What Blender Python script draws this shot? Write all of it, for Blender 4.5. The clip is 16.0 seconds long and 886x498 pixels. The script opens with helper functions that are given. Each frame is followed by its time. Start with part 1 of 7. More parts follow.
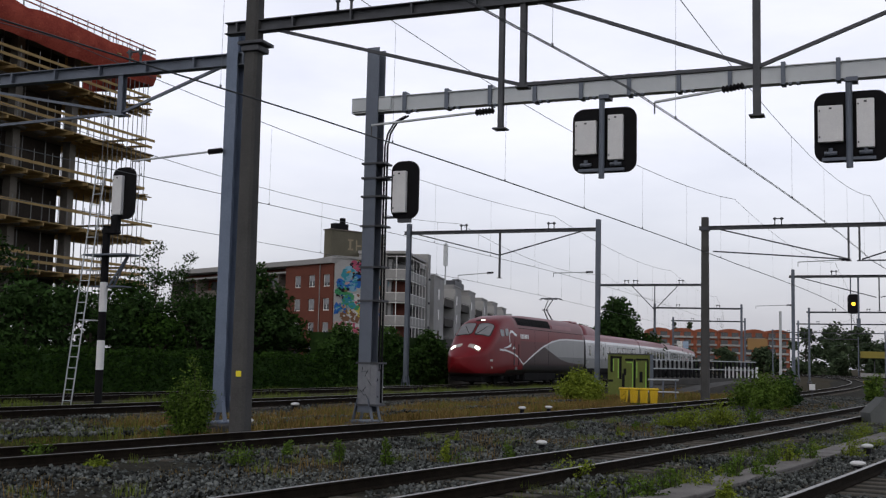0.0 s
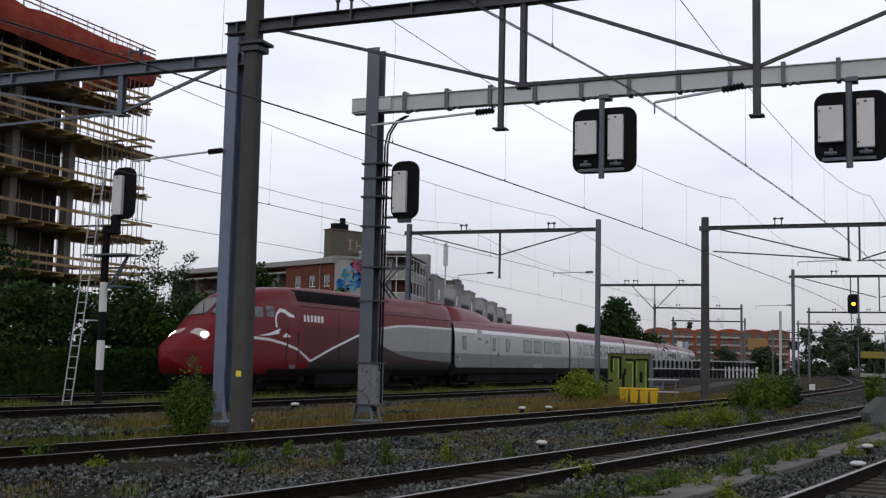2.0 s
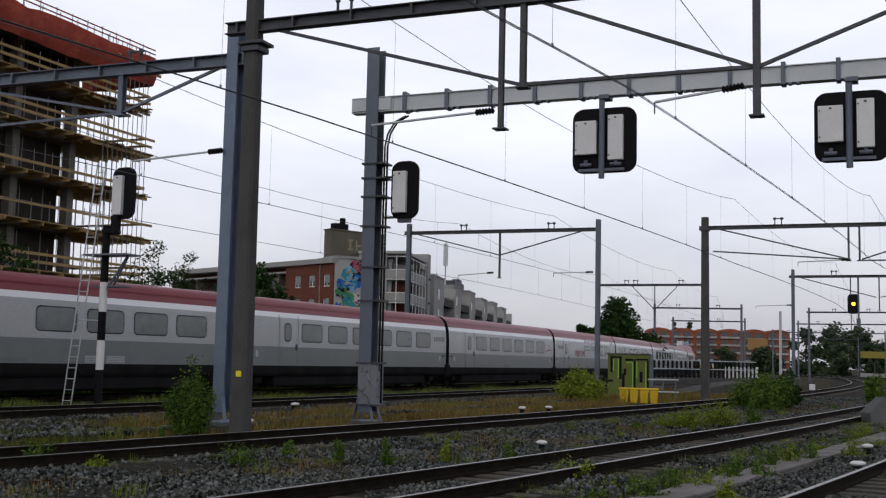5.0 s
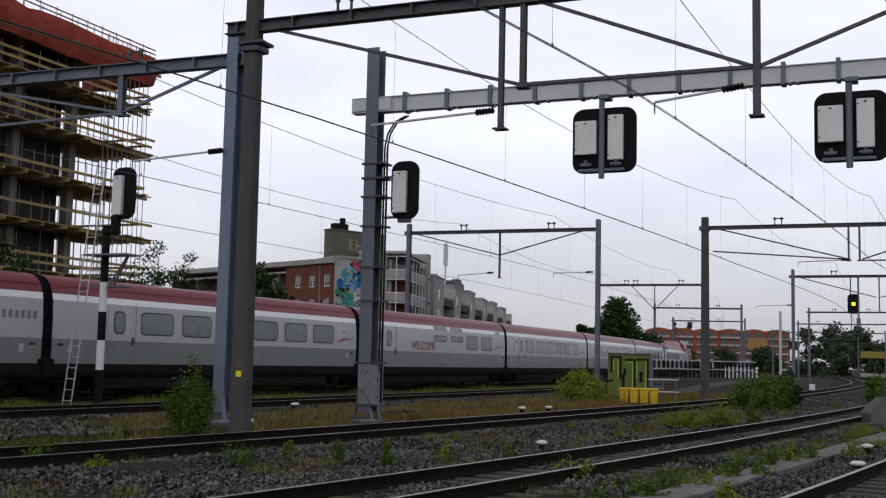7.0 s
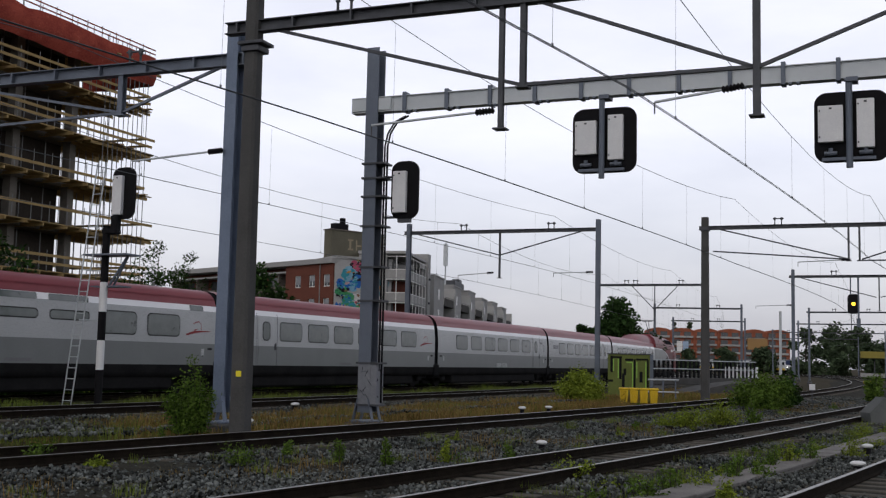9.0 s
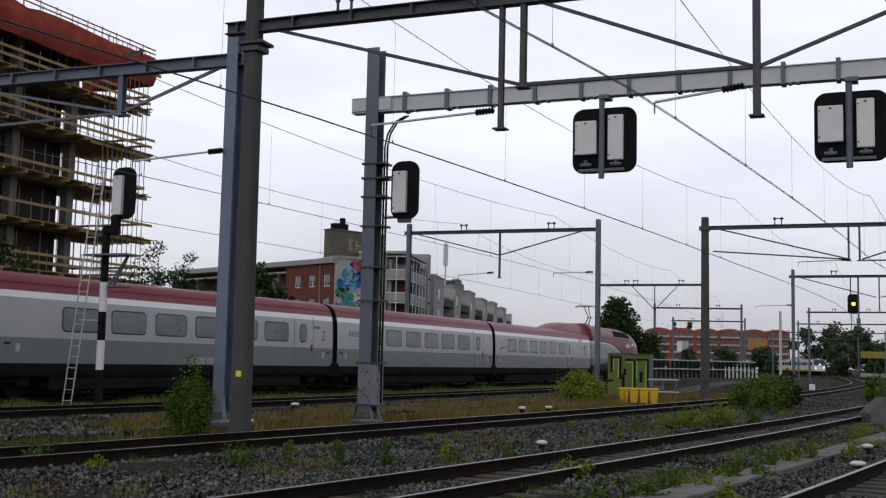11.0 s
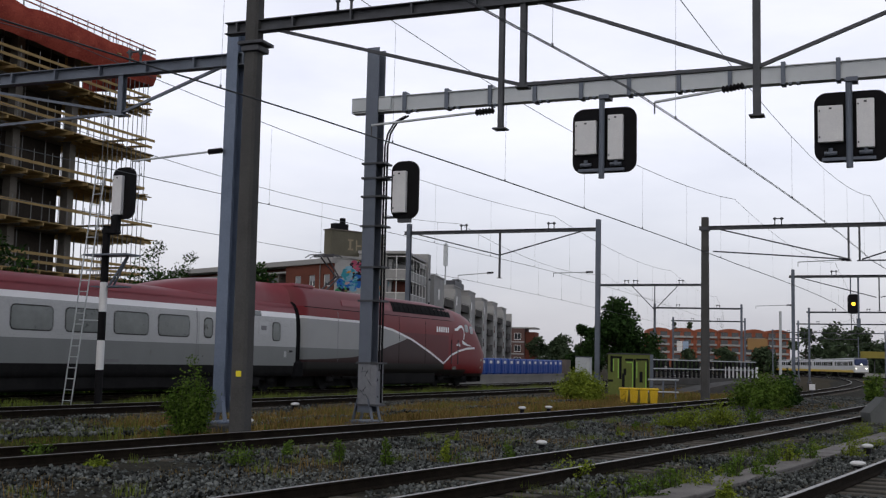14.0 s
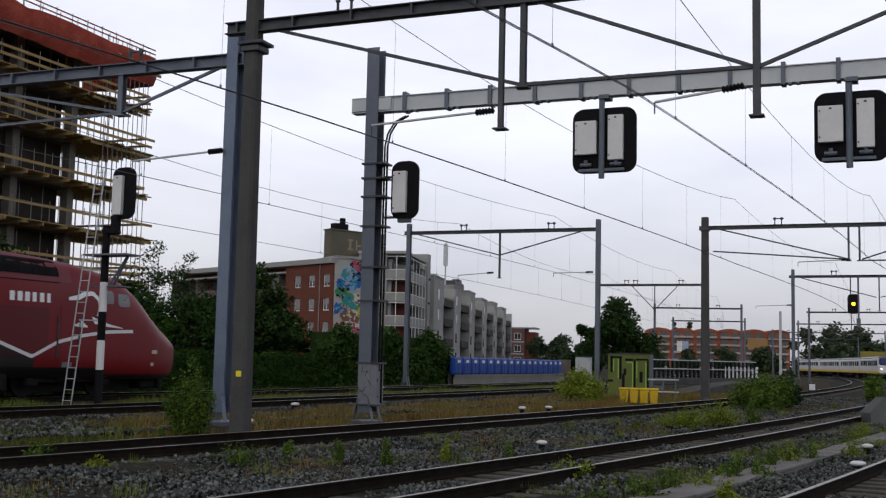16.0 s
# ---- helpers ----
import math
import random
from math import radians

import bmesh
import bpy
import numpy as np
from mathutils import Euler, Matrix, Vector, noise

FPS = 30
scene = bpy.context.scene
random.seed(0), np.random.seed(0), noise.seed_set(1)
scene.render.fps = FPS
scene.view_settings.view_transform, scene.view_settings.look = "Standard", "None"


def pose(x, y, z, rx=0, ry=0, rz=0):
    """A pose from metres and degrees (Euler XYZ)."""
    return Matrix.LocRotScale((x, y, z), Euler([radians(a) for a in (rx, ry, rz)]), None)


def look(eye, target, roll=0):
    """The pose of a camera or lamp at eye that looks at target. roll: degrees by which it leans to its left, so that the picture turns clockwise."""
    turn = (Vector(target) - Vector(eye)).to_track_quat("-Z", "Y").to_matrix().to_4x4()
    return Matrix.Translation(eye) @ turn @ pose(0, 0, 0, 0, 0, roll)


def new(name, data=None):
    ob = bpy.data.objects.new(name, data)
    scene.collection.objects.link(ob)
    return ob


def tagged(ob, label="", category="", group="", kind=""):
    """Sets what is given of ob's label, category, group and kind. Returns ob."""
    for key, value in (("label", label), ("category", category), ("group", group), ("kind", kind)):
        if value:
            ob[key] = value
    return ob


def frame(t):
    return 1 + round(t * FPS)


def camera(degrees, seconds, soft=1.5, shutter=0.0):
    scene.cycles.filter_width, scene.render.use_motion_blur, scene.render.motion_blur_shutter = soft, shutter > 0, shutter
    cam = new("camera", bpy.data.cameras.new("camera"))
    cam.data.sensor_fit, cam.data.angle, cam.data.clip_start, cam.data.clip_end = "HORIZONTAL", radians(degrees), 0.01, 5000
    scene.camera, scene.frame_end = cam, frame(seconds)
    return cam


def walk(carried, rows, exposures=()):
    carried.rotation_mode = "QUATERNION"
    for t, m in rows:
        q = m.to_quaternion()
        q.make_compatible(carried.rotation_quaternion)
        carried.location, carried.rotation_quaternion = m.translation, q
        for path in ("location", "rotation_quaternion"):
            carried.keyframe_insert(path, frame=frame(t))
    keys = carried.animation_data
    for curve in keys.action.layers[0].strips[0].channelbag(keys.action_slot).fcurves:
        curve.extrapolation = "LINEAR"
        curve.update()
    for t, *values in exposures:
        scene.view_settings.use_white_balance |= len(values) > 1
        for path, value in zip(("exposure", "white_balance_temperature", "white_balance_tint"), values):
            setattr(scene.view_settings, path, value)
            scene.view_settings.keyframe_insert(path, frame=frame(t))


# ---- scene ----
cam = camera(43.41, 16.0, soft=1.25, shutter=0.12)
EYE = (0.0, 0.0, 1.567)
VIEW = look(EYE, (0.0, math.cos(0.09963), 1.567 + math.sin(0.09963)), 1.283)
walk(cam, [(0.0, VIEW), (16.0, VIEW)], exposures=[(0.0, 0.0), (16.0, 0.0)])

# ---- light: a bright overcast sky ----
SUN_EL, SUN_ROT = radians(48), radians(200)
world = bpy.data.worlds.new("sky")
scene.world = world
world.use_nodes = True
wt = world.node_tree
wt.nodes.clear()


def wnode(kind, **kw):
    n = wt.nodes.new(kind)
    for k, v in kw.items():
        n.inputs[k].default_value = v
    return n


w_out = wt.nodes.new("ShaderNodeOutputWorld")
w_sky = wt.nodes.new("ShaderNodeTexSky")
w_sky.sky_type = "NISHITA"
w_sky.sun_disc = False
w_sky.sun_elevation, w_sky.sun_rotation = SUN_EL, SUN_ROT
w_sky.air_density, w_sky.dust_density = 1.0, 4.0
w_bg1 = wnode("ShaderNodeBackground", Strength=0.035)
w_bg2 = wnode("ShaderNodeBackground", Strength=0.95)
w_tc = wt.nodes.new("ShaderNodeTexCoord")
w_map = wt.nodes.new("ShaderNodeMapping")
w_map.inputs["Scale"].default_value = (1.0, 1.0, 3.0)
w_noise = wnode("ShaderNodeTexNoise", Scale=2.6, Detail=6.0, Roughness=0.55)
w_ramp = wt.nodes.new("ShaderNodeValToRGB")
w_ramp.color_ramp.elements[0].position, w_ramp.color_ramp.elements[0].color = 0.30, (0.745, 0.748, 0.845, 1)
w_ramp.color_ramp.elements[1].position, w_ramp.color_ramp.elements[1].color = 0.70, (1.0, 0.988, 1.06, 1)
w_add = wt.nodes.new("ShaderNodeAddShader")
wt.links.new(w_tc.outputs["Generated"], w_map.inputs["Vector"])
wt.links.new(w_map.outputs["Vector"], w_noise.inputs["Vector"])
wt.links.new(w_noise.outputs["Fac"], w_ramp.inputs["Fac"])
w_sep = wt.nodes.new("ShaderNodeSeparateXYZ")
w_high = wt.nodes.new("ShaderNodeMapRange")
w_high.inputs["From Min"].default_value, w_high.inputs["From Max"].default_value = 0.31, 0.60
w_high.inputs["To Min"].default_value, w_high.inputs["To Max"].default_value = 1.0, 0.24
w_mul = wt.nodes.new("ShaderNodeVectorMath")
w_mul.operation = "SCALE"
wt.links.new(w_tc.outputs["Generated"], w_sep.inputs[0])
wt.links.new(w_sep.outputs["Z"], w_high.inputs["Value"])
wt.links.new(w_ramp.outputs["Color"], w_mul.inputs[0])
w_low = wt.nodes.new("ShaderNodeMapRange")
w_low.inputs["From Min"].default_value, w_low.inputs["From Max"].default_value = 0.0, 0.20
w_low.inputs["To Min"].default_value, w_low.inputs["To Max"].default_value = 0.57, 1.0
w_both = wt.nodes.new("ShaderNodeMath")
w_both.operation = "MULTIPLY"
wt.links.new(w_sep.outputs["Z"], w_low.inputs["Value"])
wt.links.new(w_high.outputs["Result"], w_both.inputs[0])
wt.links.new(w_low.outputs["Result"], w_both.inputs[1])
wt.links.new(w_both.outputs[0], w_mul.inputs["Scale"])
wt.links.new(w_mul.outputs["Vector"], w_bg2.inputs["Color"])
wt.links.new(w_sky.outputs["Color"], w_bg1.inputs["Color"])
wt.links.new(w_bg1.outputs[0], w_add.inputs[0])
wt.links.new(w_bg2.outputs[0], w_add.inputs[1])
wt.links.new(w_add.outputs[0], w_out.inputs["Surface"])

sun = new("sun", bpy.data.lights.new("sun", "SUN"))
sun.data.energy, sun.data.angle, sun.data.color = 0.25, radians(25), (1.0, 0.97, 0.93)
sun.matrix_world = look((0, 0, 60), (25.0, 42.0, 0.0))

# ---- materials ----
MATS = {}


class Tree:
    """A small wrapper for a material's nodes."""

    def __init__(self, name):
        self.mat = bpy.data.materials.new(name)
        self.mat.use_nodes = True
        self.t = self.mat.node_tree
        self.b = self.t.nodes["Principled BSDF"]

    def add(self, kind, **kw):
        n = self.t.nodes.new(kind)
        for k, v in kw.items():
            n.inputs[k.replace("_", " ")].default_value = v
        return n

    def link(self, a, b):
        self.t.links.new(a, b)


def surface(name, c1, c2, rough=0.8, metal=0.0, scale=3.0, fine=40.0, bump=0.2, c3=None, spots=0.62, island=0.0, coords="Object", spec=0.22):
    """Paint, stone, steel or leaves: two colours in large patches, a third as spots, fine grain as bump."""
    if name in MATS:
        return MATS[name]
    m = Tree(name)
    tc = m.add("ShaderNodeTexCoord")
    big = m.add("ShaderNodeTexNoise", Scale=scale, Detail=5.0, Roughness=0.6)
    small = m.add("ShaderNodeTexNoise", Scale=fine, Detail=4.0, Roughness=0.65)
    m.link(tc.outputs[coords], big.inputs["Vector"])
    m.link(tc.outputs[coords], small.inputs["Vector"])
    ramp = m.add("ShaderNodeValToRGB")
    ramp.color_ramp.elements[0].position, ramp.color_ramp.elements[0].color = 0.34, (*c1, 1)
    ramp.color_ramp.elements[1].position, ramp.color_ramp.elements[1].color = 0.66, (*c2, 1)
    mix_in = m.add("ShaderNodeMath")
    mix_in.operation = "MULTIPLY_ADD"
    mix_in.inputs[1].default_value = 0.45
    m.link(small.outputs["Fac"], mix_in.inputs[0])
    half = m.add("ShaderNodeMath")
    half.operation = "MULTIPLY"
    half.inputs[1].default_value = 0.55
    m.link(big.outputs["Fac"], half.inputs[0])
    m.link(half.outputs[0], mix_in.inputs[2])
    m.link(mix_in.outputs[0], ramp.inputs["Fac"])
    col = ramp.outputs["Color"]
    if c3:
        sp = m.add("ShaderNodeTexNoise", Scale=scale * 3.1, Detail=6.0, Roughness=0.7)
        m.link(tc.outputs[coords], sp.inputs["Vector"])
        sr = m.add("ShaderNodeMapRange")
        sr.inputs["From Min"].default_value, sr.inputs["From Max"].default_value = spots, spots + 0.08
        m.link(sp.outputs["Fac"], sr.inputs["Value"])
        mx = m.add("ShaderNodeMix")
        mx.data_type = "RGBA"
        m.link(sr.outputs["Result"], mx.inputs[0])
        m.link(col, mx.inputs[6])
        mx.inputs[7].default_value = (*c3, 1)
        col = mx.outputs[2]
    if island:
        geo = m.add("ShaderNodeNewGeometry")
        info = m.add("ShaderNodeObjectInfo")
        sm = m.add("ShaderNodeMath")
        sm.operation = "ADD"
        m.link(geo.outputs["Random Per Island"], sm.inputs[0])
        m.link(info.outputs["Random"], sm.inputs[1])
        fr = m.add("ShaderNodeMath")
        fr.operation = "FRACT"
        m.link(sm.outputs[0], fr.inputs[0])
        mr = m.add("ShaderNodeMapRange")
        mr.inputs["To Min"].default_value, mr.inputs["To Max"].default_value = 1 - island, 1 + island
        m.link(fr.outputs[0], mr.inputs["Value"])
        hs = m.add("ShaderNodeHueSaturation")
        m.link(mr.outputs["Result"], hs.inputs["Value"])
        m.link(col, hs.inputs["Color"])
        col = hs.outputs["Color"]
    m.link(col, m.b.inputs["Base Color"])
    rr = m.add("ShaderNodeMapRange")
    rr.inputs["To Min"].default_value, rr.inputs["To Max"].default_value = max(rough - 0.12, 0.04), min(rough + 0.1, 1)
    m.link(small.outputs["Fac"], rr.inputs["Value"])
    m.link(rr.outputs["Result"], m.b.inputs["Roughness"])
    m.b.inputs["Metallic"].default_value = metal
    m.b.inputs["Specular IOR Level"].default_value = spec
    if bump:
        bp = m.add("ShaderNodeBump", Strength=bump, Distance=0.02)
        m.link(small.outputs["Fac"], bp.inputs["Height"])
        m.link(bp.outputs["Normal"], m.b.inputs["Normal"])
    MATS[name] = m.mat
    return m.mat


def glow(name, colour, power):
    if name not in MATS:
        m = Tree(name)
        m.b.inputs["Base Color"].default_value = (*colour, 1)
        m.b.inputs["Emission Color"].default_value = (*colour, 1)
        m.b.inputs["Emission Strength"].default_value = power
        MATS[name] = m.mat
    return MATS[name]


STEEL = surface("galvanised_steel", (0.105, 0.122, 0.15), (0.15, 0.172, 0.21), 0.55, 0.35, 1.2, 60, 0.05, (0.09, 0.095, 0.105), 0.66)
STEEL_LIGHT = surface("light_galvanised_steel", (0.40, 0.43, 0.45), (0.50, 0.53, 0.54), 0.5, 0.3, 1.5, 50, 0.05, (0.27, 0.28, 0.28), 0.68)
DARK_STEEL = surface("weathered_dark_steel", (0.055, 0.058, 0.065), (0.10, 0.105, 0.115), 0.6, 0.4, 2.0, 50, 0.1)
CONCRETE_MAST = surface("aged_mast_concrete", (0.052, 0.052, 0.051), (0.088, 0.088, 0.086), 0.9, 0, 1.5, 30, 0.3, (0.13, 0.13, 0.125), 0.68)
CONCRETE = surface("grey_concrete", (0.17, 0.165, 0.155), (0.26, 0.25, 0.235), 0.9, 0, 0.5, 8, 0.2, (0.20, 0.19, 0.18), 0.66)
BLACK = surface("matt_black_paint", (0.006, 0.006, 0.007), (0.012, 0.012, 0.014), 0.8, 0, 3, 40, 0.05, spec=0.12)
WHITE = surface("white_enamel", (0.62, 0.63, 0.64), (0.74, 0.75, 0.75), 0.5, 0, 2, 30, 0.03, (0.5, 0.49, 0.46), 0.7)
WIRE = surface("copper_wire", (0.09, 0.10, 0.11), (0.13, 0.14, 0.15), 0.6, 0.3, 2, 30, 0)
RUST = surface("rusty_rail", (0.008, 0.0065, 0.005), (0.021, 0.0165, 0.012), 0.9, 0.0, 4, 60, 0.3, spec=0.05)
RAIL_TOP = surface("worn_rail_head", (0.20, 0.19, 0.18), (0.34, 0.33, 0.32), 0.4, 0.8, 6, 60, 0.05)
BALLAST = surface("crushed_stone", (0.015, 0.015, 0.012), (0.048, 0.047, 0.038), 0.95, 0, 2.5, 14, 0.9, (0.078, 0.072, 0.042), 0.58, spec=0.05)
STONE = surface("ballast_stone", (0.020, 0.024, 0.024), (0.150, 0.163, 0.156), 0.9, 0, 0.7, 25, 0.4, (0.105, 0.095, 0.066), 0.58, island=0.9, spec=0.1)
EARTH = surface("dry_earth", (0.026, 0.023, 0.014), (0.062, 0.052, 0.030), 0.97, 0, 0.35, 6, 0.7, (0.045, 0.052, 0.02), 0.60, spec=0.05)
SLEEPER = surface("sleeper_concrete", (0.055, 0.050, 0.041), (0.115, 0.104, 0.086), 0.9, 0, 3, 40, 0.4, (0.05, 0.045, 0.04), 0.60)

# ---- the lie of the tracks: arcs about two centres; off > 0 is the camera's side ----
FAR_CENTRE, NEAR_CENTRE = (-600.58, 330.01), (-564.87, 361.41)
TRACKS = {"fast": (FAR_CENTRE, 657.44, 0.167), "loop": (FAR_CENTRE, 663.34, 0.167), "up": (NEAR_CENTRE, 655.60, 0.0),
          "down": (NEAR_CENTRE, 662.56, 0.0), "bay": (NEAR_CENTRE, 667.62, 0.0)}


def on_track(track, s, off=0.0, z=0.0):
    """The point s metres along a track, off metres beside it and z over its rails."""
    c, r, z0 = TRACKS[track]
    a = -0.5 + s / r
    return (c[0] + (r + off) * math.cos(a), c[1] + (r + off) * math.sin(a), z0 + z)


def bearing(track, s):
    return math.degrees(-0.5 + s / TRACKS[track][1]) + 90


def mesh_object(name, verts, faces, mats, parent=None, mat_ids=None, smooth=False):
    me = bpy.data.meshes.new(name)
    me.from_pydata([tuple(v) for v in verts], [], [tuple(f) for f in faces])
    for m in (mats if isinstance(mats, (list, tuple)) else [mats]):
        me.materials.append(m)
    if mat_ids is not None:
        me.polygons.foreach_set("material_index", mat_ids)
    if smooth:
        me.polygons.foreach_set("use_smooth", [True] * len(me.polygons))
    ob = new(name, me)
    if parent:
        ob.parent = parent
    return ob


def part(name, bm, material, parent, label="", smooth=False):
    """Links a bmesh as one mesh object under a thing or a part."""
    me = bpy.data.meshes.new(name)
    bm.normal_update()
    bm.to_mesh(me)
    bm.free()
    for m in (material if isinstance(material, (list, tuple)) else [material]):
        me.materials.append(m)
    if smooth:
        me.polygons.foreach_set("use_smooth", [True] * len(me.polygons))
    ob = new(name, me)
    if parent:
        ob.parent = parent
    if label:
        ob["label"] = label
    return ob


def box(bm, lo, hi, m=None, bevel=0.0, mat=0):
    """A box between two corners, turned by m; bevelled where asked."""
    geo = bmesh.ops.create_cube(bm, size=1.0)["verts"]
    c = [(a + b) / 2 for a, b in zip(lo, hi)]
    d = [abs(b - a) for a, b in zip(lo, hi)]
    t = Matrix.Translation(c) @ Matrix.Diagonal((*d, 1))
    bmesh.ops.transform(bm, matrix=(m @ t) if m else t, verts=geo)
    fs = {f for v in geo for f in v.link_faces}
    for f in fs:
        f.material_index = mat
    if bevel:
        es = list({e for v in geo for e in v.link_edges})
        bmesh.ops.bevel(bm, geom=es, offset=bevel, segments=1, affect="EDGES", profile=0.5)
    return geo


def rod(bm, a, b, r, n=6, r2=None):
    """A round bar from a to b."""
    a, b = Vector(a), Vector(b)
    q = (b - a).to_track_quat("Z", "Y").to_matrix().to_4x4()
    m = Matrix.Translation((a + b) / 2) @ q
    bmesh.ops.create_cone(bm, cap_ends=True, segments=n, radius1=r, radius2=r if r2 is None else r2, depth=(b - a).length, matrix=m)


def bar(bm, a, b, w, h, up=(0, 0, 1)):
    """A flat bar of width w and height h from a to b."""
    a, b = Vector(a), Vector(b)
    x = (b - a).normalized()
    y = Vector(up).cross(x).normalized()
    z = x.cross(y)
    m = Matrix((x, y, z)).transposed().to_4x4()
    m.translation = (a + b) / 2
    box(bm, (-(b - a).length / 2, -w / 2, -h / 2), ((b - a).length / 2, w / 2, h / 2), m)


def girder(bm, a, b, w, h, t=0.02, up=(0, 0, 1)):
    """An H-section drawn in one piece from a to b."""
    a, b, u = Vector(a), Vector(b), Vector(up)
    x = (b - a).normalized()
    y = u.cross(x).normalized()
    z = x.cross(y)
    W, H, k = w / 2, h / 2, t / 2
    prof = [(-W, -H), (W, -H), (W, -H + t), (k, -H + t), (k, H - t), (W, H - t), (W, H), (-W, H), (-W, H - t), (-k, H - t), (-k, -H + t), (-W, -H + t)]
    ends = [[bm.verts.new(p + y * q[0] + z * q[1]) for q in prof] for p in (a, b)]
    fs = [bm.faces.new((ends[0][i], ends[0][(i + 1) % 12], ends[1][(i + 1) % 12], ends[1][i])) for i in range(12)]
    fs += [bm.faces.new(ends[0]), bm.faces.new(ends[1])]
    bmesh.ops.recalc_face_normals(bm, faces=fs)


def pieces(name, spans, mat, parent, rods=False):
    """Boards between two corners, or round poles of a radius, each an object of its own."""
    for sp in spans:
        bm = bmesh.new()
        if rods:
            rod(bm, *sp, 5)
        else:
            box(bm, *sp)
        part(name, bm, mat, parent)


def thing(name, label, category, at=(0, 0, 0), turn=0.0, group="", kind=""):
    """An Empty at a thing's base, which carries its parts."""
    ob = new(name)
    ob.matrix_basis = pose(*at, 0, 0, turn)
    return tagged(ob, label, category, group, kind)


def sweep(track, s0, s1, step, profile, name, mats, closed=False, parent=None, mat_ids=None, wave=None):
    """A profile of (off, z) drawn along a track."""
    n = max(int((s1 - s0) / step), 1) + 1
    k = len(profile)
    verts, faces, ids = [], [], []
    for i in range(n):
        s = s0 + (s1 - s0) * i / (n - 1)
        for j, (o, z) in enumerate(profile):
            dz = wave(s, o) if wave else 0.0
            verts.append(on_track(track, s, o, z + dz))
    for i in range(n - 1):
        for j in range(k if closed else k - 1):
            j2 = (j + 1) % k
            faces.append((i * k + j, i * k + j2, (i + 1) * k + j2, (i + 1) * k + j))
            if mat_ids:
                ids.append(mat_ids[j])
    return mesh_object(name, verts, faces, mats, parent, ids or None)


# ---- ground, ballast and rails ----
def ground_height(x, y):
    h = noise.noise((x * 0.11, y * 0.11, 0.3)) * 0.10 + noise.noise((x * 0.5, y * 0.5, 4.1)) * 0.035
    rho = math.hypot(x - NEAR_CENTRE[0], y - NEAR_CENTRE[1]) - 655.6
    low = min(max((rho + 3.2) / 1.2, 0), 1) * min(max((17.5 - rho) / 1.2, 0), 1)
    return -0.24 + h - 0.45 * low


def build_ground():
    xs = np.unique(np.concatenate([np.linspace(-3000, -60, 14), np.linspace(-60, 60, 141), np.linspace(60, 3000, 14)]))
    ys = np.unique(np.concatenate([np.linspace(-400, -10, 6), np.linspace(-10, 110, 141), np.linspace(110, 4000, 20)]))
    verts = [(x, y, ground_height(x, y)) for y in ys for x in xs]
    nx = len(xs)
    faces = [(j * nx + i, j * nx + i + 1, (j + 1) * nx + i + 1, (j + 1) * nx + i) for j in range(len(ys) - 1) for i in range(nx - 1)]
    g = mesh_object("ground", verts, faces, EARTH, smooth=True)
    tagged(g, "dry brown earth with thin grass beside the tracks", "ground", kind="structure")


build_ground()
lump = lambda s, o: 0.05 * noise.noise((s * 0.9, o * 0.9, 2.0)) + 0.03 * noise.noise((s * 2.3, o * 2.3, 7.0))
BEDS = {"fast": (-2.6, 2.5), "loop": (-2.4, 2.6), "up": (-2.3, 3.48), "down": (-3.48, 2.53), "bay": (-2.53, 4.0)}
for track, (lo, hi) in BEDS.items():
    inner = [lo + (hi - lo) * i / 16 for i in range(17)]
    prof = [(lo - (0.9 if lo > -2.45 or track in ("fast", "loop") else 0.02), -0.62)] + [(o, -0.20 if abs(o) < 1.5 else -0.22 - 0.06 * (abs(o) - 1.5)) for o in inner] + [(hi + (0.9 if track not in ("up", "down") else 0.02), -0.62)]
    bed = sweep(track, -75, 420, 0.6, prof, "ballast_bed", BALLAST, wave=lump)
    tagged(bed, "bed of dark crushed stone under a railway track", "track bed", "track beds", "structure")

RAIL_PROFILE = [(-0.07, -0.172), (0.07, -0.172), (0.07, -0.155), (0.012, -0.13), (0.012, -0.045), (0.036, -0.03), (0.036, -0.004), (0.03, 0.0),
                (-0.03, 0.0), (-0.036, -0.004), (-0.036, -0.03), (-0.012, -0.045), (-0.012, -0.13), (-0.07, -0.155)]
RAIL_IDS = [0] * 5 + [0, 1, 1, 1, 0, 0, 0, 0, 0]


def build_track(track):
    t = thing("railway_track", "pair of steel rails with worn heads on sleepers", "track", group="railway tracks", kind="structure")
    for side in (-0.7525, 0.7525):
        prof = [(o + side, z) for o, z in RAIL_PROFILE]
        sweep(track, -75, 420, 1.5, prof, "rail", [RUST, RAIL_TOP], True, t, RAIL_IDS)
    return t


TRACK_THINGS = {t: build_track(t) for t in TRACKS}

# ---- the high-speed train ----
LIGHT_GREY = surface("silver_grey_coach_paint", (0.38, 0.395, 0.40), (0.46, 0.475, 0.48), 0.30, 0.0, 0.6, 20, 0.02, (0.37, 0.37, 0.365), 0.70, spec=0.5)
MID_GREY = surface("slate_grey_coach_paint", (0.160, 0.172, 0.172), (0.20, 0.213, 0.213), 0.35, 0.0, 0.6, 20, 0.02, (0.14, 0.142, 0.138), 0.68, spec=0.4)
SKIRT = surface("grimy_underframe", (0.010, 0.010, 0.011), (0.022, 0.022, 0.022), 0.9, 0, 1.2, 20, 0.1, (0.028, 0.026, 0.024), 0.66, spec=0.05)
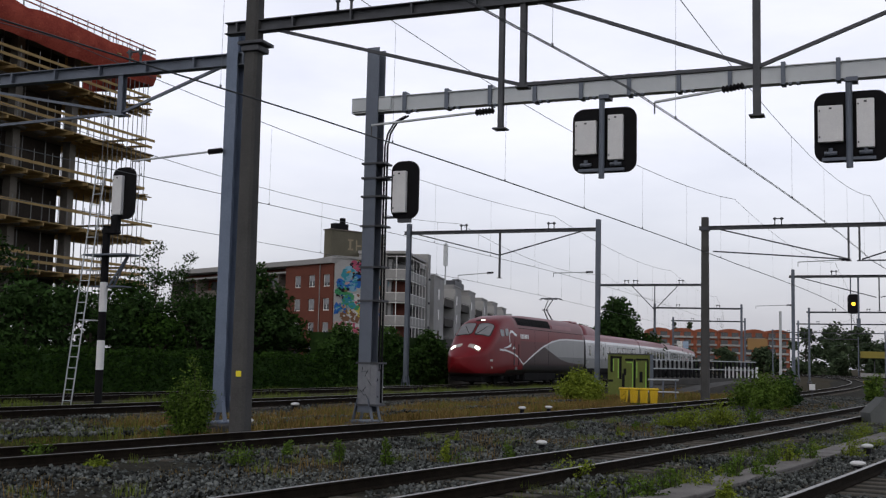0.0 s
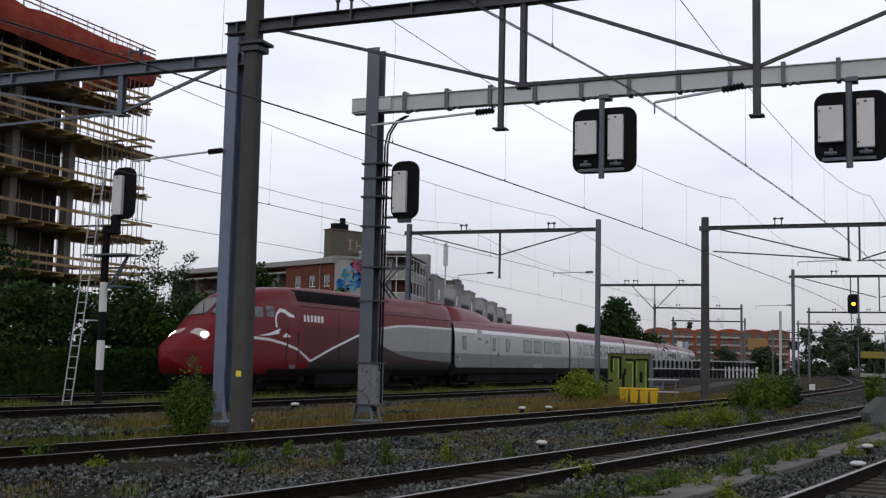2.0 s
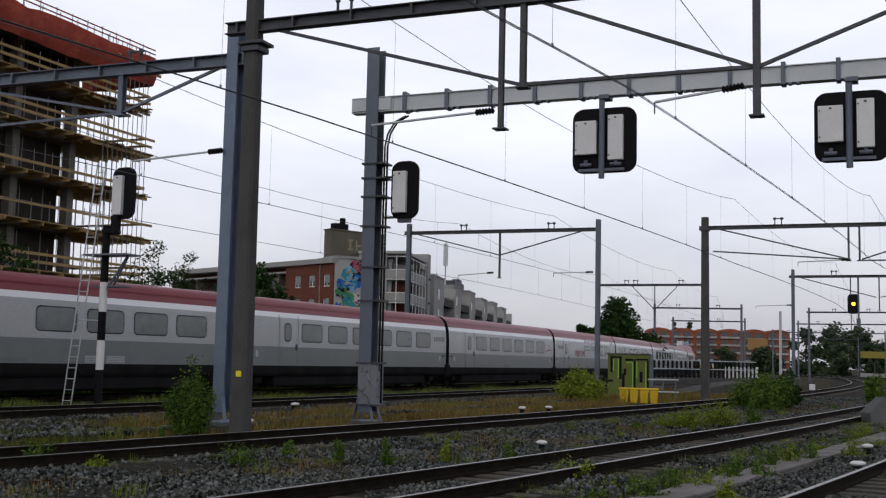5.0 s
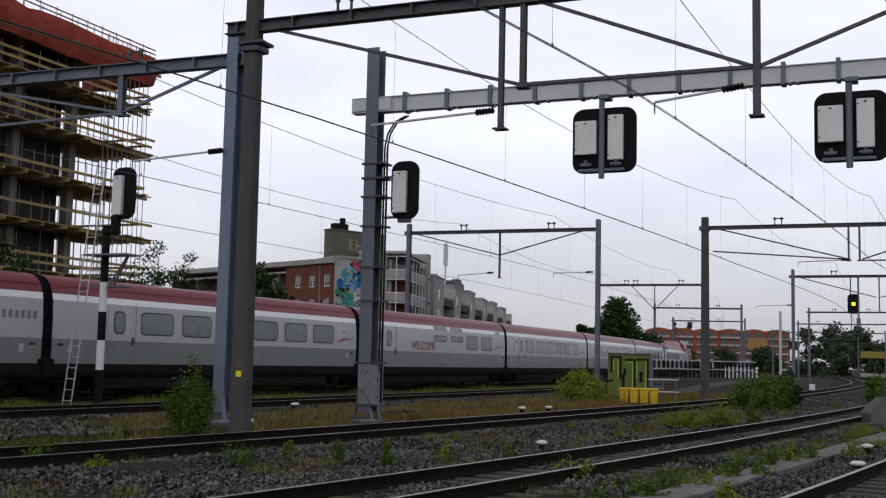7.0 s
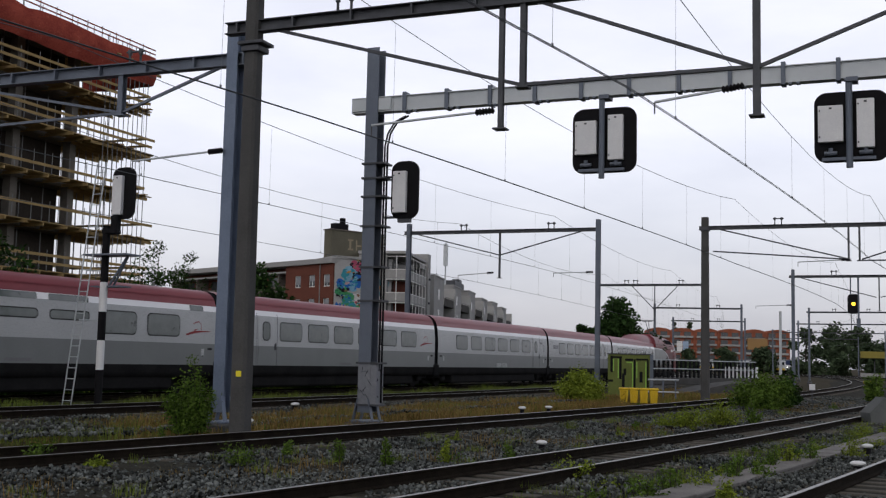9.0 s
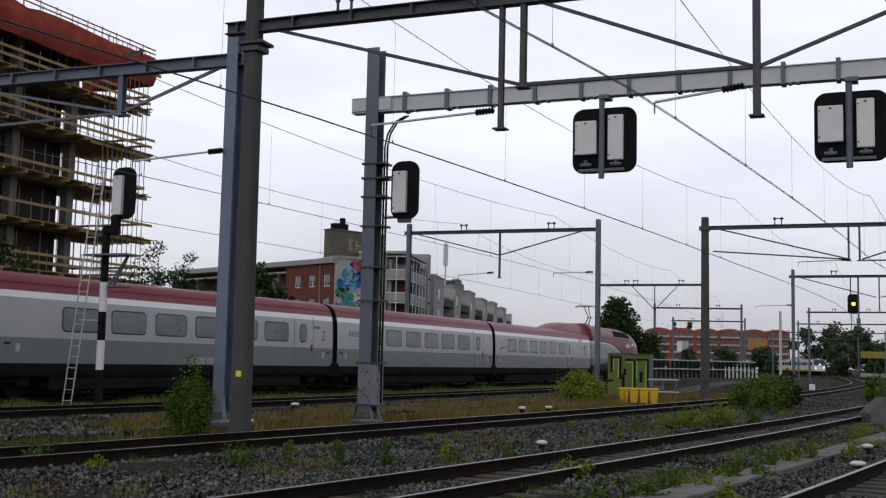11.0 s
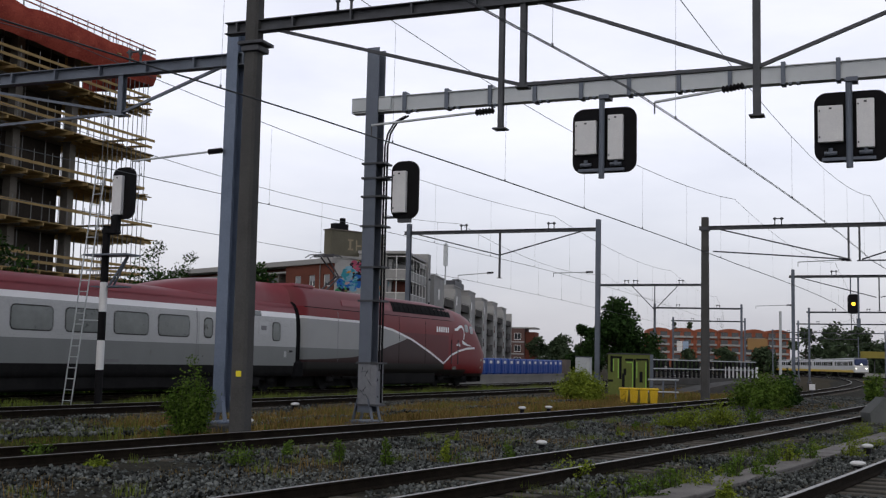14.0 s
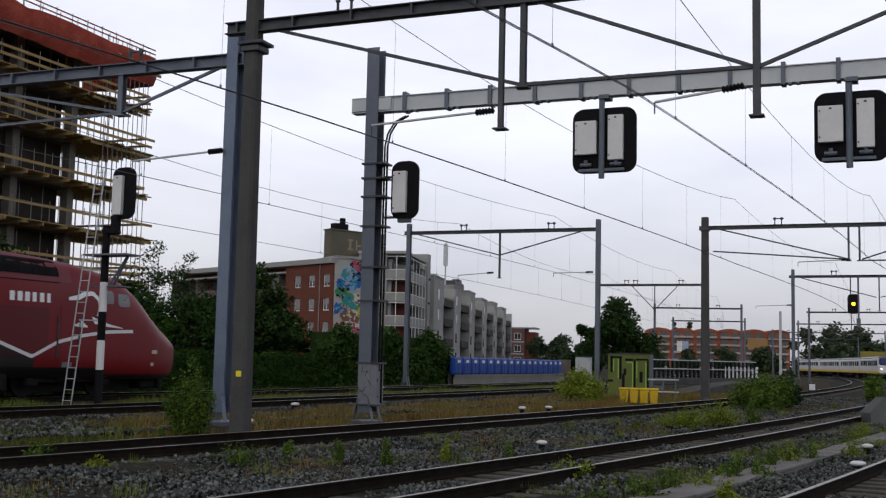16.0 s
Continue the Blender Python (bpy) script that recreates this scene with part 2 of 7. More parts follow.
STRIPE = surface("white_coach_stripe", (0.86, 0.87, 0.89), (0.92, 0.93, 0.95), 0.25, 0, 0.6, 20, 0.02, spec=0.5)
ROOF_RED = surface("faded_red_roof_paint", (0.19, 0.038, 0.047), (0.245, 0.055, 0.066), 0.40, 0, 0.5, 15, 0.02, (0.16, 0.035, 0.042), 0.68, spec=0.3)
BELLOWS = surface("black_rubber_bellows", (0.004, 0.004, 0.005), (0.009, 0.009, 0.010), 0.9, 0, 3, 40, 0.3, spec=0.1)
# coach panes: reflected sky and dark interior patches are put into the colour
COACH_GLASS = surface("sky_toned_coach_glass", (0.10, 0.118, 0.114), (0.17, 0.19, 0.185), 0.08, 0, 0.45, 2, 0.0, (0.020, 0.025, 0.025), 0.60, spec=0.6)
CAB_GLASS = surface("tinted_cab_glass", (0.012, 0.015, 0.018), (0.03, 0.035, 0.04), 0.05, 0, 1, 5, 0.0, spec=0.9)
DOOR_GREY = surface("coach_door_paint", (0.42, 0.435, 0.44), (0.50, 0.515, 0.52), 0.30, 0.0, 0.8, 20, 0.02)
PINK = surface("red_lettering", (0.24, 0.035, 0.04), (0.31, 0.055, 0.06), 0.5, 0, 2, 30, 0)
LETTER_GREY = surface("grey_lettering", (0.16, 0.16, 0.17), (0.2, 0.2, 0.21), 0.5, 0, 2, 30, 0)
RUBBER = surface("window_rubber", (0.02, 0.022, 0.022), (0.04, 0.042, 0.042), 0.8, 0, 3, 30, 0)
HALF_W, WAIST = 1.45, 1.74


def side_y(z, top=3.80, n=4.2, half=HALF_W, low=0.55):
    """Half the body's width at the height z."""
    if z >= WAIST:
        return half * max(1 - ((z - WAIST) / (top - WAIST)) ** n, 0.0) ** (1 / n)
    return half * max(1 - ((WAIST - z) / (WAIST - low + 0.35)) ** 5, 0.0) ** 0.2


COACH_Z = [0.62, 0.82, 1.04, 1.40, 1.80, 2.10, 2.50, 2.98, 3.18, 3.30, 3.46, 3.60, 3.71, 3.78]


def coach_shell(parent, length, top=3.80):
    """Body, white stripe, roof and skirt of a coach, each a mesh."""
    bands = [("skirt", 0, 2, SKIRT), ("lower_panel", 2, 4, MID_GREY), ("body", 4, 7, LIGHT_GREY), ("stripe", 7, 8, STRIPE), ("roof", 8, 13, ROOF_RED)]
    n = 9
    for name, i0, i1, mat in bands:
        verts, faces = [], []
        zs = COACH_Z[i0:i1 + 1]
        ring = [(-side_y(z, top), z) for z in zs]
        if name == "roof":
            ring = ring + [(0.0, top)] + [(-y, z) for y, z in reversed(ring)]
            rings = [ring]
        else:
            rings = [ring, [(-y, z) for y, z in reversed(ring)]]
        if name == "skirt":
            rings = [[(-y, z) for y, z in reversed(ring)][::1] + ring]
        for ring in rings:
            base = len(verts)
            for i in range(n):
                x = -length / 2 + length * i / (n - 1)
                verts += [(x, y, z) for y, z in ring]
            k = len(ring)
            for i in range(n - 1):
                for j in range(k - 1):
                    faces.append((base + i * k + j, base + (i + 1) * k + j, base + (i + 1) * k + j + 1, base + i * k + j + 1))
        mesh_object(name, verts, faces, mat, parent, smooth=True)
    # closed ends
    ring = [(-side_y(z, top), z) for z in COACH_Z] + [(side_y(z, top), z) for z in reversed(COACH_Z)]
    for e in (-1, 1):
        mesh_object("end_wall", [(e * (length / 2 - 0.003), y, z) for y, z in ring], [list(range(len(ring)))], BELLOWS, parent)


def panel(name, parent, x0, x1, z0, z1, side, mat, proud=0.008, round_=0.08, top=3.80, half_at=None):
    """A rounded plate that follows the side of a body: a window, a door or a sticker."""
    r = min(round_, (x1 - x0) / 2.01, (z1 - z0) / 2.01)
    yy = lambda x, z: (half_at(x, z) if half_at else side_y(z, top))
    levels = [z0 + r * (1 - math.cos(radians(a))) for a in (0, 30, 60, 90)]
    m = max(int((z1 - z0 - 2 * r) / 0.16), 1)
    levels += [z0 + r + (z1 - z0 - 2 * r) * k / m for k in range(1, m)]
    levels += [z1 - r * (1 - math.cos(radians(a))) for a in (90, 60, 30, 0)]
    n = max(int((x1 - x0) / 0.7), 1) if half_at else 1
    verts, faces = [], []
    w = n + 3
    for z in levels:
        e = max(z0 + r - z, z - (z1 - r), 0.0)
        inset = r - math.sqrt(max(r * r - e * e, 0.0))
        xs = [x0 + inset + (x1 - x0 - 2 * inset) * k / n for k in range(n + 1)]
        verts.append((xs[0], side * (yy(xs[0], z) - 0.02), z))
        verts += [(x, side * (yy(x, z) + proud), z) for x in xs]
        verts.append((xs[-1], side * (yy(xs[-1], z) - 0.02), z))
    for a in range(len(levels) - 1):
        for b in range(w - 1):
            f = (a * w + b, a * w + b + 1, (a + 1) * w + b + 1, (a + 1) * w + b)
            faces.append(f if side < 0 else f[::-1])
    return mesh_object(name, verts, faces, mat, parent)


def bogie(parent, x):
    """A bogie: frame, dampers and four wheels."""
    bm = bmesh.new()
    for s in (-1, 1):
        box(bm, (x - 1.75, s * 1.05 - 0.07, 0.45), (x + 1.75, s * 1.05 + 0.07, 0.72), bevel=0.03)
        box(bm, (x - 0.5, s * 1.12 - 0.1, 0.50), (x + 0.5, s * 1.12 + 0.1, 1.02), bevel=0.05)
        for d in (-1.5, 1.5):
            box(bm, (x + d - 0.25, s * 1.12 - 0.1, 0.32), (x + d + 0.25, s * 1.12 + 0.1, 0.66), bevel=0.06)
        rod(bm, (x - 0.6, s * 1.22, 0.8), (x - 1.5, s * 1.22, 0.62), 0.05, 8)
        rod(bm, (x + 0.6, s * 1.22, 0.8), (x + 1.5, s * 1.22, 0.62), 0.05, 8)
    box(bm, (x - 0.35, -1.0, 0.42), (x + 0.35, 1.0, 0.75))
    b = part("bogie", bm, SKIRT, parent)
    for d in (-1.5, 1.5):
        bm = bmesh.new()
        for s in (-1, 1):
            rod(bm, (x + d, s * 0.82, 0.46), (x + d, s * 0.69, 0.46), 0.46, 24)
        rod(bm, (x + d, -0.8, 0.46), (x + d, 0.8, 0.46), 0.09, 10)
        part("wheelset", bm, SKIRT, b)


def gangway(parent, x):
    """The black bellows and the fairing of the joint between two coaches."""
    prof = [(side_y(z) - 0.07, z) for z in (0.95, 1.4, 1.74, 2.2, 2.7, 3.1, 3.4, 3.6, 3.70)]
    ring = [(-y, z) for y, z in prof] + [(0, 3.74)] + [(y, z) for y, z in reversed(prof)]
    verts, faces = [], []
    k = len(ring)
    for i, (dx, f) in enumerate(((-0.19, 1.0), (-0.09, 0.97), (0.0, 1.0), (0.09, 0.97), (0.19, 1.0))):
        verts += [(x + dx, y * f, z) for y, z in ring]
    for i in range(4):
        for j in range(k - 1):
            faces.append((i * k + j, (i + 1) * k + j, (i + 1) * k + j + 1, i * k + j + 1))
    mesh_object("bellows", verts, faces, BELLOWS, parent)
    for s in (-1, 1):
        bm = bmesh.new()
        box(bm, (x - 0.42, s * 1.34 - 0.14, 0.50), (x + 0.42, s * 1.34 + 0.14, 1.26), bevel=0.12)
        box(bm, (x - 0.75, s * 1.30 - 0.05, 0.90), (x + 0.75, s * 1.30 + 0.05, 1.0))
        part("joint_fairing", bm, BELLOWS, parent)


def flat_text(words, name, parent, x, y, z, size, side, mat):
    """Lettering on the side of a body, in the built-in font."""
    cu = bpy.data.curves.new(name, "FONT")
    cu.body, cu.size, cu.extrude, cu.align_x = words, size, 0.003, "CENTER"
    ob = new(name, cu)
    ob.parent = parent
    cu.materials.append(mat)
    ob.matrix_basis = pose(x, y, z, 90, 0, 0 if side < 0 else 180)
    return ob


def bars(parent, x0, z0, n, w, h, gap, side, mat, half_at=None):
    """A line of plain bars where writing stands."""
    for i in range(n):
        panel("lettering_bar", parent, x0 + i * (w + gap), x0 + i * (w + gap) + w, z0, z0 + h, side, mat, 0.006, 0.01, half_at=half_at)


def swash(parent, x, z, side):
    """The small red pen-stroke emblem on a coach side: a hook over a long rising stroke."""
    for path, wide in (([(-0.62, -0.02), (-0.2, 0.08), (0.2, 0.12), (0.75, 0.13)], (0.06, 0.09, 0.06, 0.02)),
                       ([(0.22, 0.16), (0.20, 0.38), (0.08, 0.47), (-0.12, 0.43), (-0.25, 0.36)], (0.025, 0.03, 0.04, 0.05, 0.015)),
                       ([(-0.16, 0.15), (0.02, 0.20)], (0.05, 0.03))):
        verts, faces = [], []
        for i, ((px, pz), w) in enumerate(zip(path, wide)):
            a, b = path[max(i - 1, 0)], path[min(i + 1, len(path) - 1)]
            d = Vector((b[0] - a[0], b[1] - a[1])).normalized()
            for k in (-1, 1):
                zz = z + pz + d.x * k * w / 2
                verts.append((x + px - d.y * k * w / 2, side * (side_y(zz) + 0.008), zz))
        for i in range(len(path) - 1):
            f = (2 * i, 2 * i + 1, 2 * i + 3, 2 * i + 2)
            faces.append(f if side > 0 else f[::-1])
        mesh_object("emblem_stroke", verts, faces, PINK, parent)


SIX = [4.18 + i * 2.15 for i in range(6)]
# each coach from front to back: length, window starts, low bar windows, door, emblem, lettering, class number, side patches, pale vents
COACHES = [
    dict(length=21.845, windows=[11.62, 13.72, 15.87, 18.0], narrow=[(1.31, 0.52), (8.29, 0.62)], door=6.25, patches=[3.6], hatch=3.64, vents=13.7, nose=-1,
         label="silver-grey end coach with red roof and raised fairing"),
    dict(length=18.7, windows=SIX, door=3.1, letters=17.0, label="silver-grey passenger coach with six windows and grey lettering"),
    dict(length=18.7, windows=SIX, door=3.1, emblem=17.5, label="silver-grey passenger coach with a red pen-stroke emblem"),
    dict(length=18.7, windows=[12.6, 14.8], low=[8.3, 10.43], door=3.05, emblem=17.4, letters=1.0, welcome=6.95, patches=[8.25, 10.38, 17.0],
         label="silver-grey bar coach with WELCOME in red letters"),
    dict(length=18.7, windows=[3.99 + i * 2.14 for i in range(6)], door=3.0, number=1.45, hatch=1.6, emblem=17.4, label="silver-grey second-class coach with a grey figure 2"),
    dict(length=18.7, windows=[2.68 + i * 2.15 for i in range(6)], door=16.15, number=17.75, hatch=17.0, vents=8.9, label="silver-grey second-class coach with pale vents"),
    dict(length=18.7, windows=[2.75 + i * 2.14 for i in range(6)], door=16.3, letters=1.25, label="silver-grey passenger coach with lettering at one end"),
    dict(length=21.845, windows=[2.4, 4.55, 6.77, 8.93, 11.06, 13.22], door=15.92, narrow=[(20.0, 0.5)], patches=[18.5], hatch=18.0, emblem=1.5, nose=1,
         label="silver-grey end coach with red roof and fairing rising to the rear"),
]


def build_coach(plan):
    """A trailer coach with its windows, doors, gangway and bogie; places run from its front joint."""
    length, nose = plan["length"], plan.get("nose", 0)
    car = thing("train_coach", plan["label"], "train coach", group="coaches of the high-speed train")
    coach_shell(car, length - 0.36)
    h = length / 2
    door = plan["door"] - h
    for side in (-1, 1):
        for x in plan["windows"]:
            w = panel("window", car, x - h - 0.03, x - h + 1.66, 2.01, 2.79, side, RUBBER, 0.004, 0.17)
            panel("pane", w, x - h + 0.01, x - h + 1.62, 2.05, 2.75, side, COACH_GLASS, 0.009, 0.14)
        for x in plan.get("low", ()):
            w = panel("window", car, x - h - 0.03, x - h + 1.66, 2.38, 2.70, side, RUBBER, 0.004, 0.13)
            panel("pane", w, x - h + 0.01, x - h + 1.62, 2.42, 2.66, side, COACH_GLASS, 0.009, 0.10)
        for x, wide in plan.get("narrow", ()):
            w = panel("window", car, x - h - 0.03, x - h + wide + 0.03, 2.01, 2.77, side, RUBBER, 0.004, 0.14)
            panel("pane", w, x - h + 0.01, x - h + wide - 0.01, 2.05, 2.73, side, COACH_GLASS, 0.009, 0.12)
        d = panel("door", car, door - 0.52, door + 0.55, 1.80, 2.94, side, DOOR_GREY, 0.012, 0.05)
        panel("door_skirt", d, door - 0.52, door + 0.55, 1.06, 1.77, side, MID_GREY, 0.012, 0.03)
        panel("door_window", d, door - 0.27, door + 0.27, 2.01, 2.77, side, RUBBER, 0.016, 0.18)
        panel("door_pane", d, door - 0.22, door + 0.22, 2.06, 2.72, side, COACH_GLASS, 0.021, 0.15)
        panel("door_handle", d, door + 0.62, door + 0.72, 1.66, 1.92, side, DARK_STEEL, 0.03, 0.03)
        for k in (-0.63, 0.80):
            panel("panel_seam", car, door + k - 0.012, door + k + 0.012, 1.05, 3.08, side, LETTER_GREY, 0.006, 0.005)
        for e in (-1, 1):
            panel("jack_cover", car, e * (h - 0.95) - 0.08, e * (h - 0.95) + 0.08, 1.38, 1.62, side, LIGHT_GREY, 0.008, 0.02)
            panel("socket_cover", car, e * (h - 0.55) - 0.12, e * (h - 0.55) + 0.12, 1.58, 1.66, side, RUBBER, 0.008, 0.02)
        panel("tank_hatch", car, -0.55, 0.45, 1.10, 1.20, side, LETTER_GREY, 0.006, 0.02)
        if "vents" in plan:
            for k in (0.0, 0.95):
                g = panel("vent_grille", car, plan["vents"] - h + k, plan["vents"] - h + k + 0.82, 1.06, 1.30, side, LIGHT_GREY, 0.008, 0.02)
                for q in range(4):
                    panel("slat", g, plan["vents"] - h + k + 0.03, plan["vents"] - h + k + 0.79, 1.085 + q * 0.055, 1.10 + q * 0.055, side, LETTER_GREY, 0.014, 0.004)
        if "hatch" in plan:
            x = plan["hatch"] - h
            panel("hatch", car, x, x + 0.5, 2.60, 2.72, side, LETTER_GREY, 0.008, 0.03)
            if nose:
                panel("vent_panel", car, x + 1.06, x + 1.68, 2.26, 2.76, side, DOOR_GREY, 0.010, 0.03)
                panel("vent_grille", car, x + 1.2, x + 1.55, 2.42, 2.60, side, LETTER_GREY, 0.016, 0.02)
        if "emblem" in plan:
            swash(car, plan["emblem"] - h, 2.12, side)
        if "welcome" in plan:
            flat_text("WELCOME", "welcome_lettering", car, plan["welcome"] - h, side * (side_y(2.2) + 0.010), 1.92, 0.60, side, PINK)
        if "number" in plan:
            flat_text("2", "class_number", car, plan["number"] - h, side * (side_y(2.3) + 0.010), 2.12, 0.62, side, LETTER_GREY)
        for x in plan.get("patches", ()):
            panel("stripe_window", car, x - h, x - h + (1.66 if "low" in plan and x < 12 else 0.75), 2.97, 3.17, side, COACH_GLASS, 0.008, 0.05)
        if "letters" in plan:
            bars(car, plan["letters"] - h, 2.36, 6, 0.13, 0.24, 0.10, side, LETTER_GREY)
        panel("drip_rail", car, -h + 0.25, h - 0.25, 3.44, 3.475, side, ROOF_RED, 0.03, 0.01)
    if nose:
        roof_hump(car, h, nose)
        bogie(car, nose * (h - 3.0))
    if nose >= 0:
        bogie(car, -h)
        gangway(car, -h)
    # underfloor gear, made deeper and longer to stand for shade under the coach
    bm = bmesh.new()
    box(bm, (-h + 2.4, -1.33, 0.20), (h - 2.4, 1.33, 0.7), bevel=0.06)
    box(bm, (-h + 0.2, -0.6, 0.15), (h - 0.2, 0.6, 0.75))
    part("underfloor_box", bm, SKIRT, car)
    return car


def roof_hump(car, h, nose):
    """The raised fairing that leads the roof up to the power car."""
    st = [(8.9, 3.68, 0.50), (8.0, 3.86, 0.82), (7.0, 4.06, 0.98), (5.8, 4.25, 1.08), (4.2, 4.39, 1.14), (2.0, 4.43, 1.17), (0.26, 4.44, 1.18)]
    st = [(nose * (h - a), b, c) for a, b, c in st]
    verts, faces = [], []
    k = 13
    for x, zt, w in st:
        for j in range(k):
            a = math.pi * j / (k - 1)
            c, s = math.cos(a), math.sin(a)
            verts.append((x, -w * math.copysign(abs(c) ** 0.6, c), 3.30 + (zt - 3.30) * abs(s) ** 0.75))
    for i in range(len(st) - 1):
        for j in range(k - 1):
            f = (i * k + j, (i + 1) * k + j, (i + 1) * k + j + 1, i * k + j + 1)
            faces.append(f if nose > 0 else f[::-1])
    faces.append([(len(st) - 1) * k + j for j in range(k)])
    mesh_object("roof_fairing", verts, faces, ROOF_RED, car, smooth=True)


# the power car: stations along its length from the joint to the tip
PC_L = 22.15
PC_ST = [(0.25, 4.42, 1.45, 0.60), (3, 4.44, 1.45, 0.60), (8, 4.44, 1.45, 0.60), (13, 4.42, 1.45, 0.60), (15.0, 4.34, 1.45, 0.60), (16.4, 4.24, 1.45, 0.58), (17.3, 4.12, 1.44, 0.56),
         (17.9, 4.01, 1.43, 0.55), (18.5, 3.83, 1.42, 0.54), (19.0, 3.55, 1.40, 0.53), (19.5, 3.16, 1.37, 0.53), (20.0, 2.80, 1.32, 0.52), (20.6, 2.48, 1.20, 0.52), (21.0, 2.27, 1.06, 0.56),
         (21.4, 2.06, 0.87, 0.66), (21.7, 1.88, 0.69, 0.80), (21.92, 1.74, 0.52, 0.96), (22.08, 1.62, 0.33, 1.12), (22.15, 1.52, 0.14, 1.26)]


def pc_station(u):
    for a, b in zip(PC_ST, PC_ST[1:]):
        if u <= b[0]:
            k = min(max((u - a[0]) / (b[0] - a[0]), 0), 1)
            return [p + (q - p) * k for p, q in zip(a, b)]
    return PC_ST[-1]


def pc_half(x, z):
    """Half the power car's width at the place x along it and the height z."""
    u = x + PC_L / 2
    _, top, w, low = pc_station(u)
    mid = min(1.74, (top + low) / 2 + 0.25)
    if z >= mid:
        n = 4.4 - 2.2 * min(max((u - 19.4) / 1.2, 0.0), 1.0)
        return w * max(1 - ((z - mid) / (top - mid)) ** n, 0.0) ** (1 / n)
    return w * max(1 - ((mid - z) / (mid - low + 0.25)) ** 4, 0.0) ** 0.25


def ramp_of(m, source, stops, full):
    """A height along the body, as a ramp over its length."""
    r = m.add("ShaderNodeValToRGB")
    e = r.color_ramp.elements
    for i, (u, z) in enumerate(stops):
        el = e[i] if i < 2 else e.new(u / PC_L)
        el.position = u / PC_L
        el.color = (z / full, z / full, z / full, 1)
    m.link(source, r.inputs["Fac"])
    mul = m.add("ShaderNodeMath")
    mul.operation = "MULTIPLY"
    mul.inputs[1].default_value = full
    m.link(r.outputs["Color"], mul.inputs[0])
    return mul.outputs[0]


def livery():
    """Red paint with a grey sweep edged in white, and a burgundy wedge below it."""
    m = Tree("power_car_livery")
    tc = m.add("ShaderNodeTexCoord")
    sep = m.add("ShaderNodeSeparateXYZ")
    m.link(tc.outputs["Object"], sep.inputs[0])

    def mth(op, a, b=None):
        n = m.add("ShaderNodeMath")
        n.operation = op
        for i, v in enumerate((a, b)):
            if v is None:
                continue
            if isinstance(v, (int, float)):
                n.inputs[i].default_value = v
            else:
                m.link(v, n.inputs[i])
        return n.outputs[0]

    u = mth("ADD", mth("DIVIDE", sep.outputs["X"], PC_L), 0.5)
    z = sep.outputs["Z"]
    zw = ramp_of(m, u, [(0, 3.08), (5.0, 3.06), (6.6, 3.00), (8.5, 2.80), (10.6, 2.40), (12.9, 1.76), (14.5, 1.24), (15.5, 1.70), (16.5, 1.92), (17.6, 2.07), (18.7, 2.12)], 5.0)
    zg = ramp_of(m, u, [(0, 1.30), (2.3, 1.35), (4.5, 1.44), (6.4, 1.63), (8.2, 2.02), (9.3, 2.24), (10.0, 2.40), (10.4, 2.60)], 5.0)
    nz = m.add("ShaderNodeTexNoise", Scale=0.9, Detail=5.0)
    m.link(tc.outputs["Object"], nz.inputs["Vector"])

    def mix(fac, a, b):
        n = m.add("ShaderNodeMix")
        n.data_type = "RGBA"
        m.link(fac, n.inputs[0])
        for i, v in ((6, a), (7, b)):
            if isinstance(v, tuple):
                n.inputs[i].default_value = (*v, 1)
            else:
                m.link(v, n.inputs[i])
        return n.outputs[2]

    red = mix(nz.outputs["Fac"], (0.150, 0.006, 0.010), (0.190, 0.010, 0.014))
    grey = mix(nz.outputs["Fac"], (0.30, 0.31, 0.308), (0.37, 0.38, 0.376))
    below = mth("LESS_THAN", z, zw)
    rear = mth("LESS_THAN", u, 14.5 / PC_L)
    col = mix(mth("MULTIPLY", below, rear), red, (0.030, 0.011, 0.012))
    # darker red louvre panels on the flank
    flank = mth("MULTIPLY", mth("LESS_THAN", mth("ABSOLUTE", mth("SUBTRACT", z, 2.0)), 0.72), mth("LESS_THAN", mth("ABSOLUTE", mth("SUBTRACT", u, 12.1 / PC_L)), 3.0 / PC_L))
    col = mix(mth("MULTIPLY", flank, mth("SUBTRACT", 1.0, below)), col, (0.11, 0.009, 0.013))
    col = mix(mth("MULTIPLY", mth("GREATER_THAN", z, 3.54), mth("LESS_THAN", u, 16.0 / PC_L)), col, (0.165, 0.030, 0.038))
    in_grey = mth("MULTIPLY", mth("MULTIPLY", mth("GREATER_THAN", z, zg), below), mth("LESS_THAN", u, 10.4 / PC_L))
    col = mix(in_grey, col, grey)
    col = mix(mth("MULTIPLY", in_grey, mth("LESS_THAN", z, 1.80)), col, (0.17, 0.182, 0.182))
    low = mth("MULTIPLY", mth("LESS_THAN", z, 1.20), mth("LESS_THAN", u, 14.6 / PC_L))
    col = mix(low, col, (0.024, 0.024, 0.024))
    line = mth("MULTIPLY", mth("LESS_THAN", mth("ABSOLUTE", mth("SUBTRACT", z, zw)), 0.055), mth("LESS_THAN", u, 18.8 / PC_L))
    col = mix(line, col, (0.76, 0.76, 0.77))
    col = mix(mth("MULTIPLY", mth("LESS_THAN", z, 0.92), mth("LESS_THAN", u, 17.6 / PC_L)), col, (0.012, 0.011, 0.011))
    col = mix(mth("LESS_THAN", z, 0.70), col, (0.020, 0.012, 0.012))
    m.link(col, m.b.inputs["Base Color"])
    m.b.inputs["Roughness"].default_value = 0.40
    m.b.inputs["Specular IOR Level"].default_value = 0.26
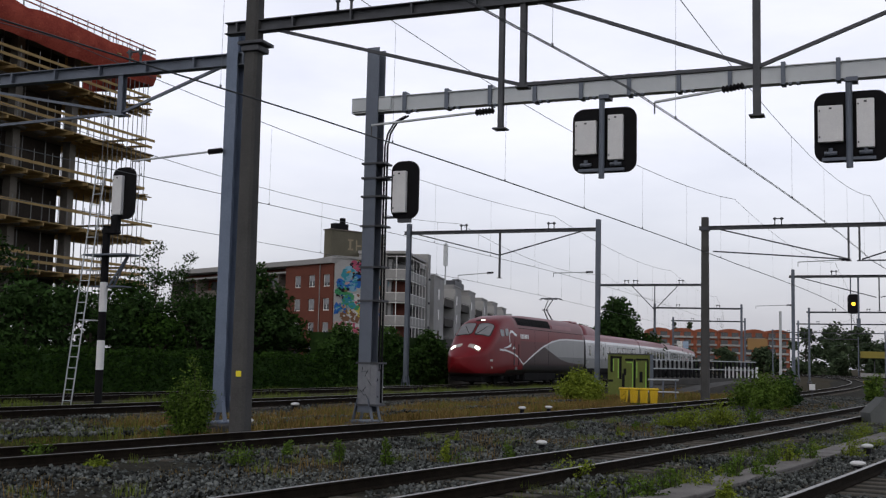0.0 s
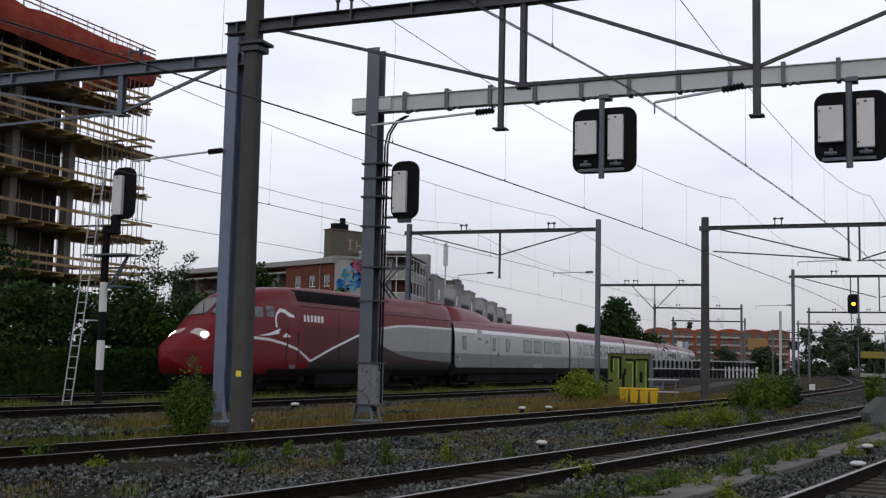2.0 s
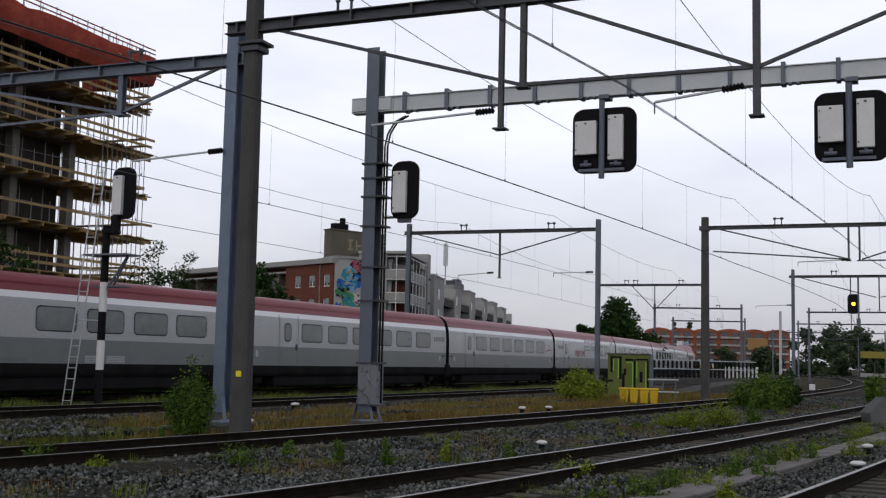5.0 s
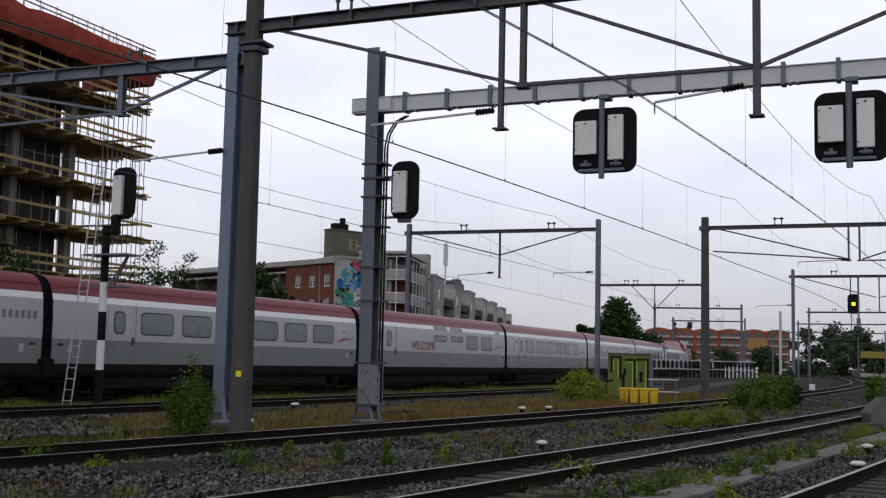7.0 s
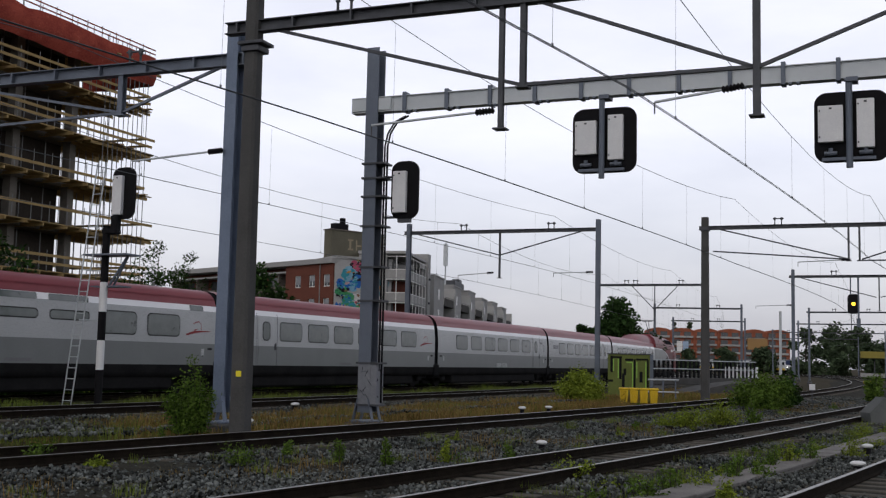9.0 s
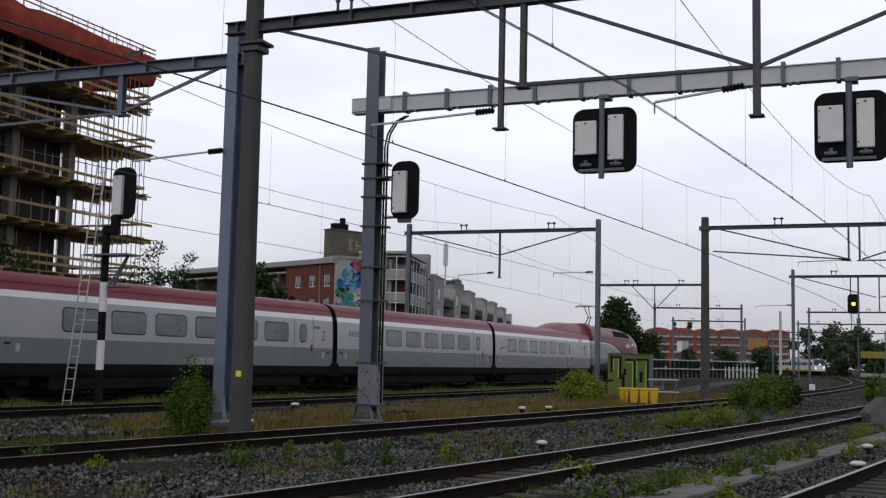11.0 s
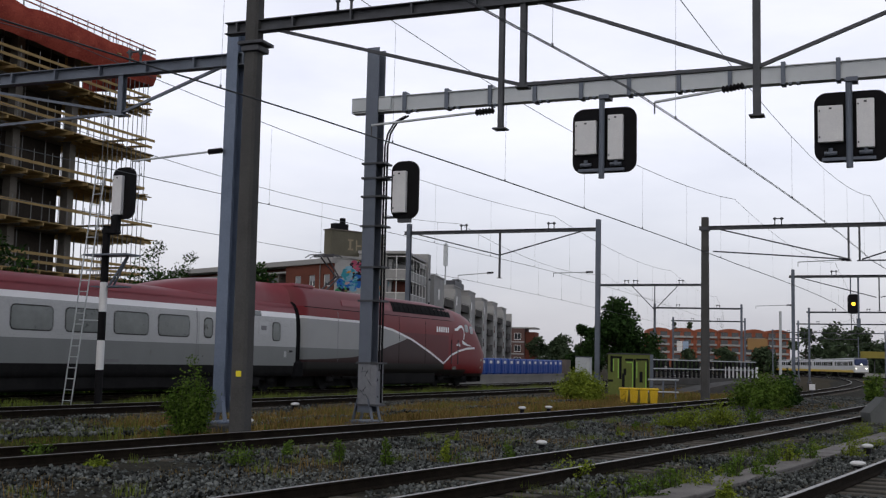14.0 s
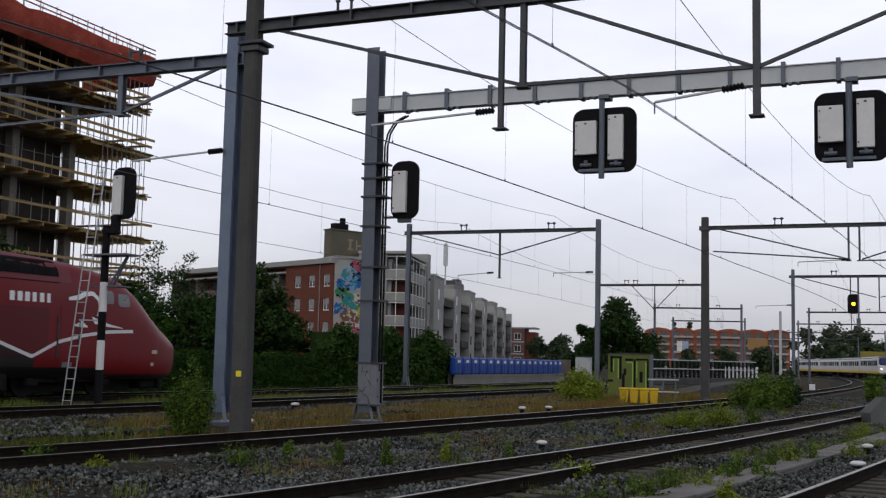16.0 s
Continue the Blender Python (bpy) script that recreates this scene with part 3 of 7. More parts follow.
    return m.mat


LIVERY = livery()
# the sky reflected in the windscreen is put into its pale base colour
SCREEN = surface("sky_toned_windscreen_glass", (0.16, 0.165, 0.17), (0.24, 0.245, 0.25), 0.08, 0, 0.8, 4, 0, spec=1.0)
LOUVRE = surface("black_roof_louvre", (0.005, 0.005, 0.006), (0.012, 0.012, 0.013), 0.8, 0.0, 2, 30, 0.1, spec=0.1)
HEADLAMP_LIT = glow("lit_headlamp", (1.0, 0.95, 0.8), 6.0)
LENS = surface("unlit_lamp_lens", (0.45, 0.42, 0.38), (0.6, 0.57, 0.52), 0.15, 0, 4, 30, 0)


def pc_strip(name, parent, path, width, side, mat):
    """A painted stroke along a path of (u, z) on the flank."""
    verts, faces = [], []
    for i, (u, z) in enumerate(path):
        a, b = path[max(i - 1, 0)], path[min(i + 1, len(path) - 1)]
        d = Vector((b[0] - a[0], b[1] - a[1])).normalized()
        w = width[i] if isinstance(width, (list, tuple)) else width
        for k in (-1, 1):
            uu, zz = u - d.y * k * w / 2, z + d.x * k * w / 2
            x = uu - PC_L / 2
            verts.append((x, side * (pc_half(x, zz) + 0.012), zz))
    for i in range(len(path) - 1):
        f = (2 * i, 2 * i + 1, 2 * i + 3, 2 * i + 2)
        faces.append(f if side > 0 else f[::-1])
    return mesh_object(name, verts, faces, mat, parent)


def pc_top(u, y):
    """The height of the power car's upper skin at u along it and y beside its middle."""
    x, lo, hi = u - PC_L / 2, 1.5, pc_station(u)[1]
    for _ in range(30):
        zm = (lo + hi) / 2
        if pc_half(x, zm) > abs(y):
            lo = zm
        else:
            hi = zm
    return lo


def top_patch(name, parent, u0, u1, y0, y1, mat, proud, round_):
    """A rounded plate on the upper skin of the nose: a pane or a lamp."""
    y0, y1 = min(y0, y1), max(y0, y1)
    n, m = 8, 6
    verts, faces = [], []
    for i in range(n + 1):
        u = u0 + (u1 - u0) * (1 - math.cos(math.pi * i / n)) / 2
        e = max(u0 + round_ - u, u - (u1 - round_), 0.0)
        inset = round_ - math.sqrt(max(round_ ** 2 - e * e, 0.0))
        for j in range(m + 1):
            y = y0 + inset + (y1 - y0 - 2 * inset) * j / m
            verts.append((u - PC_L / 2, y, pc_top(u, y) + proud))
    for i in range(n):
        for j in range(m):
            a = i * (m + 1) + j
            faces.append((a, a + m + 1, a + m + 2, a + 1))
    return mesh_object(name, verts, faces, mat, parent, smooth=True)


def build_power_car(lit):
    car = thing("train_power_car", "red power car with grey sweep, " + ("headlamps lit" if lit else "at the train's tail"), "locomotive",
                group="power cars of the high-speed train")
    us = [0.25 + 0.5 * i for i in range(33)] + [16.6 + 0.2 * i for i in range(27)] + [21.9, 21.98, 22.05, 22.1, 22.13, 22.15]
    us = sorted({round(u, 3) for u in us if u <= 22.15})
    verts, faces = [], []
    K = 34
    for u in us:
        _, top, w, low = pc_station(u)
        x = u - PC_L / 2
        half = []
        for j in range(K // 2 + 1):
            q = j / (K // 2)
            zz = low + (top - low) * (1 - (1 - q) ** 1.7)
            half.append((pc_half(x, min(zz, top - 1e-4)) if q < 1 else 0.0, zz))
        verts += [(x, -y, z) for y, z in half] + [(x, y, z) for y, z in reversed(half[:-1])]
    k = 2 * (K // 2) + 1
    for i in range(len(us) - 1):
        for j in range(k):
            j2 = (j + 1) % k
            faces.append((i * k + j, (i + 1) * k + j, (i + 1) * k + j2, i * k + j2))
    faces.append(list(range(k)))
    faces.append([(len(us) - 1) * k + j for j in range(k)][::-1])
    mesh_object("body", verts, faces, LIVERY, car, smooth=True)
    # windscreen panes with rounded corners, a lamp over them, and the lamp strips in the nose
    for s in (-1, 1):
        w = top_patch("windscreen", car, 18.72, 19.80, s * 0.05, s * 1.10, RUBBER, 0.010, 0.22)
        top_patch("pane", w, 18.79, 19.74, s * 0.10, s * 1.05, SCREEN, 0.018, 0.18)
        lp = top_patch("headlamp", car, 20.72, 21.12, s * 0.20, s * 0.93, LENS, 0.012, 0.10)
        top_patch("lamp_bulb", lp, 20.78, 21.06, s * 0.62, s * 0.90, HEADLAMP_LIT if lit else LENS, 0.022, 0.13)
        bm = bmesh.new()
        rod(bm, (19.78 - PC_L / 2, s * 0.2, pc_top(19.78, 0.2) + 0.03), (19.1 - PC_L / 2, s * 0.7, pc_top(19.1, 0.7) + 0.04), 0.015, 5)
        part("wiper", bm, BLACK, car)
    top_patch("roof_lamp", car, 18.22, 18.50, -0.30, 0.30, RUBBER, 0.012, 0.1)
    top_patch("roof_lamp", car, 18.27, 18.47, 0.02, 0.24, HEADLAMP_LIT if lit else LENS, 0.03, 0.08)
    for s in (-1, 1):
        for a, b, z0, z1 in ((17.30, 17.85, 2.97, 3.40), (18.05, 18.62, 2.92, 3.34)):
            panel("cab_side_window", car, a - PC_L / 2, b - PC_L / 2, z0, z1, s, CAB_GLASS, 0.012, 0.10, half_at=pc_half)
        panel("cab_door", car, 15.55 - PC_L / 2, 16.25 - PC_L / 2, 0.95, 2.85, s, LIVERY, 0.008, 0.04, half_at=pc_half)
        for a in (15.46, 16.34):
            panel("grab_rail", car, a - PC_L / 2 - 0.02, a - PC_L / 2 + 0.02, 1.2, 2.5, s, DARK_STEEL, 0.035, 0.02, half_at=pc_half)
        panel("door_step", car, 15.7 - PC_L / 2, 16.1 - PC_L / 2, 0.92, 1.08, s, MID_GREY, 0.03, 0.02, half_at=pc_half)
        # roof louvre
        panel("roof_lip", car, 3.6 - PC_L / 2, 8.3 - PC_L / 2, 3.70, 3.98, s, ROOF_RED, 0.03, 0.06, half_at=pc_half)
        lv = panel("roof_louvre", car, 8.6 - PC_L / 2, 15.5 - PC_L / 2, 3.70, 4.20, s, LOUVRE, 0.012, 0.05, half_at=pc_half)
        for i in range(13):
            x = 8.85 + i * 0.51 - PC_L / 2
            panel("slat", lv, x, x + 0.07, 3.74, 4.16, s, LOUVRE, 0.03, 0.01, half_at=pc_half)
        panel("roof_seam", car, 0.4 - PC_L / 2, 15.5 - PC_L / 2, 3.50, 3.53, s, LOUVRE, 0.006, 0.01, half_at=pc_half)
        # emblem: a hooked stroke over two short dashes
        pc_strip("emblem_stroke", car, [(17.12, 2.56), (17.21, 2.86), (17.14, 3.10), (16.90, 3.27), (16.55, 3.24), (16.26, 3.11), (15.86, 3.05)],
                 [0.10, 0.12, 0.13, 0.15, 0.15, 0.17, 0.10], s, STRIPE)
        pc_strip("emblem_dash", car, [(18.29, 2.21), (17.61, 2.28), (17.0, 2.40), (16.88, 2.52)], [0.02, 0.10, 0.18, 0.03], s, STRIPE)
        pc_strip("emblem_dot", car, [(16.68, 2.20), (16.42, 2.28), (16.12, 2.23)], [0.03, 0.20, 0.04], s, STRIPE)
        for i, w in enumerate((0.17, 0.18, 0.17, 0.15, 0.16, 0.13)):
            x = 13.55 + i * 0.285 - PC_L / 2
            panel("lettering_bar", car, x, x + w, 2.88, 3.16, s, STRIPE, 0.010, 0.01, half_at=pc_half)
        for u, wide, z0, z1 in ((20.0, 0.30, 1.40, 1.52), (19.9, 0.16, 0.98, 1.10)):
            panel("marker_lamp", car, u - wide / 2 - PC_L / 2, u + wide / 2 - PC_L / 2, z0, z1, s, LENS, 0.012, 0.03, half_at=pc_half)
        for u in (12.2, 9.2, 3.2):
            panel("panel_seam", car, u - 0.012 - PC_L / 2, u + 0.012 - PC_L / 2, 1.24, 3.45, s, LETTER_GREY if u < 9 else LOUVRE, 0.004, 0.005, half_at=pc_half)
    for x in (4.0, 17.9):
        bogie(car, x - PC_L / 2 + (0.6 if x < 9 else -1.6))
    # underfloor gear, its dark boxes also standing for shade below the power car
    bm = bmesh.new()
    box(bm, (7.0 - PC_L / 2, -1.3, 0.18), (13.8 - PC_L / 2, 1.3, 0.8), bevel=0.08)
    box(bm, (0.4 - PC_L / 2, -0.6, 0.15), (19.6 - PC_L / 2, 0.6, 0.9))
    box(bm, (19.8 - PC_L / 2, -0.9, 0.2), (20.6 - PC_L / 2, 0.9, 0.6), bevel=0.1)
    part("underfloor_box", bm, SKIRT, car)
    bm = bmesh.new()
    box(bm, (20.6 - PC_L / 2, -1.0, 0.22), (20.75 - PC_L / 2, 1.0, 0.62), bevel=0.03)
    part("snow_plough", bm, SKIRT, car)
    # pantograph, raised on both power cars
    p0 = 4.4 - PC_L / 2
    bm = bmesh.new()
    for y in (-0.16, 0.16):
        rod(bm, (p0 - 0.2, y, 4.42), (p0 + 1.1, y * 0.6, 5.15), 0.045, 6)
    rod(bm, (p0 + 1.1, -0.25, 5.15), (p0 + 1.1, 0.25, 5.15), 0.03, 6)
    arm = part("pantograph", bm, DARK_STEEL, car)
    bm = bmesh.new()
    for y in (-0.35, 0.35):
        rod(bm, (p0 + 1.1, y * 0.2, 5.15), (p0 - 0.2, y * 0.5, 5.98), 0.035, 6)
    part("upper_arm", bm, DARK_STEEL, arm)
    bm = bmesh.new()
    rod(bm, (p0 - 0.2, -0.5, 5.98), (p0 - 0.2, 0.5, 5.98), 0.03, 6)
    for x in (p0 - 0.4, p0):
        pts = [(-0.85, 5.94), (-0.62, 6.06), (0.62, 6.06), (0.85, 5.94)]
        for q, w in zip(pts, pts[1:]):
            rod(bm, (x, q[0], q[1]), (x, w[0], w[1]), 0.025, 6)
    part("contact_head", bm, DARK_STEEL, arm)
    gangway(car, -PC_L / 2)
    roof = bmesh.new()
    box(roof, (0.3 - PC_L / 2, -0.9, 4.30), (2.0 - PC_L / 2, 0.9, 4.50), bevel=0.08)
    part("roof_box", roof, ROOF_RED, car)
    return car


def build_train():
    """The ten cars, front to back, with their places along the train from the first joint."""
    cars = []
    pc = build_power_car(True)
    cars.append((pc, -PC_L / 2, 180))
    s = 0.0
    for plan in COACHES:
        cars.append((build_coach(plan), s + plan["length"] / 2, 0))
        s += plan["length"]
    tail = build_power_car(False)
    cars.append((tail, s + PC_L / 2, 0))
    return cars


TRAIN = build_train()


def train_place(t):
    """How far along the fast line the first joint of the train is."""
    return 77.58 - 12.68 * t - 0.18866 * t * t + 0.0062175 * t ** 3 - 0.04 * max(t - 12.5, 0.0) ** 2


def car_pose(t, d, flip):
    s = train_place(t) + d
    return pose(*on_track("fast", s), 0, 0, bearing("fast", s) + flip)


# ---- the local train far down the line ----
def build_local_train():
    white = surface("local_train_white", (0.55, 0.56, 0.58), (0.65, 0.66, 0.67), 0.4, 0, 0.8, 20, 0)
    yellow = surface("local_train_yellow", (0.62, 0.42, 0.03), (0.7, 0.5, 0.05), 0.4, 0, 0.8, 20, 0)
    navy = surface("local_train_blue", (0.035, 0.05, 0.12), (0.05, 0.07, 0.15), 0.4, 0, 0.8, 20, 0)
    out = []
    for i in range(4):
        L = 26.0
        car = thing("local_train_car", "white and yellow local train car with dark blue cab" if i == 0 else "white and yellow local train car with dark windows", "train car", group="cars of the local train")
        bm = bmesh.new()
        box(bm, (-L / 2, -1.42, 1.36), (L / 2, 1.42, 3.5), bevel=0.15)
        part("body", bm, white, car)
        bm = bmesh.new()
        box(bm, (-L / 2, -1.44, 0.95), (L / 2, 1.44, 1.42), bevel=0.05)
        part("lower_panel", bm, yellow, car)
        bm = bmesh.new()
        box(bm, (-L / 2 + 0.2, -1.3, 3.45), (L / 2 - 0.2, 1.3, 3.85), bevel=0.2)
        part("roof", bm, MID_GREY, car)
        bm = bmesh.new()
        for x in (-L / 2 + 4, L / 2 - 4):
            for d in (-1.2, 1.2):
                rod(bm, (x + d, -0.8, 0.45), (x + d, 0.8, 0.45), 0.45, 14)
            box(bm, (x - 1.8, -1.1, 0.4), (x + 1.8, 1.1, 0.9))
        box(bm, (-4, -1.2, 0.4), (4, 1.2, 1.0))
        part("underframe", bm, SKIRT, car)
        for s in (-1, 1):
            for k in range(9):
                x = -L / 2 + 1.9 + k * 2.65
                bm = bmesh.new()
                w = 0.85 if k % 3 else 1.2
                box(bm, (x - w, s * 1.43 - 0.01, 2.3), (x + w, s * 1.43 + 0.01, 3.15), bevel=0.008)
                part("window", bm, CAB_GLASS, car)
        if i == 0:
            bm = bmesh.new()
            box(bm, (-L / 2 - 0.9, -1.25, 2.35), (-L / 2 + 1.4, 1.25, 3.6), bevel=0.25)
            part("cab", bm, navy, car)
            bm = bmesh.new()
            box(bm, (-L / 2 - 0.8, -1.38, 0.9), (-L / 2 + 0.3, 1.38, 2.4), bevel=0.2)
            part("nose", bm, white, car)
            for y in (-0.95, 0.95):
                bm = bmesh.new()
                rod(bm, (-L / 2 - 0.86, y, 1.75), (-L / 2 - 0.78, y, 1.75), 0.10, 12)
                part("headlamp", bm, HEADLAMP_LIT, car)
            bm = bmesh.new()
            rod(bm, (-L / 2 - 0.95, 0, 2.6), (-L / 2 - 0.88, 0, 2.6), 0.11, 12)
            part("headlamp", bm, HEADLAMP_LIT, car)
        out.append((car, i * (L + 0.6) + L / 2))
    return out


LOCAL_TRAIN = build_local_train()


def local_pose(t, d):
    s = 431.5 - 17.4 * t + d
    return pose(*on_track("down", s), 0, 0, bearing("down", s))


# ---- masts, portals and signals ----
ACROSS = Vector((0.924, -0.383, 0.0))
TURN = math.degrees(math.atan2(ACROSS.y, ACROSS.x))


def insulator(bm, a, b):
    a, b = Vector(a), Vector(b)
    d = b - a
    m = Matrix.Translation(a) @ d.to_track_quat("Z", "Y").to_matrix().to_4x4()
    prof = [(0.0, 0.035)] + [(k * d.length / 12, 0.075 if k % 2 else 0.04) for k in range(1, 12)] + [(d.length, 0.035)]
    rings = [[bm.verts.new(m @ Vector((r * math.cos(q * math.pi / 5), r * math.sin(q * math.pi / 5), z))) for q in range(10)] for z, r in prof]
    for p, q in zip(rings, rings[1:]):
        for i in range(10):
            bm.faces.new((p[i], p[(i + 1) % 10], q[(i + 1) % 10], q[i]))


def concrete_mast(base, height, r0=0.23, r1=0.17, lean=0.0, label="old dark concrete catenary mast of square section"):
    m = thing("catenary_mast", label, "mast", base, TURN, "catenary masts")
    bm = bmesh.new()
    c = 0.3
    rings = []
    for z, w in ((0.0, r0), (height, r1)):
        pts = [(-w, -w + c * w), (-w + c * w, -w), (w - c * w, -w), (w, -w + c * w), (w, w - c * w), (w - c * w, w), (-w + c * w, w), (-w, w - c * w)]
        rings.append([bm.verts.new((x + lean * z, y, z)) for x, y in pts])
    for i in range(8):
        bm.faces.new((rings[0][i], rings[0][(i + 1) % 8], rings[1][(i + 1) % 8], rings[1][i]))
    bm.faces.new(rings[1])
    part("shaft", bm, CONCRETE_MAST, m)
    bm = bmesh.new()
    box(bm, (-r1 - 0.05 + lean * height * 0.93, -r1 - 0.05, height * 0.925), (r1 + 0.05 + lean * height * 0.93, r1 + 0.05, height * 0.945), bevel=0.01)
    part("collar", bm, DARK_STEEL, m)
    return m


def steel_mast(base, height, w, d, label, mat=None, group="catenary masts"):
    m = thing("catenary_mast", label, "mast", base, TURN, group)
    bm = bmesh.new()
    girder(bm, (0, 0, 0.25), (0, 0, height), w, d, 0.022, (0, 1, 0))
    part("shaft", bm, mat or STEEL, m)
    bm = bmesh.new()
    box(bm, (-w * 0.9, -d * 0.9, 0.0), (w * 0.9, d * 0.9, 0.05), bevel=0.01)
    for sx in (-1, 1):
        for sy in (-1, 1):
            bar(bm, (sx * w * 0.8, sy * d * 0.55, 0.03), (sx * w * 0.42, sy * d * 0.5, 0.62), 0.02, 0.14, (0, 1, 0))
    part("foot", bm, mat or STEEL, m)
    bm = bmesh.new()
    box(bm, (-w * 1.2, -d * 1.2, -0.6), (w * 1.2, d * 1.2, -0.002), bevel=0.04)
    part("footing", bm, CONCRETE_MAST, m)
    return m


def saddle(bm, p):
    """A small twin-post wire support on top of a beam."""
    x, y, z = p
    for d in (-0.16, 0.16):
        rod(bm, (x + d, y, z), (x + d, y, z + 0.30), 0.03, 6)
        rod(bm, (x + d, y, z + 0.22), (x + d, y, z + 0.36), 0.055, 8)
    rod(bm, (x - 0.26, y, z + 0.30), (x + 0.26, y, z + 0.30), 0.03, 6)


def beam(name, a, b, w, h, mat, label, drops=(), braces=(), saddles=(), over=0.3, ribs=1.4):
    """A portal beam with its hanging posts, raking braces and wire saddles."""
    a, b = Vector(a), Vector(b)
    t = thing(name, label, "portal beam", a, math.degrees(math.atan2(b.y - a.y, b.x - a.x)), "portal beams")
    L = (b.xy - a.xy).length
    dz = b.z - a.z
    bm = bmesh.new()
    girder(bm, (-over, 0, -over * dz / L), (L, 0, dz), w, h, 0.02)
    for i in range(int(L / ribs) + 1):
        x = i * ribs
        box(bm, (x - 0.02, -w / 2, dz * x / L - h / 2 + 0.02), (x + 0.02, w / 2, dz * x / L + h / 2 - 0.02))
    part("girder", bm, mat, t)
    for x, low, r in drops:
        z = dz * x / L
        bm = bmesh.new()
        girder(bm, (x, 0, z - h / 2), (x, 0, z - low), r * 1.6, r * 2, 0.015, (0, 1, 0))
        box(bm, (x - 0.13, -0.13, z - low - 0.03), (x + 0.13, 0.13, z - low))
        part("hanging_post", bm, mat, t)
    for (x0, z0), (x1, z1) in braces:
        bm = bmesh.new()
        bar(bm, (x0, 0, z0 + dz * x0 / L), (x1, 0, z1 + dz * x1 / L), 0.065, 0.065)
        part("brace", bm, mat, t)
    for x in saddles:
        bm = bmesh.new()
        saddle(bm, (x, 0, dz * x / L + h / 2))
        part("wire_saddle", bm, DARK_STEEL, t)
    return t


def registration_arm(a, b, label="galvanised registration arm with ribbed insulator"):
    """An arm from its insulator at a to the wire clamp at b."""
    a, b = Vector(a), Vector(b)
    t = thing("registration_arm", label, "catenary arm", a, 0, "registration arms")
    d = b - a
    bm = bmesh.new()
    insulator(bm, d.normalized() * 0.05, d.normalized() * 0.45)
    part("insulator", bm, BLACK, t)
    bm = bmesh.new()
    rod(bm, d.normalized() * 0.4, d, 0.026, 6)
    part("tube", bm, STEEL_LIGHT, t)
    bm = bmesh.new()
    rod(bm, d, d - Vector((0, 0, 0.22)), 0.015, 5)
    part("clamp", bm, DARK_STEEL, t)
    return t


def signal_head(name, at, turn, w, h, boxes, label, group="signal heads", lit=False):
    """A railway signal head seen from behind: rounded black plate, lamp cases, hoods on the far side."""
    t = thing(name, label, "railway signal", at, turn, group)
    bm = bmesh.new()
    r = w * 0.5 if w < 0.8 else 0.28
    pts = []
    for cx_, cz_, a0 in ((w / 2 - r, h / 2 - r, 0), (-w / 2 + r, h / 2 - r, 90), (-w / 2 + r, -h / 2 + r, 180), (w / 2 - r, -h / 2 + r, 270)):
        for k in range(7):
            a = radians(a0 + k * 15)
            pts.append((cx_ + r * math.cos(a), cz_ + r * math.sin(a)))
    vs = [bm.verts.new((x, 0.0, z)) for x, z in pts]
    f = bm.faces.new(vs)
    ext = bmesh.ops.extrude_face_region(bm, geom=[f])
    bmesh.ops.translate(bm, verts=[v for v in ext["geom"] if isinstance(v, bmesh.types.BMVert)], vec=(0, 0.06, 0))
    bmesh.ops.recalc_face_normals(bm, faces=bm.faces)
    part("backboard", bm, BLACK, t)
    for x0, x1, z0, z1 in boxes:
        bm = bmesh.new()
        box(bm, (x0, -0.14, z0), (x1, -0.003, z1), bevel=0.012)
        c = part("lamp_case", bm, WHITE, t)
        bm = bmesh.new()
        for z in (z0 + 0.12, z1 - 0.12):
            box(bm, (x0 + 0.02, -0.152, z - 0.02), (x0 + 0.05, -0.141, z + 0.02))
        box(bm, ((x0 + x1) / 2 - 0.03, -0.15, z1 - 0.09), ((x0 + x1) / 2 + 0.03, -0.141, z1 - 0.05))
        part("latch", bm, DARK_STEEL, c)
    return t


# front pair of masts beside the second track
FRONT = Vector((-4.2, 23.77, -0.15))
front_mast = concrete_mast(FRONT, 11.5, 0.19, 0.15, -0.004)
bm = bmesh.new()
box(bm, (-0.02, -0.215, 1.28), (0.10, -0.195, 1.40))
part("yellow_plate", bm, surface("yellow_plate_paint", (0.75, 0.62, 0.03), (0.8, 0.68, 0.05), 0.5, 0, 3, 30, 0), front_mast, "small yellow plate")
bm = bmesh.new()
box(bm, (-0.3, -0.26, 8.45), (0.32, 0.26, 8.52), bevel=0.01)
box(bm, (-0.22, -0.22, 8.3), (0.22, 0.22, 8.42), bevel=0.01)
part("collar", bm, DARK_STEEL, front_mast)

BLUE = Vector((-5.1, 26.3, 0.0))
steel_mast(BLUE, 9.55, 0.30, 0.34, "blue-grey galvanised steel mast on splayed foot", surface("blue_galvanised_steel", (0.11, 0.14, 0.195), (0.18, 0.22, 0.29), 0.5, 0.3, 1.2, 50, 0.05))

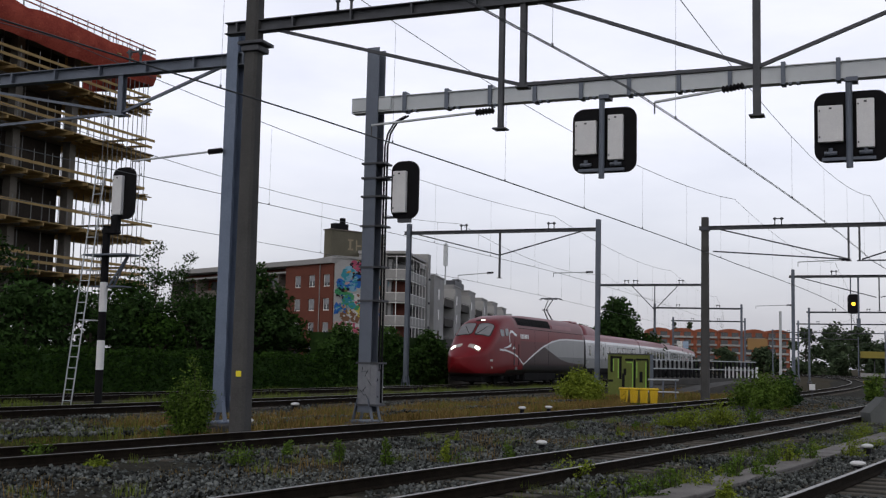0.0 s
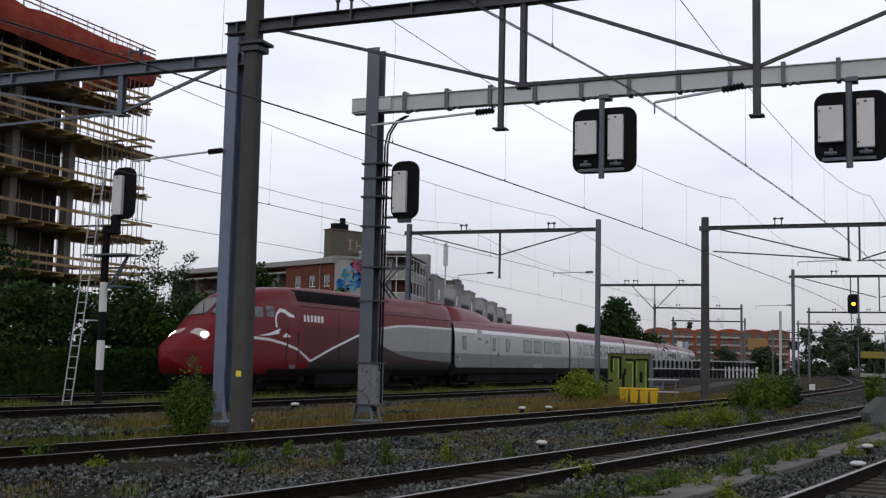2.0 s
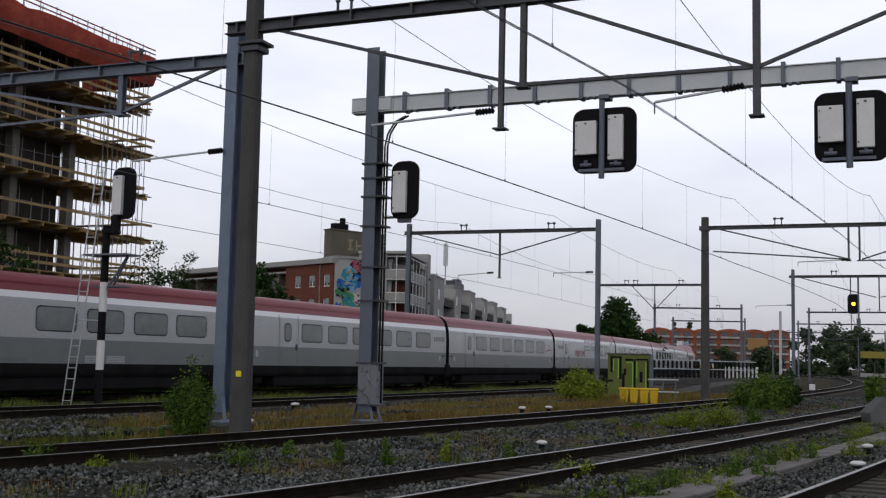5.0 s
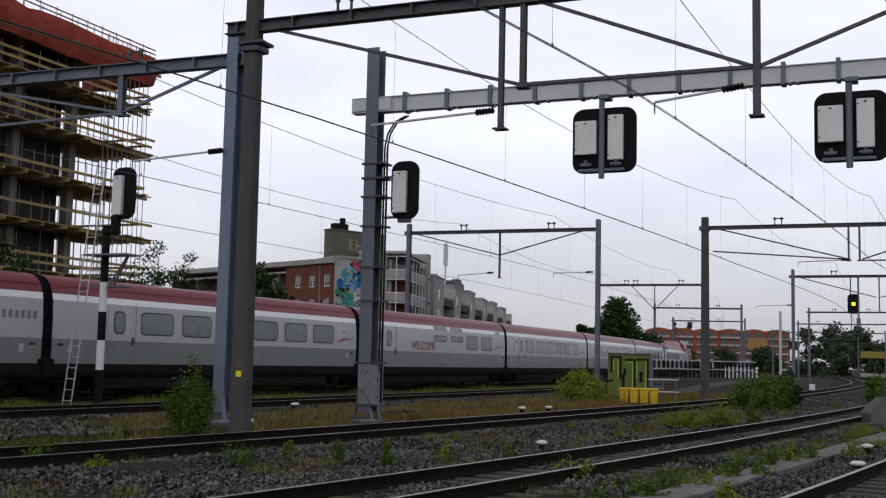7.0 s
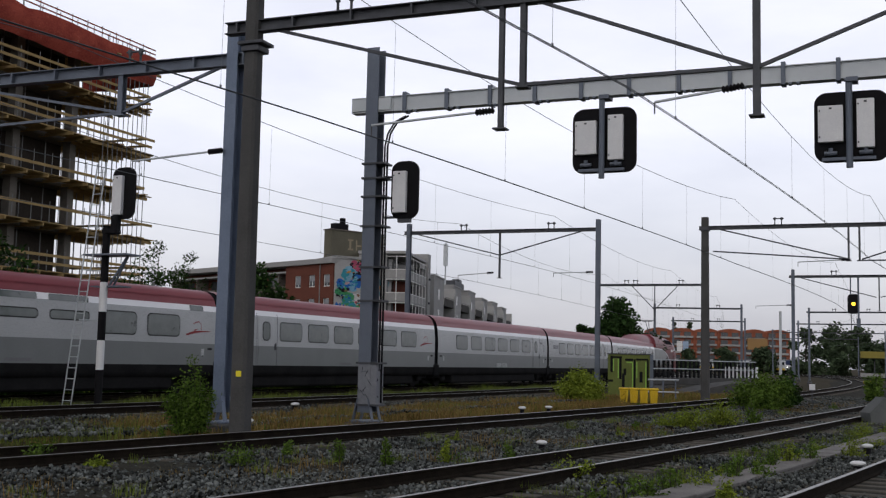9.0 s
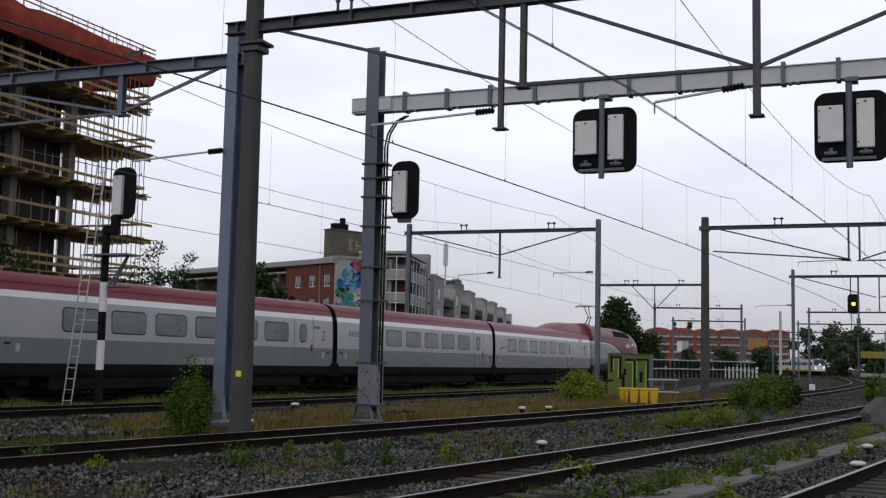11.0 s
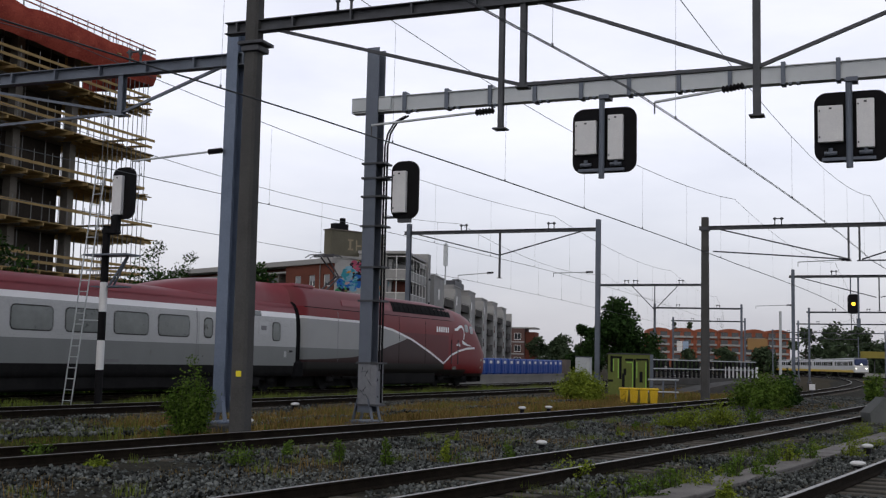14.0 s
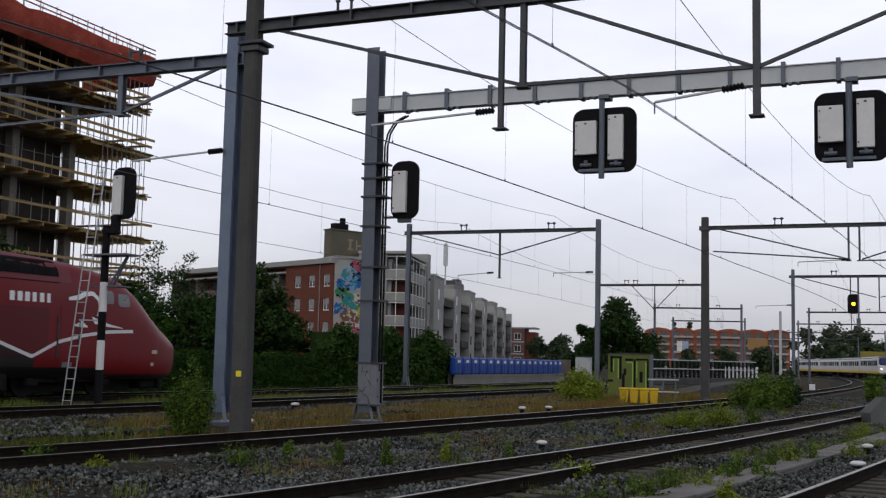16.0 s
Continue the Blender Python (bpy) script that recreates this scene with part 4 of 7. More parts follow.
beam("portal_beam", (-4.6, 23.95, 8.74), (9.6, 18.07, 8.74), 0.24, 0.26, DARK_STEEL, "dark riveted portal beam spanning the near tracks",
     drops=[(6.15, 2.60, 0.06), (6.6, 1.80, 0.07), (11.05, 2.65, 0.08)],
     braces=[((0.9, -0.1), (6.55, -1.75)), ((6.65, -1.75), (11.0, -1.75)), ((6.9, -0.1), (11.0, -1.75)), ((11.1, -1.75), (14.5, -0.5))], saddles=[2.6, 7.8])
LEFT_END = Vector((-17.2, 31.0, 8.66))
beam("portal_beam", BLUE + Vector((0.25, -0.1, 8.66)), LEFT_END, 0.26, 0.30, STEEL, "blue-grey portal beam with raking braces over the far tracks",
     drops=[(3.55, 1.15, 0.09)], braces=[((0.55, -0.1), (3.5, -1.08)), ((3.6, -1.08), (8.6, -0.1)), ((3.6, -1.10), (9.6, -1.25))], saddles=[3.2])

# signal gantry
GANTRY = Vector((-1.93, 29.81, -0.1))
gm = steel_mast(GANTRY, 10.1, 0.36, 0.42, "heavy blue-grey steel gantry mast with graffiti on its foot", group="gantry masts")
pieces("clamp_band", [((-0.24, -0.25, z - 0.025), (0.44, 0.25, z + 0.025)) for z in (3.2, 4.1, 5.2, 6.0, 6.5, 6.9, 1.55, 0.45)], DARK_STEEL, gm)
bm = bmesh.new()
for x in (0.30, 0.38):
    rod(bm, (x, 0.05, 0.5), (x, 0.05, 7.4), 0.028, 6)
    path = [(x, 7.4), (x + 0.08, 7.75), (x + 0.28, 8.05), (x + 0.6, 8.2)]
    for p, q in zip(path, path[1:]):
        rod(bm, (p[0], 0.05, p[1]), (q[0], 0.05, q[1]), 0.028, 6)
part("cable_duct", bm, BLACK, gm)
bm = bmesh.new()
box(bm, (-0.17, -0.226, 0.45), (0.19, -0.213, 1.55))
box(bm, (0.182, -0.21, 0.45), (0.36, 0.21, 1.55))
part("foot_casing", bm, surface("scuffed_grey_casing", (0.15, 0.16, 0.18), (0.24, 0.25, 0.27), 0.7, 0.1, 2, 20, 0.05, (0.30, 0.27, 0.30), 0.62), gm, "pale casing scrawled with graffiti")
bm = bmesh.new()
rr = random.Random(5)
for i in range(9):
    x, z = -0.12 + rr.random() * 0.25, 0.6 + rr.random() * 0.8
    bar(bm, (x, -0.230, z), (x + rr.uniform(-0.14, 0.14), -0.230, z + rr.uniform(-0.2, 0.2)), 0.006, 0.025, (0, 1, 0))
for i in range(7):
    y, z = -0.15 + rr.random() * 0.3, 0.6 + rr.random() * 0.8
    bar(bm, (0.364, y, z), (0.364, y + rr.uniform(-0.12, 0.12), z + rr.uniform(-0.2, 0.2)), 0.03, 0.008, (0, 0, 1))
part("graffiti_scrawl", bm, BLACK, gm, "black graffiti scrawl")
gb0, gb1 = Vector((-2.5, 30.03, 8.42)), Vector((13.2, 23.45, 8.42))
gant = beam("signal_gantry_beam", gb0, gb1, 0.30, 0.42, STEEL_LIGHT, "pale grey box beam carrying railway signals", over=0.02, ribs=50.0)
bm = bmesh.new()
box(bm, (0.0, -0.10, -0.19), (17.0, -0.02, 0.19))
part("web_plate", bm, STEEL_LIGHT, gant)
TURN_G = math.degrees(math.atan2(gb1.y - gb0.y, gb1.x - gb0.x))
bm = bmesh.new()
for i in range(12):
    x = 1.55 + i * 1.22
    box(bm, (x - 0.05, -0.165, -0.25), (x + 0.05, 0.165, 0.29))
    for k in (0.12, 0.30):
        box(bm, (x + k, -0.16, -0.26), (x + k + 0.07, 0.0, -0.212))
part("bracket", bm, STEEL, gant)
bm = bmesh.new()
box(bm, (0.0, -0.158, -0.16), (1.15, -0.102, 0.17))
part("splice_plate", bm, STEEL_LIGHT, gant)


def on_gantry(x, z=0.0):
    d = (gb1 - gb0).normalized()
    p = gb0 + d * x
    return (p.x, p.y, p.z + z)


for x in (7.0, 12.79):
    sh = signal_head("railway_signal", on_gantry(x, -1.31), TURN_G, 1.62, 1.64, [(-0.72, -0.17, -0.36, 0.49), (0.12, 0.50, -0.52, 0.61)], "square black signal head with two white cases hung under gantry")
    bm = bmesh.new()
    rod(bm, (-0.04, -0.09, -0.97), (-0.04, -0.09, 1.10), 0.075, 12)
    box(bm, (-0.64, -0.1, -0.79), (0.52, 0.0, -0.72))
    box(bm, (-0.10, -0.2, 1.02), (0.16, 0.2, 1.12))
    for c in (-0.45, 0.31):
        rod(bm, (c - 0.14, -0.06, -0.62), (c + 0.14, -0.06, -0.62), 0.05, 8)
        rod(bm, (c, -0.06, -0.66), (c, -0.06, -0.5), 0.05, 8)
    part("hanger", bm, STEEL, sh)
sh = signal_head("railway_signal", (-1.06, 29.5, 6.08), TURN_G, 0.80, 1.57, [(-0.30, 0.08, -0.62, 0.50)], "oval black signal head with white case on gantry mast")
bm = bmesh.new()
box(bm, (-0.62, 0.062, -0.75), (0.05, 0.11, -0.69))
part("bracket", bm, DARK_STEEL, sh)
pieces("bracket", [((-0.62, 0.062, 0.35), (-0.2, 0.11, 0.41)), ((-0.15, -0.1, -0.88), (0.2, 0.05, -0.79))], DARK_STEEL, sh)

# old signal post with ladder
SIG = Vector((-10.1, 33.2, -0.1))
sp = thing("signal_post", "black and white banded signal post with ladder and platform", "railway signal", SIG, TURN_G)
for i, (z0, z1, mat) in enumerate(((0.0, 1.16, BLACK), (1.16, 2.03, WHITE), (2.03, 2.88, BLACK), (2.88, 3.76, WHITE), (3.76, 5.45, BLACK))):
    bm = bmesh.new()
    rod(bm, (0, 0, z0), (0, 0, z1), 0.115, 14)
    part("pole_band", bm, mat, sp)
bm = bmesh.new()
box(bm, (-0.5, -0.5, -0.25), (0.5, 0.5, 0.14), bevel=0.03)
part("footing", bm, CONCRETE, sp)
bm = bmesh.new()
box(bm, (-0.5, -0.02, 3.62), (0.62, 0.5, 3.66))
box(bm, (-0.65, -0.25, 4.55), (0.95, 0.45, 4.60))
bar(bm, (0.1, 0.1, 3.66), (0.75, 0.1, 4.55), 0.05, 0.05)
bar(bm, (0.1, 0.3, 3.66), (0.6, 0.3, 4.55), 0.05, 0.05)
part("platform", bm, STEEL, sp)
bm = bmesh.new()
box(bm, (-0.12, -0.12, 5.2), (0.45, 0.12, 5.36), bevel=0.03)
box(bm, (0.2, -0.12, 5.3), (0.44, 0.12, 5.75), bevel=0.03)
part("neck", bm, BLACK, sp)
ld = bmesh.new()
for s in (-1, 1):
    rod(ld, (-0.95 + s * 0.16, -0.25, 0.0), (-0.10 + s * 0.16, -0.25, 7.3), 0.022, 6)
for i in range(22):
    k = (i + 0.7) / 22.5
    x = -0.95 + 0.85 * k
    rod(ld, (x - 0.16, -0.25, 7.3 * k), (x + 0.16, -0.25, 7.3 * k), 0.014, 6)
for z in (2.62, 4.1):
    rod(ld, (-0.95 + 0.85 * z / 7.3, -0.25, z), (0, 0, z), 0.02, 6)
part("ladder", ld, STEEL_LIGHT, sp)
signal_head("railway_signal", (-9.60, 33.0, 6.33), TURN_G, 0.84, 1.56, [(-0.32, 0.03, -0.66, 0.52)], "oval black signal head with white case on banded post")


def small_portal(a, b, z, label, drops=(), braces=(), saddles=(), concrete=False, extra=0.55):
    """A plain two-mast catenary portal."""
    a, b = Vector(a), Vector(b)
    for p in (a, b):
        if p is b and concrete == "left_only":
            continue
        if concrete:
            concrete_mast(p, z - p.z + extra, 0.21, 0.17)
        else:
            steel_mast(p, z - p.z + extra, 0.24, 0.26, "slim grey steel catenary mast")
    beam("portal_beam", (a.x, a.y, z), (b.x, b.y, z), 0.2, 0.2, DARK_STEEL, label, drops, braces, saddles)


small_portal((-2.0, 65.0, 0.0), (8.55, 61.0, 0.0), 8.95, "slender dark portal beam over the fast tracks", drops=[(5.6, 2.65, 0.06)], braces=[((0.6, -0.1), (5.55, -1.35)), ((5.65, -1.35), (10.3, -0.1))], saddles=[3.4, 8.6])
small_portal((13.4, 56.6, -0.2), (30.0, 50.0, -0.2), 8.6, "dark portal beam with lower tie over the near tracks", drops=[(6.9, 1.75, 0.06), (7.4, 1.75, 0.06)], braces=[((0.4, -1.2), (7.0, -1.7)), ((0.8, -0.1), (7.0, -1.7)), ((7.5, -1.7), (12, -0.2)), ((7.5, -1.75), (16, -1.75))], saddles=[3.6, 9.6], concrete=True)
small_portal((14.1, 99.9, -0.2), (22.9, 96.6, -0.2), 8.6, "far portal beam with a V-shaped hanger", drops=[(5.0, 3.0, 0.05)], braces=[((3.0, -0.1), (5.0, -2.2)), ((7.0, -0.1), (5.0, -2.2))], saddles=[2.5, 3.3, 7.3])
small_portal((27.1, 85.8, -0.2), (44.0, 79.0, -0.2), 8.6, "far portal beam over the near tracks", drops=[(6.2, 2.6, 0.06)], braces=[((0.6, -0.1), (6.0, -1.6)), ((6.3, -1.6), (12, -0.1))], saddles=[3.0, 8.0])
small_portal((26.3, 137.4, -0.2), (36.5, 135.5, -0.2), 8.6, "distant portal beam", saddles=[2.8, 7.6])
small_portal((46.2, 140.0, -0.2), (60.0, 134.0, -0.2), 8.6, "distant portal beam over the curve", saddles=[3.0, 7.0], drops=[(5.0, 2.2, 0.06)])
small_portal((36.6, 176.0, -0.2), (47.4, 174.0, -0.2), 8.6, "distant portal beam", saddles=[3.0, 7.0])
small_portal((57.0, 178.0, -0.2), (74.0, 171.0, -0.2), 8.6, "distant portal beam over the curve", saddles=[3.0, 9.0], drops=[(6.0, 2.2, 0.06)])
small_portal((66.0, 222.0, -0.2), (86.0, 216.0, -0.2), 8.6, "distant portal beam over the curve", saddles=[3.0, 9.0], drops=[(6.0, 2.2, 0.06)])
small_portal((72.0, 268.0, -0.2), (98.0, 262.0, -0.2), 8.6, "distant portal beam over the curve", saddles=[5.0, 12.0])
steel_mast((43.5, 143.0, -0.2), 9.0, 0.3, 0.3, "plain pale steel mast standing alone", STEEL_LIGHT)

# lit signal on a far portal
fs = signal_head("railway_signal", (31.15, 84.15, 6.5), TURN_G, 0.85, 1.5, [], "oval black signal showing a yellow light")
bm = bmesh.new()
rod(bm, (0, -0.06, 0.0), (0, -0.005, 0.0), 0.14, 16)
part("yellow_lamp", bm, glow("yellow_aspect", (1.0, 0.50, 0.03), 3.0), fs)
bm = bmesh.new()
rod(bm, (0.35, 0.05, -1.2), (0.35, 0.05, 2.05), 0.07, 8)
rod(bm, (-0.2, 0.05, 0.7), (-0.2, 0.05, 2.05), 0.05, 8)
box(bm, (0.2, -0.02, -1.75), (0.5, 0.0, -1.1))
part("hanger", bm, STEEL, fs)


# ---- overhead line ----
def wire_run(track, s0, s1, spans, label, off=0.0, contact=5.55, high=7.4, low=6.25, r=0.011, zigzag=0.22, twin=0.0):
    """A contact wire and a sagging carrier with droppers, along a track, from portal to portal."""
    t = thing("overhead_line", label, "overhead wire", group="overhead lines")
    cuts = [s0 + (s1 - s0) * i / spans for i in range(spans + 1)]
    cv = bmesh.new()
    cw = bmesh.new()
    dr = bmesh.new()
    for i, (a, b) in enumerate(zip(cuts, cuts[1:])):
        st = zigzag if i % 2 else -zigzag
        n = 12
        pa = pc = None
        for j in range(n + 1):
            k = j / n
            s = a + (b - a) * k
            o = off + st * (1 - 2 * k)
            za = low + (high - low) * (2 * k - 1) ** 2
            p, c = on_track(track, s, o, za), on_track(track, s, o, contact)
            if pa:
                rod(cv, pa, p, r, 4)
                rod(cw, pc, c, r, 4)
                if twin:
                    rod(cw, (pc[0] + twin, pc[1], pc[2]), (c[0] + twin, c[1], c[2]), r, 4)
            if j % 2 == 1:
                rod(dr, c, p, 0.004, 3)
                rod(dr, c, (c[0], c[1], c[2] + 0.07), 0.02, 4)
            pa, pc = p, c
    part("carrier_wire", cv, WIRE, t)
    part("contact_wire", cw, WIRE, t)
    part("dropper", dr, WIRE, t)
    return t


wire_run("fast", -54.7, 238.1, 8, "thin overhead line above the fast track", contact=6.12, high=9.3, low=8.4)
wire_run("loop", -54.7, 238.1, 8, "thin overhead line above the loop track", contact=6.40, high=9.5, low=8.9)
wire_run("up", -63, 225, 8, "thin overhead line above the near track", contact=6.68, high=9.9, low=9.0, twin=0.04)
wire_run("down", -63, 225, 8, "thin overhead line above the near curve", off=-0.3, contact=6.68, high=9.75, low=8.55, zigzag=0.5, twin=0.05)
wire_run("bay", -63, 225, 8, "thin overhead line above the bay track", contact=6.68, high=9.75, low=8.95)
for a, b in (((-5.25, 26.1, 6.42), (-7.7, 27.1, 6.28)), ((1.0, 21.75, 6.54), (-1.55, 22.9, 6.42)), ((5.45, 19.8, 6.66), (3.9, 20.45, 6.46)),
             ((8.35, 61.2, 6.6), (6.2, 62.0, 6.55)), ((2.95, 63.1, 6.6), (0.9, 63.9, 6.45)), ((19.9, 54.0, 6.9), (17.6, 54.9, 6.8)), ((27.0, 85.6, 6.4), (24.4, 86.4, 6.3))):
    registration_arm(a, b)

# ---- buildings ----
TIMBER = surface("yellow_formwork_timber", (0.25, 0.175, 0.072), (0.39, 0.28, 0.125), 0.8, 0, 1.0, 15, 0.2, (0.22, 0.16, 0.09), 0.64)
RED_NET = surface("red_safety_netting", (0.19, 0.030, 0.022), (0.40, 0.085, 0.055), 0.85, 0, 0.9, 9, 0.5, (0.42, 0.13, 0.095), 0.60, spec=0.1)
RAW_CONCRETE = surface("raw_building_concrete", (0.115, 0.108, 0.096), (0.185, 0.172, 0.152), 0.95, 0, 0.3, 5, 0.2, (0.13, 0.12, 0.105), 0.62)
TUBE = surface("scaffold_tube", (0.16, 0.165, 0.17), (0.26, 0.265, 0.27), 0.6, 0.3, 2, 20, 0)


def construction_site():
    """A concrete frame under construction, wrapped in timber decks and tubes."""
    corner = Vector((-24.8, 74.0, -0.1))
    t = thing("building_under_construction", "concrete frame under construction with timber decks and scaffolding", "building", corner, TURN + 90)
    # local x runs along the tracks, away from the eye; local y to the back
    L, D, levels, fh = 24.0, 18.0, 7, 3.05
    for i in range(levels + 1):
        z = 0.6 + i * fh
        bm = bmesh.new()
        box(bm, (-L, 0.0, z - 0.28), (0.0, D, z), bevel=0.03)
        part("floor_slab", bm, RAW_CONCRETE, t)
    rnd = random.Random(3)
    pieces("column", [((x - 0.3, y - 0.3, 0), (x + 0.3, y + 0.3, levels * fh + 0.3)) for x in (-0.35, -5.5, -10.5, -15.5, -20.5) for y in (0.35, 7.0, 14.0)], RAW_CONCRETE, t)
    core = bmesh.new()
    box(core, (-14.0, 6.0, 0), (-4.0, 15.0, levels * fh))
    part("core_wall", core, RAW_CONCRETE, t)
    # set-back boards; the shade inside the storeys is put into their dark brown
    inner = surface("shade_toned_brown_board", (0.028, 0.024, 0.020), (0.055, 0.046, 0.038), 0.95, 0, 0.4, 5, 0.1)
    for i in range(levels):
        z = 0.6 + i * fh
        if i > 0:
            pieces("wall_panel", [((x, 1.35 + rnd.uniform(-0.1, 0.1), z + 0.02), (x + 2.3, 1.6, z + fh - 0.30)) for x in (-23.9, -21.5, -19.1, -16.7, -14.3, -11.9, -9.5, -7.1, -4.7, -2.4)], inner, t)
    for i in range(levels + 1):
        z = 0.6 + i * fh
        if i < 2:
            continue
        out = rnd.uniform(4.9, 6.3)
        pieces("deck_board", [((-L, -0.37 - k * 0.28, z - 0.06 + rnd.uniform(-0.02, 0.02)), (out + rnd.uniform(-0.5, 0.5), -0.13 - k * 0.28, z)) for k in range(6)], TIMBER, t)
        pieces("deck_board", [((0.1 + k * 0.40, -1.9 + rnd.uniform(-0.5, 0.3), z - 0.05), (0.46 + k * 0.40, 4.0, z + 0.01)) for k in range(12)], TIMBER, t)
        pieces("joist", [((-L + k * 1.75 - 0.05, -2.0 + rnd.uniform(-0.3, 0.3), z - 0.30), (-L + k * 1.75 + 0.05, 0.6, z - 0.10)) for k in range(14)], TIMBER, t)
        pieces("joist", [((-0.6, -1.65 + k * 0.8, z - 0.32), (out + rnd.uniform(-0.5, 0.7), -1.55 + k * 0.8, z - 0.12)) for k in range(7)], TIMBER, t)
        for h in (0.45, 0.95):
            if rnd.random() < 0.85:
                pieces("guard_board", [((-L, -1.92, z + h - 0.09), (out - rnd.uniform(0.0, 1.0), -1.87, z + h + 0.09)), ((4.85, -1.86, z + h - 0.08), (4.9, 4.2, z + h + 0.08)), ((0.0, 4.0, z + h - 0.08), (5.2, 4.05, z + h + 0.08))], TIMBER, t)
        pieces("scaffold_pole", [((-L + 0.5 + k * 1.6, -1.84, z - 0.05), (-L + 0.5 + k * 1.6, -1.84, z + 1.3), 0.028) for k in range(16)], TUBE, t, True)
        pieces("scaffold_pole", [((0.4 + k * 0.50, -1.80, z - fh + 0.1), (0.4 + k * 0.50, -1.80, z + 1.2), 0.03) for k in range(10)] + [((0.6 + k * 0.58, 3.9, z - fh + 0.1), (0.6 + k * 0.58, 3.9, z + 1.2), 0.03) for k in range(8)], TUBE, t, True)
        pieces("prop", [((0.9 + k * 0.7, 1.2, z - fh + 0.1), (0.9 + k * 0.7, 1.2, z - 0.2), 0.035) for k in range(7)], TUBE, t, True)
        pieces("prop", [((-L + 0.8 + k * 2.1, 0.7, z - fh + 0.1), (-L + 0.8 + k * 2.1, 0.7, z - 0.3), 0.04) for k in range(11)], TUBE, t, True)
    # red netting round the topmost storey
    z = 0.6 + levels * fh
    net = bmesh.new()
    n = 30
    rows = []
    for j, (dz, dy) in enumerate(((-1.25, -1.8), (-0.9, -1.95), (-0.5, -2.15), (-0.1, -2.2), (0.35, -2.12), (0.80, -2.0))):
        row = []
        for i in range(n + 1):
            x = -L + (L + 5.4) * i / n
            row.append(net.verts.new((x, dy + 0.12 * noise.noise((x * 0.8, j, 0)), z + dz + (0.30 if j < 2 else 0.16) * noise.noise((x * 0.7, j * 0.7, 3)) + 0.08 * noise.noise((x * 2.1, j, 9)))))
        for i in range(12):
            y = -2.0 + 6.5 * (i + 1) / 12
            row.append(net.verts.new((5.45 + 0.12 * noise.noise((y * 0.8, j, 5)), y, z + dz + 0.16 * noise.noise((y * 0.7, j * 0.7, 8)))))
        rows.append(row)
    for a, b in zip(rows, rows[1:]):
        for i in range(len(a) - 1):
            net.faces.new((a[i], a[i + 1], b[i + 1], b[i]))
    part("safety_net", net, RED_NET, t, "sagging red safety netting", smooth=True)
    pieces("guard_rail", [((-L, -2.0, z + q - 0.04), (5.3, -1.95, z + q + 0.04)) for q in (1.05, 1.35)], RED_NET, t)
    pieces("scaffold_pole", [((-L + 0.4 + k * 1.45, -1.93, z - 0.1), (-L + 0.4 + k * 1.45, -1.93, z + 1.5), 0.03) for k in range(20)], TUBE, t, True)
    return t


construction_site()

BRICK_RED = surface("red_brick_wall", (0.105, 0.036, 0.024), (0.155, 0.054, 0.036), 0.92, 0, 0.4, 9, 0.3, (0.12, 0.045, 0.035), 0.64)
PALE_WALL = surface("pale_grey_render", (0.30, 0.30, 0.295), (0.40, 0.40, 0.385), 0.9, 0, 0.3, 6, 0.1, (0.33, 0.33, 0.32), 0.66)
PANEL_GREY = surface("grey_concrete_panel", (0.25, 0.25, 0.245), (0.35, 0.35, 0.34), 0.9, 0, 0.3, 6, 0.15, (0.2, 0.2, 0.19), 0.64)
BROWN_BOX = surface("brown_rooftop_cladding", (0.10, 0.085, 0.075), (0.15, 0.13, 0.115), 0.9, 0, 0.4, 6, 0.1)
PANE = surface("window_glass", (0.02, 0.024, 0.028), (0.05, 0.055, 0.06), 0.08, 0, 0.5, 3, 0, spec=0.8)
FRAME = surface("white_window_frame", (0.62, 0.62, 0.60), (0.72, 0.72, 0.70), 0.6, 0, 2, 20, 0)
ORANGE = surface("orange_brick_wall", (0.22, 0.070, 0.040), (0.30, 0.10, 0.055), 0.92, 0, 0.15, 4, 0.2, (0.28, 0.11, 0.07), 0.62)
OCHRE = surface("ochre_wall_panel", (0.27, 0.16, 0.065), (0.33, 0.20, 0.085), 0.9, 0, 0.2, 4, 0.1)


def window(parent, x0, x1, z0, z1, y=0.0, mullions=1):
    """A window set back in a wall whose face is at y: frame, pane and sill."""
    bm = bmesh.new()
    f = 0.08
    for a, b, c, d in ((x0, x1, z0, z0 + f), (x0, x1, z1 - f, z1), (x0, x0 + f, z0 + f, z1 - f), (x1 - f, x1, z0 + f, z1 - f)):
        box(bm, (a, y - 0.03, c), (b, y + 0.06, d))
    for i in range(mullions):
        x = x0 + (x1 - x0) * (i + 1) / (mullions + 1)
        box(bm, (x - 0.03, y - 0.02, z0 + f), (x + 0.03, y + 0.05, z1 - f))
    w = part("window", bm, FRAME, parent)
    bm = bmesh.new()
    box(bm, (x0 + 0.05, y + 0.002, z0 + 0.05), (x1 - 0.05, y + 0.02, z1 - 0.05))
    part("pane", bm, PANE, w)
    bm = bmesh.new()
    box(bm, (x0 - 0.06, y - 0.12, z0 - 0.08), (x1 + 0.06, y + 0.02, z0 - 0.003))
    part("sill", bm, FRAME, w)
    return w


BLIND = surface("grey_window_blind", (0.13, 0.14, 0.15), (0.24, 0.25, 0.26), 0.25, 0, 0.35, 2, 0, spec=0.5)
SHADE_GLASS = surface("dark_gallery_glass", (0.028, 0.031, 0.034), (0.085, 0.09, 0.09), 0.12, 0, 0.5, 3, 0, spec=0.6)


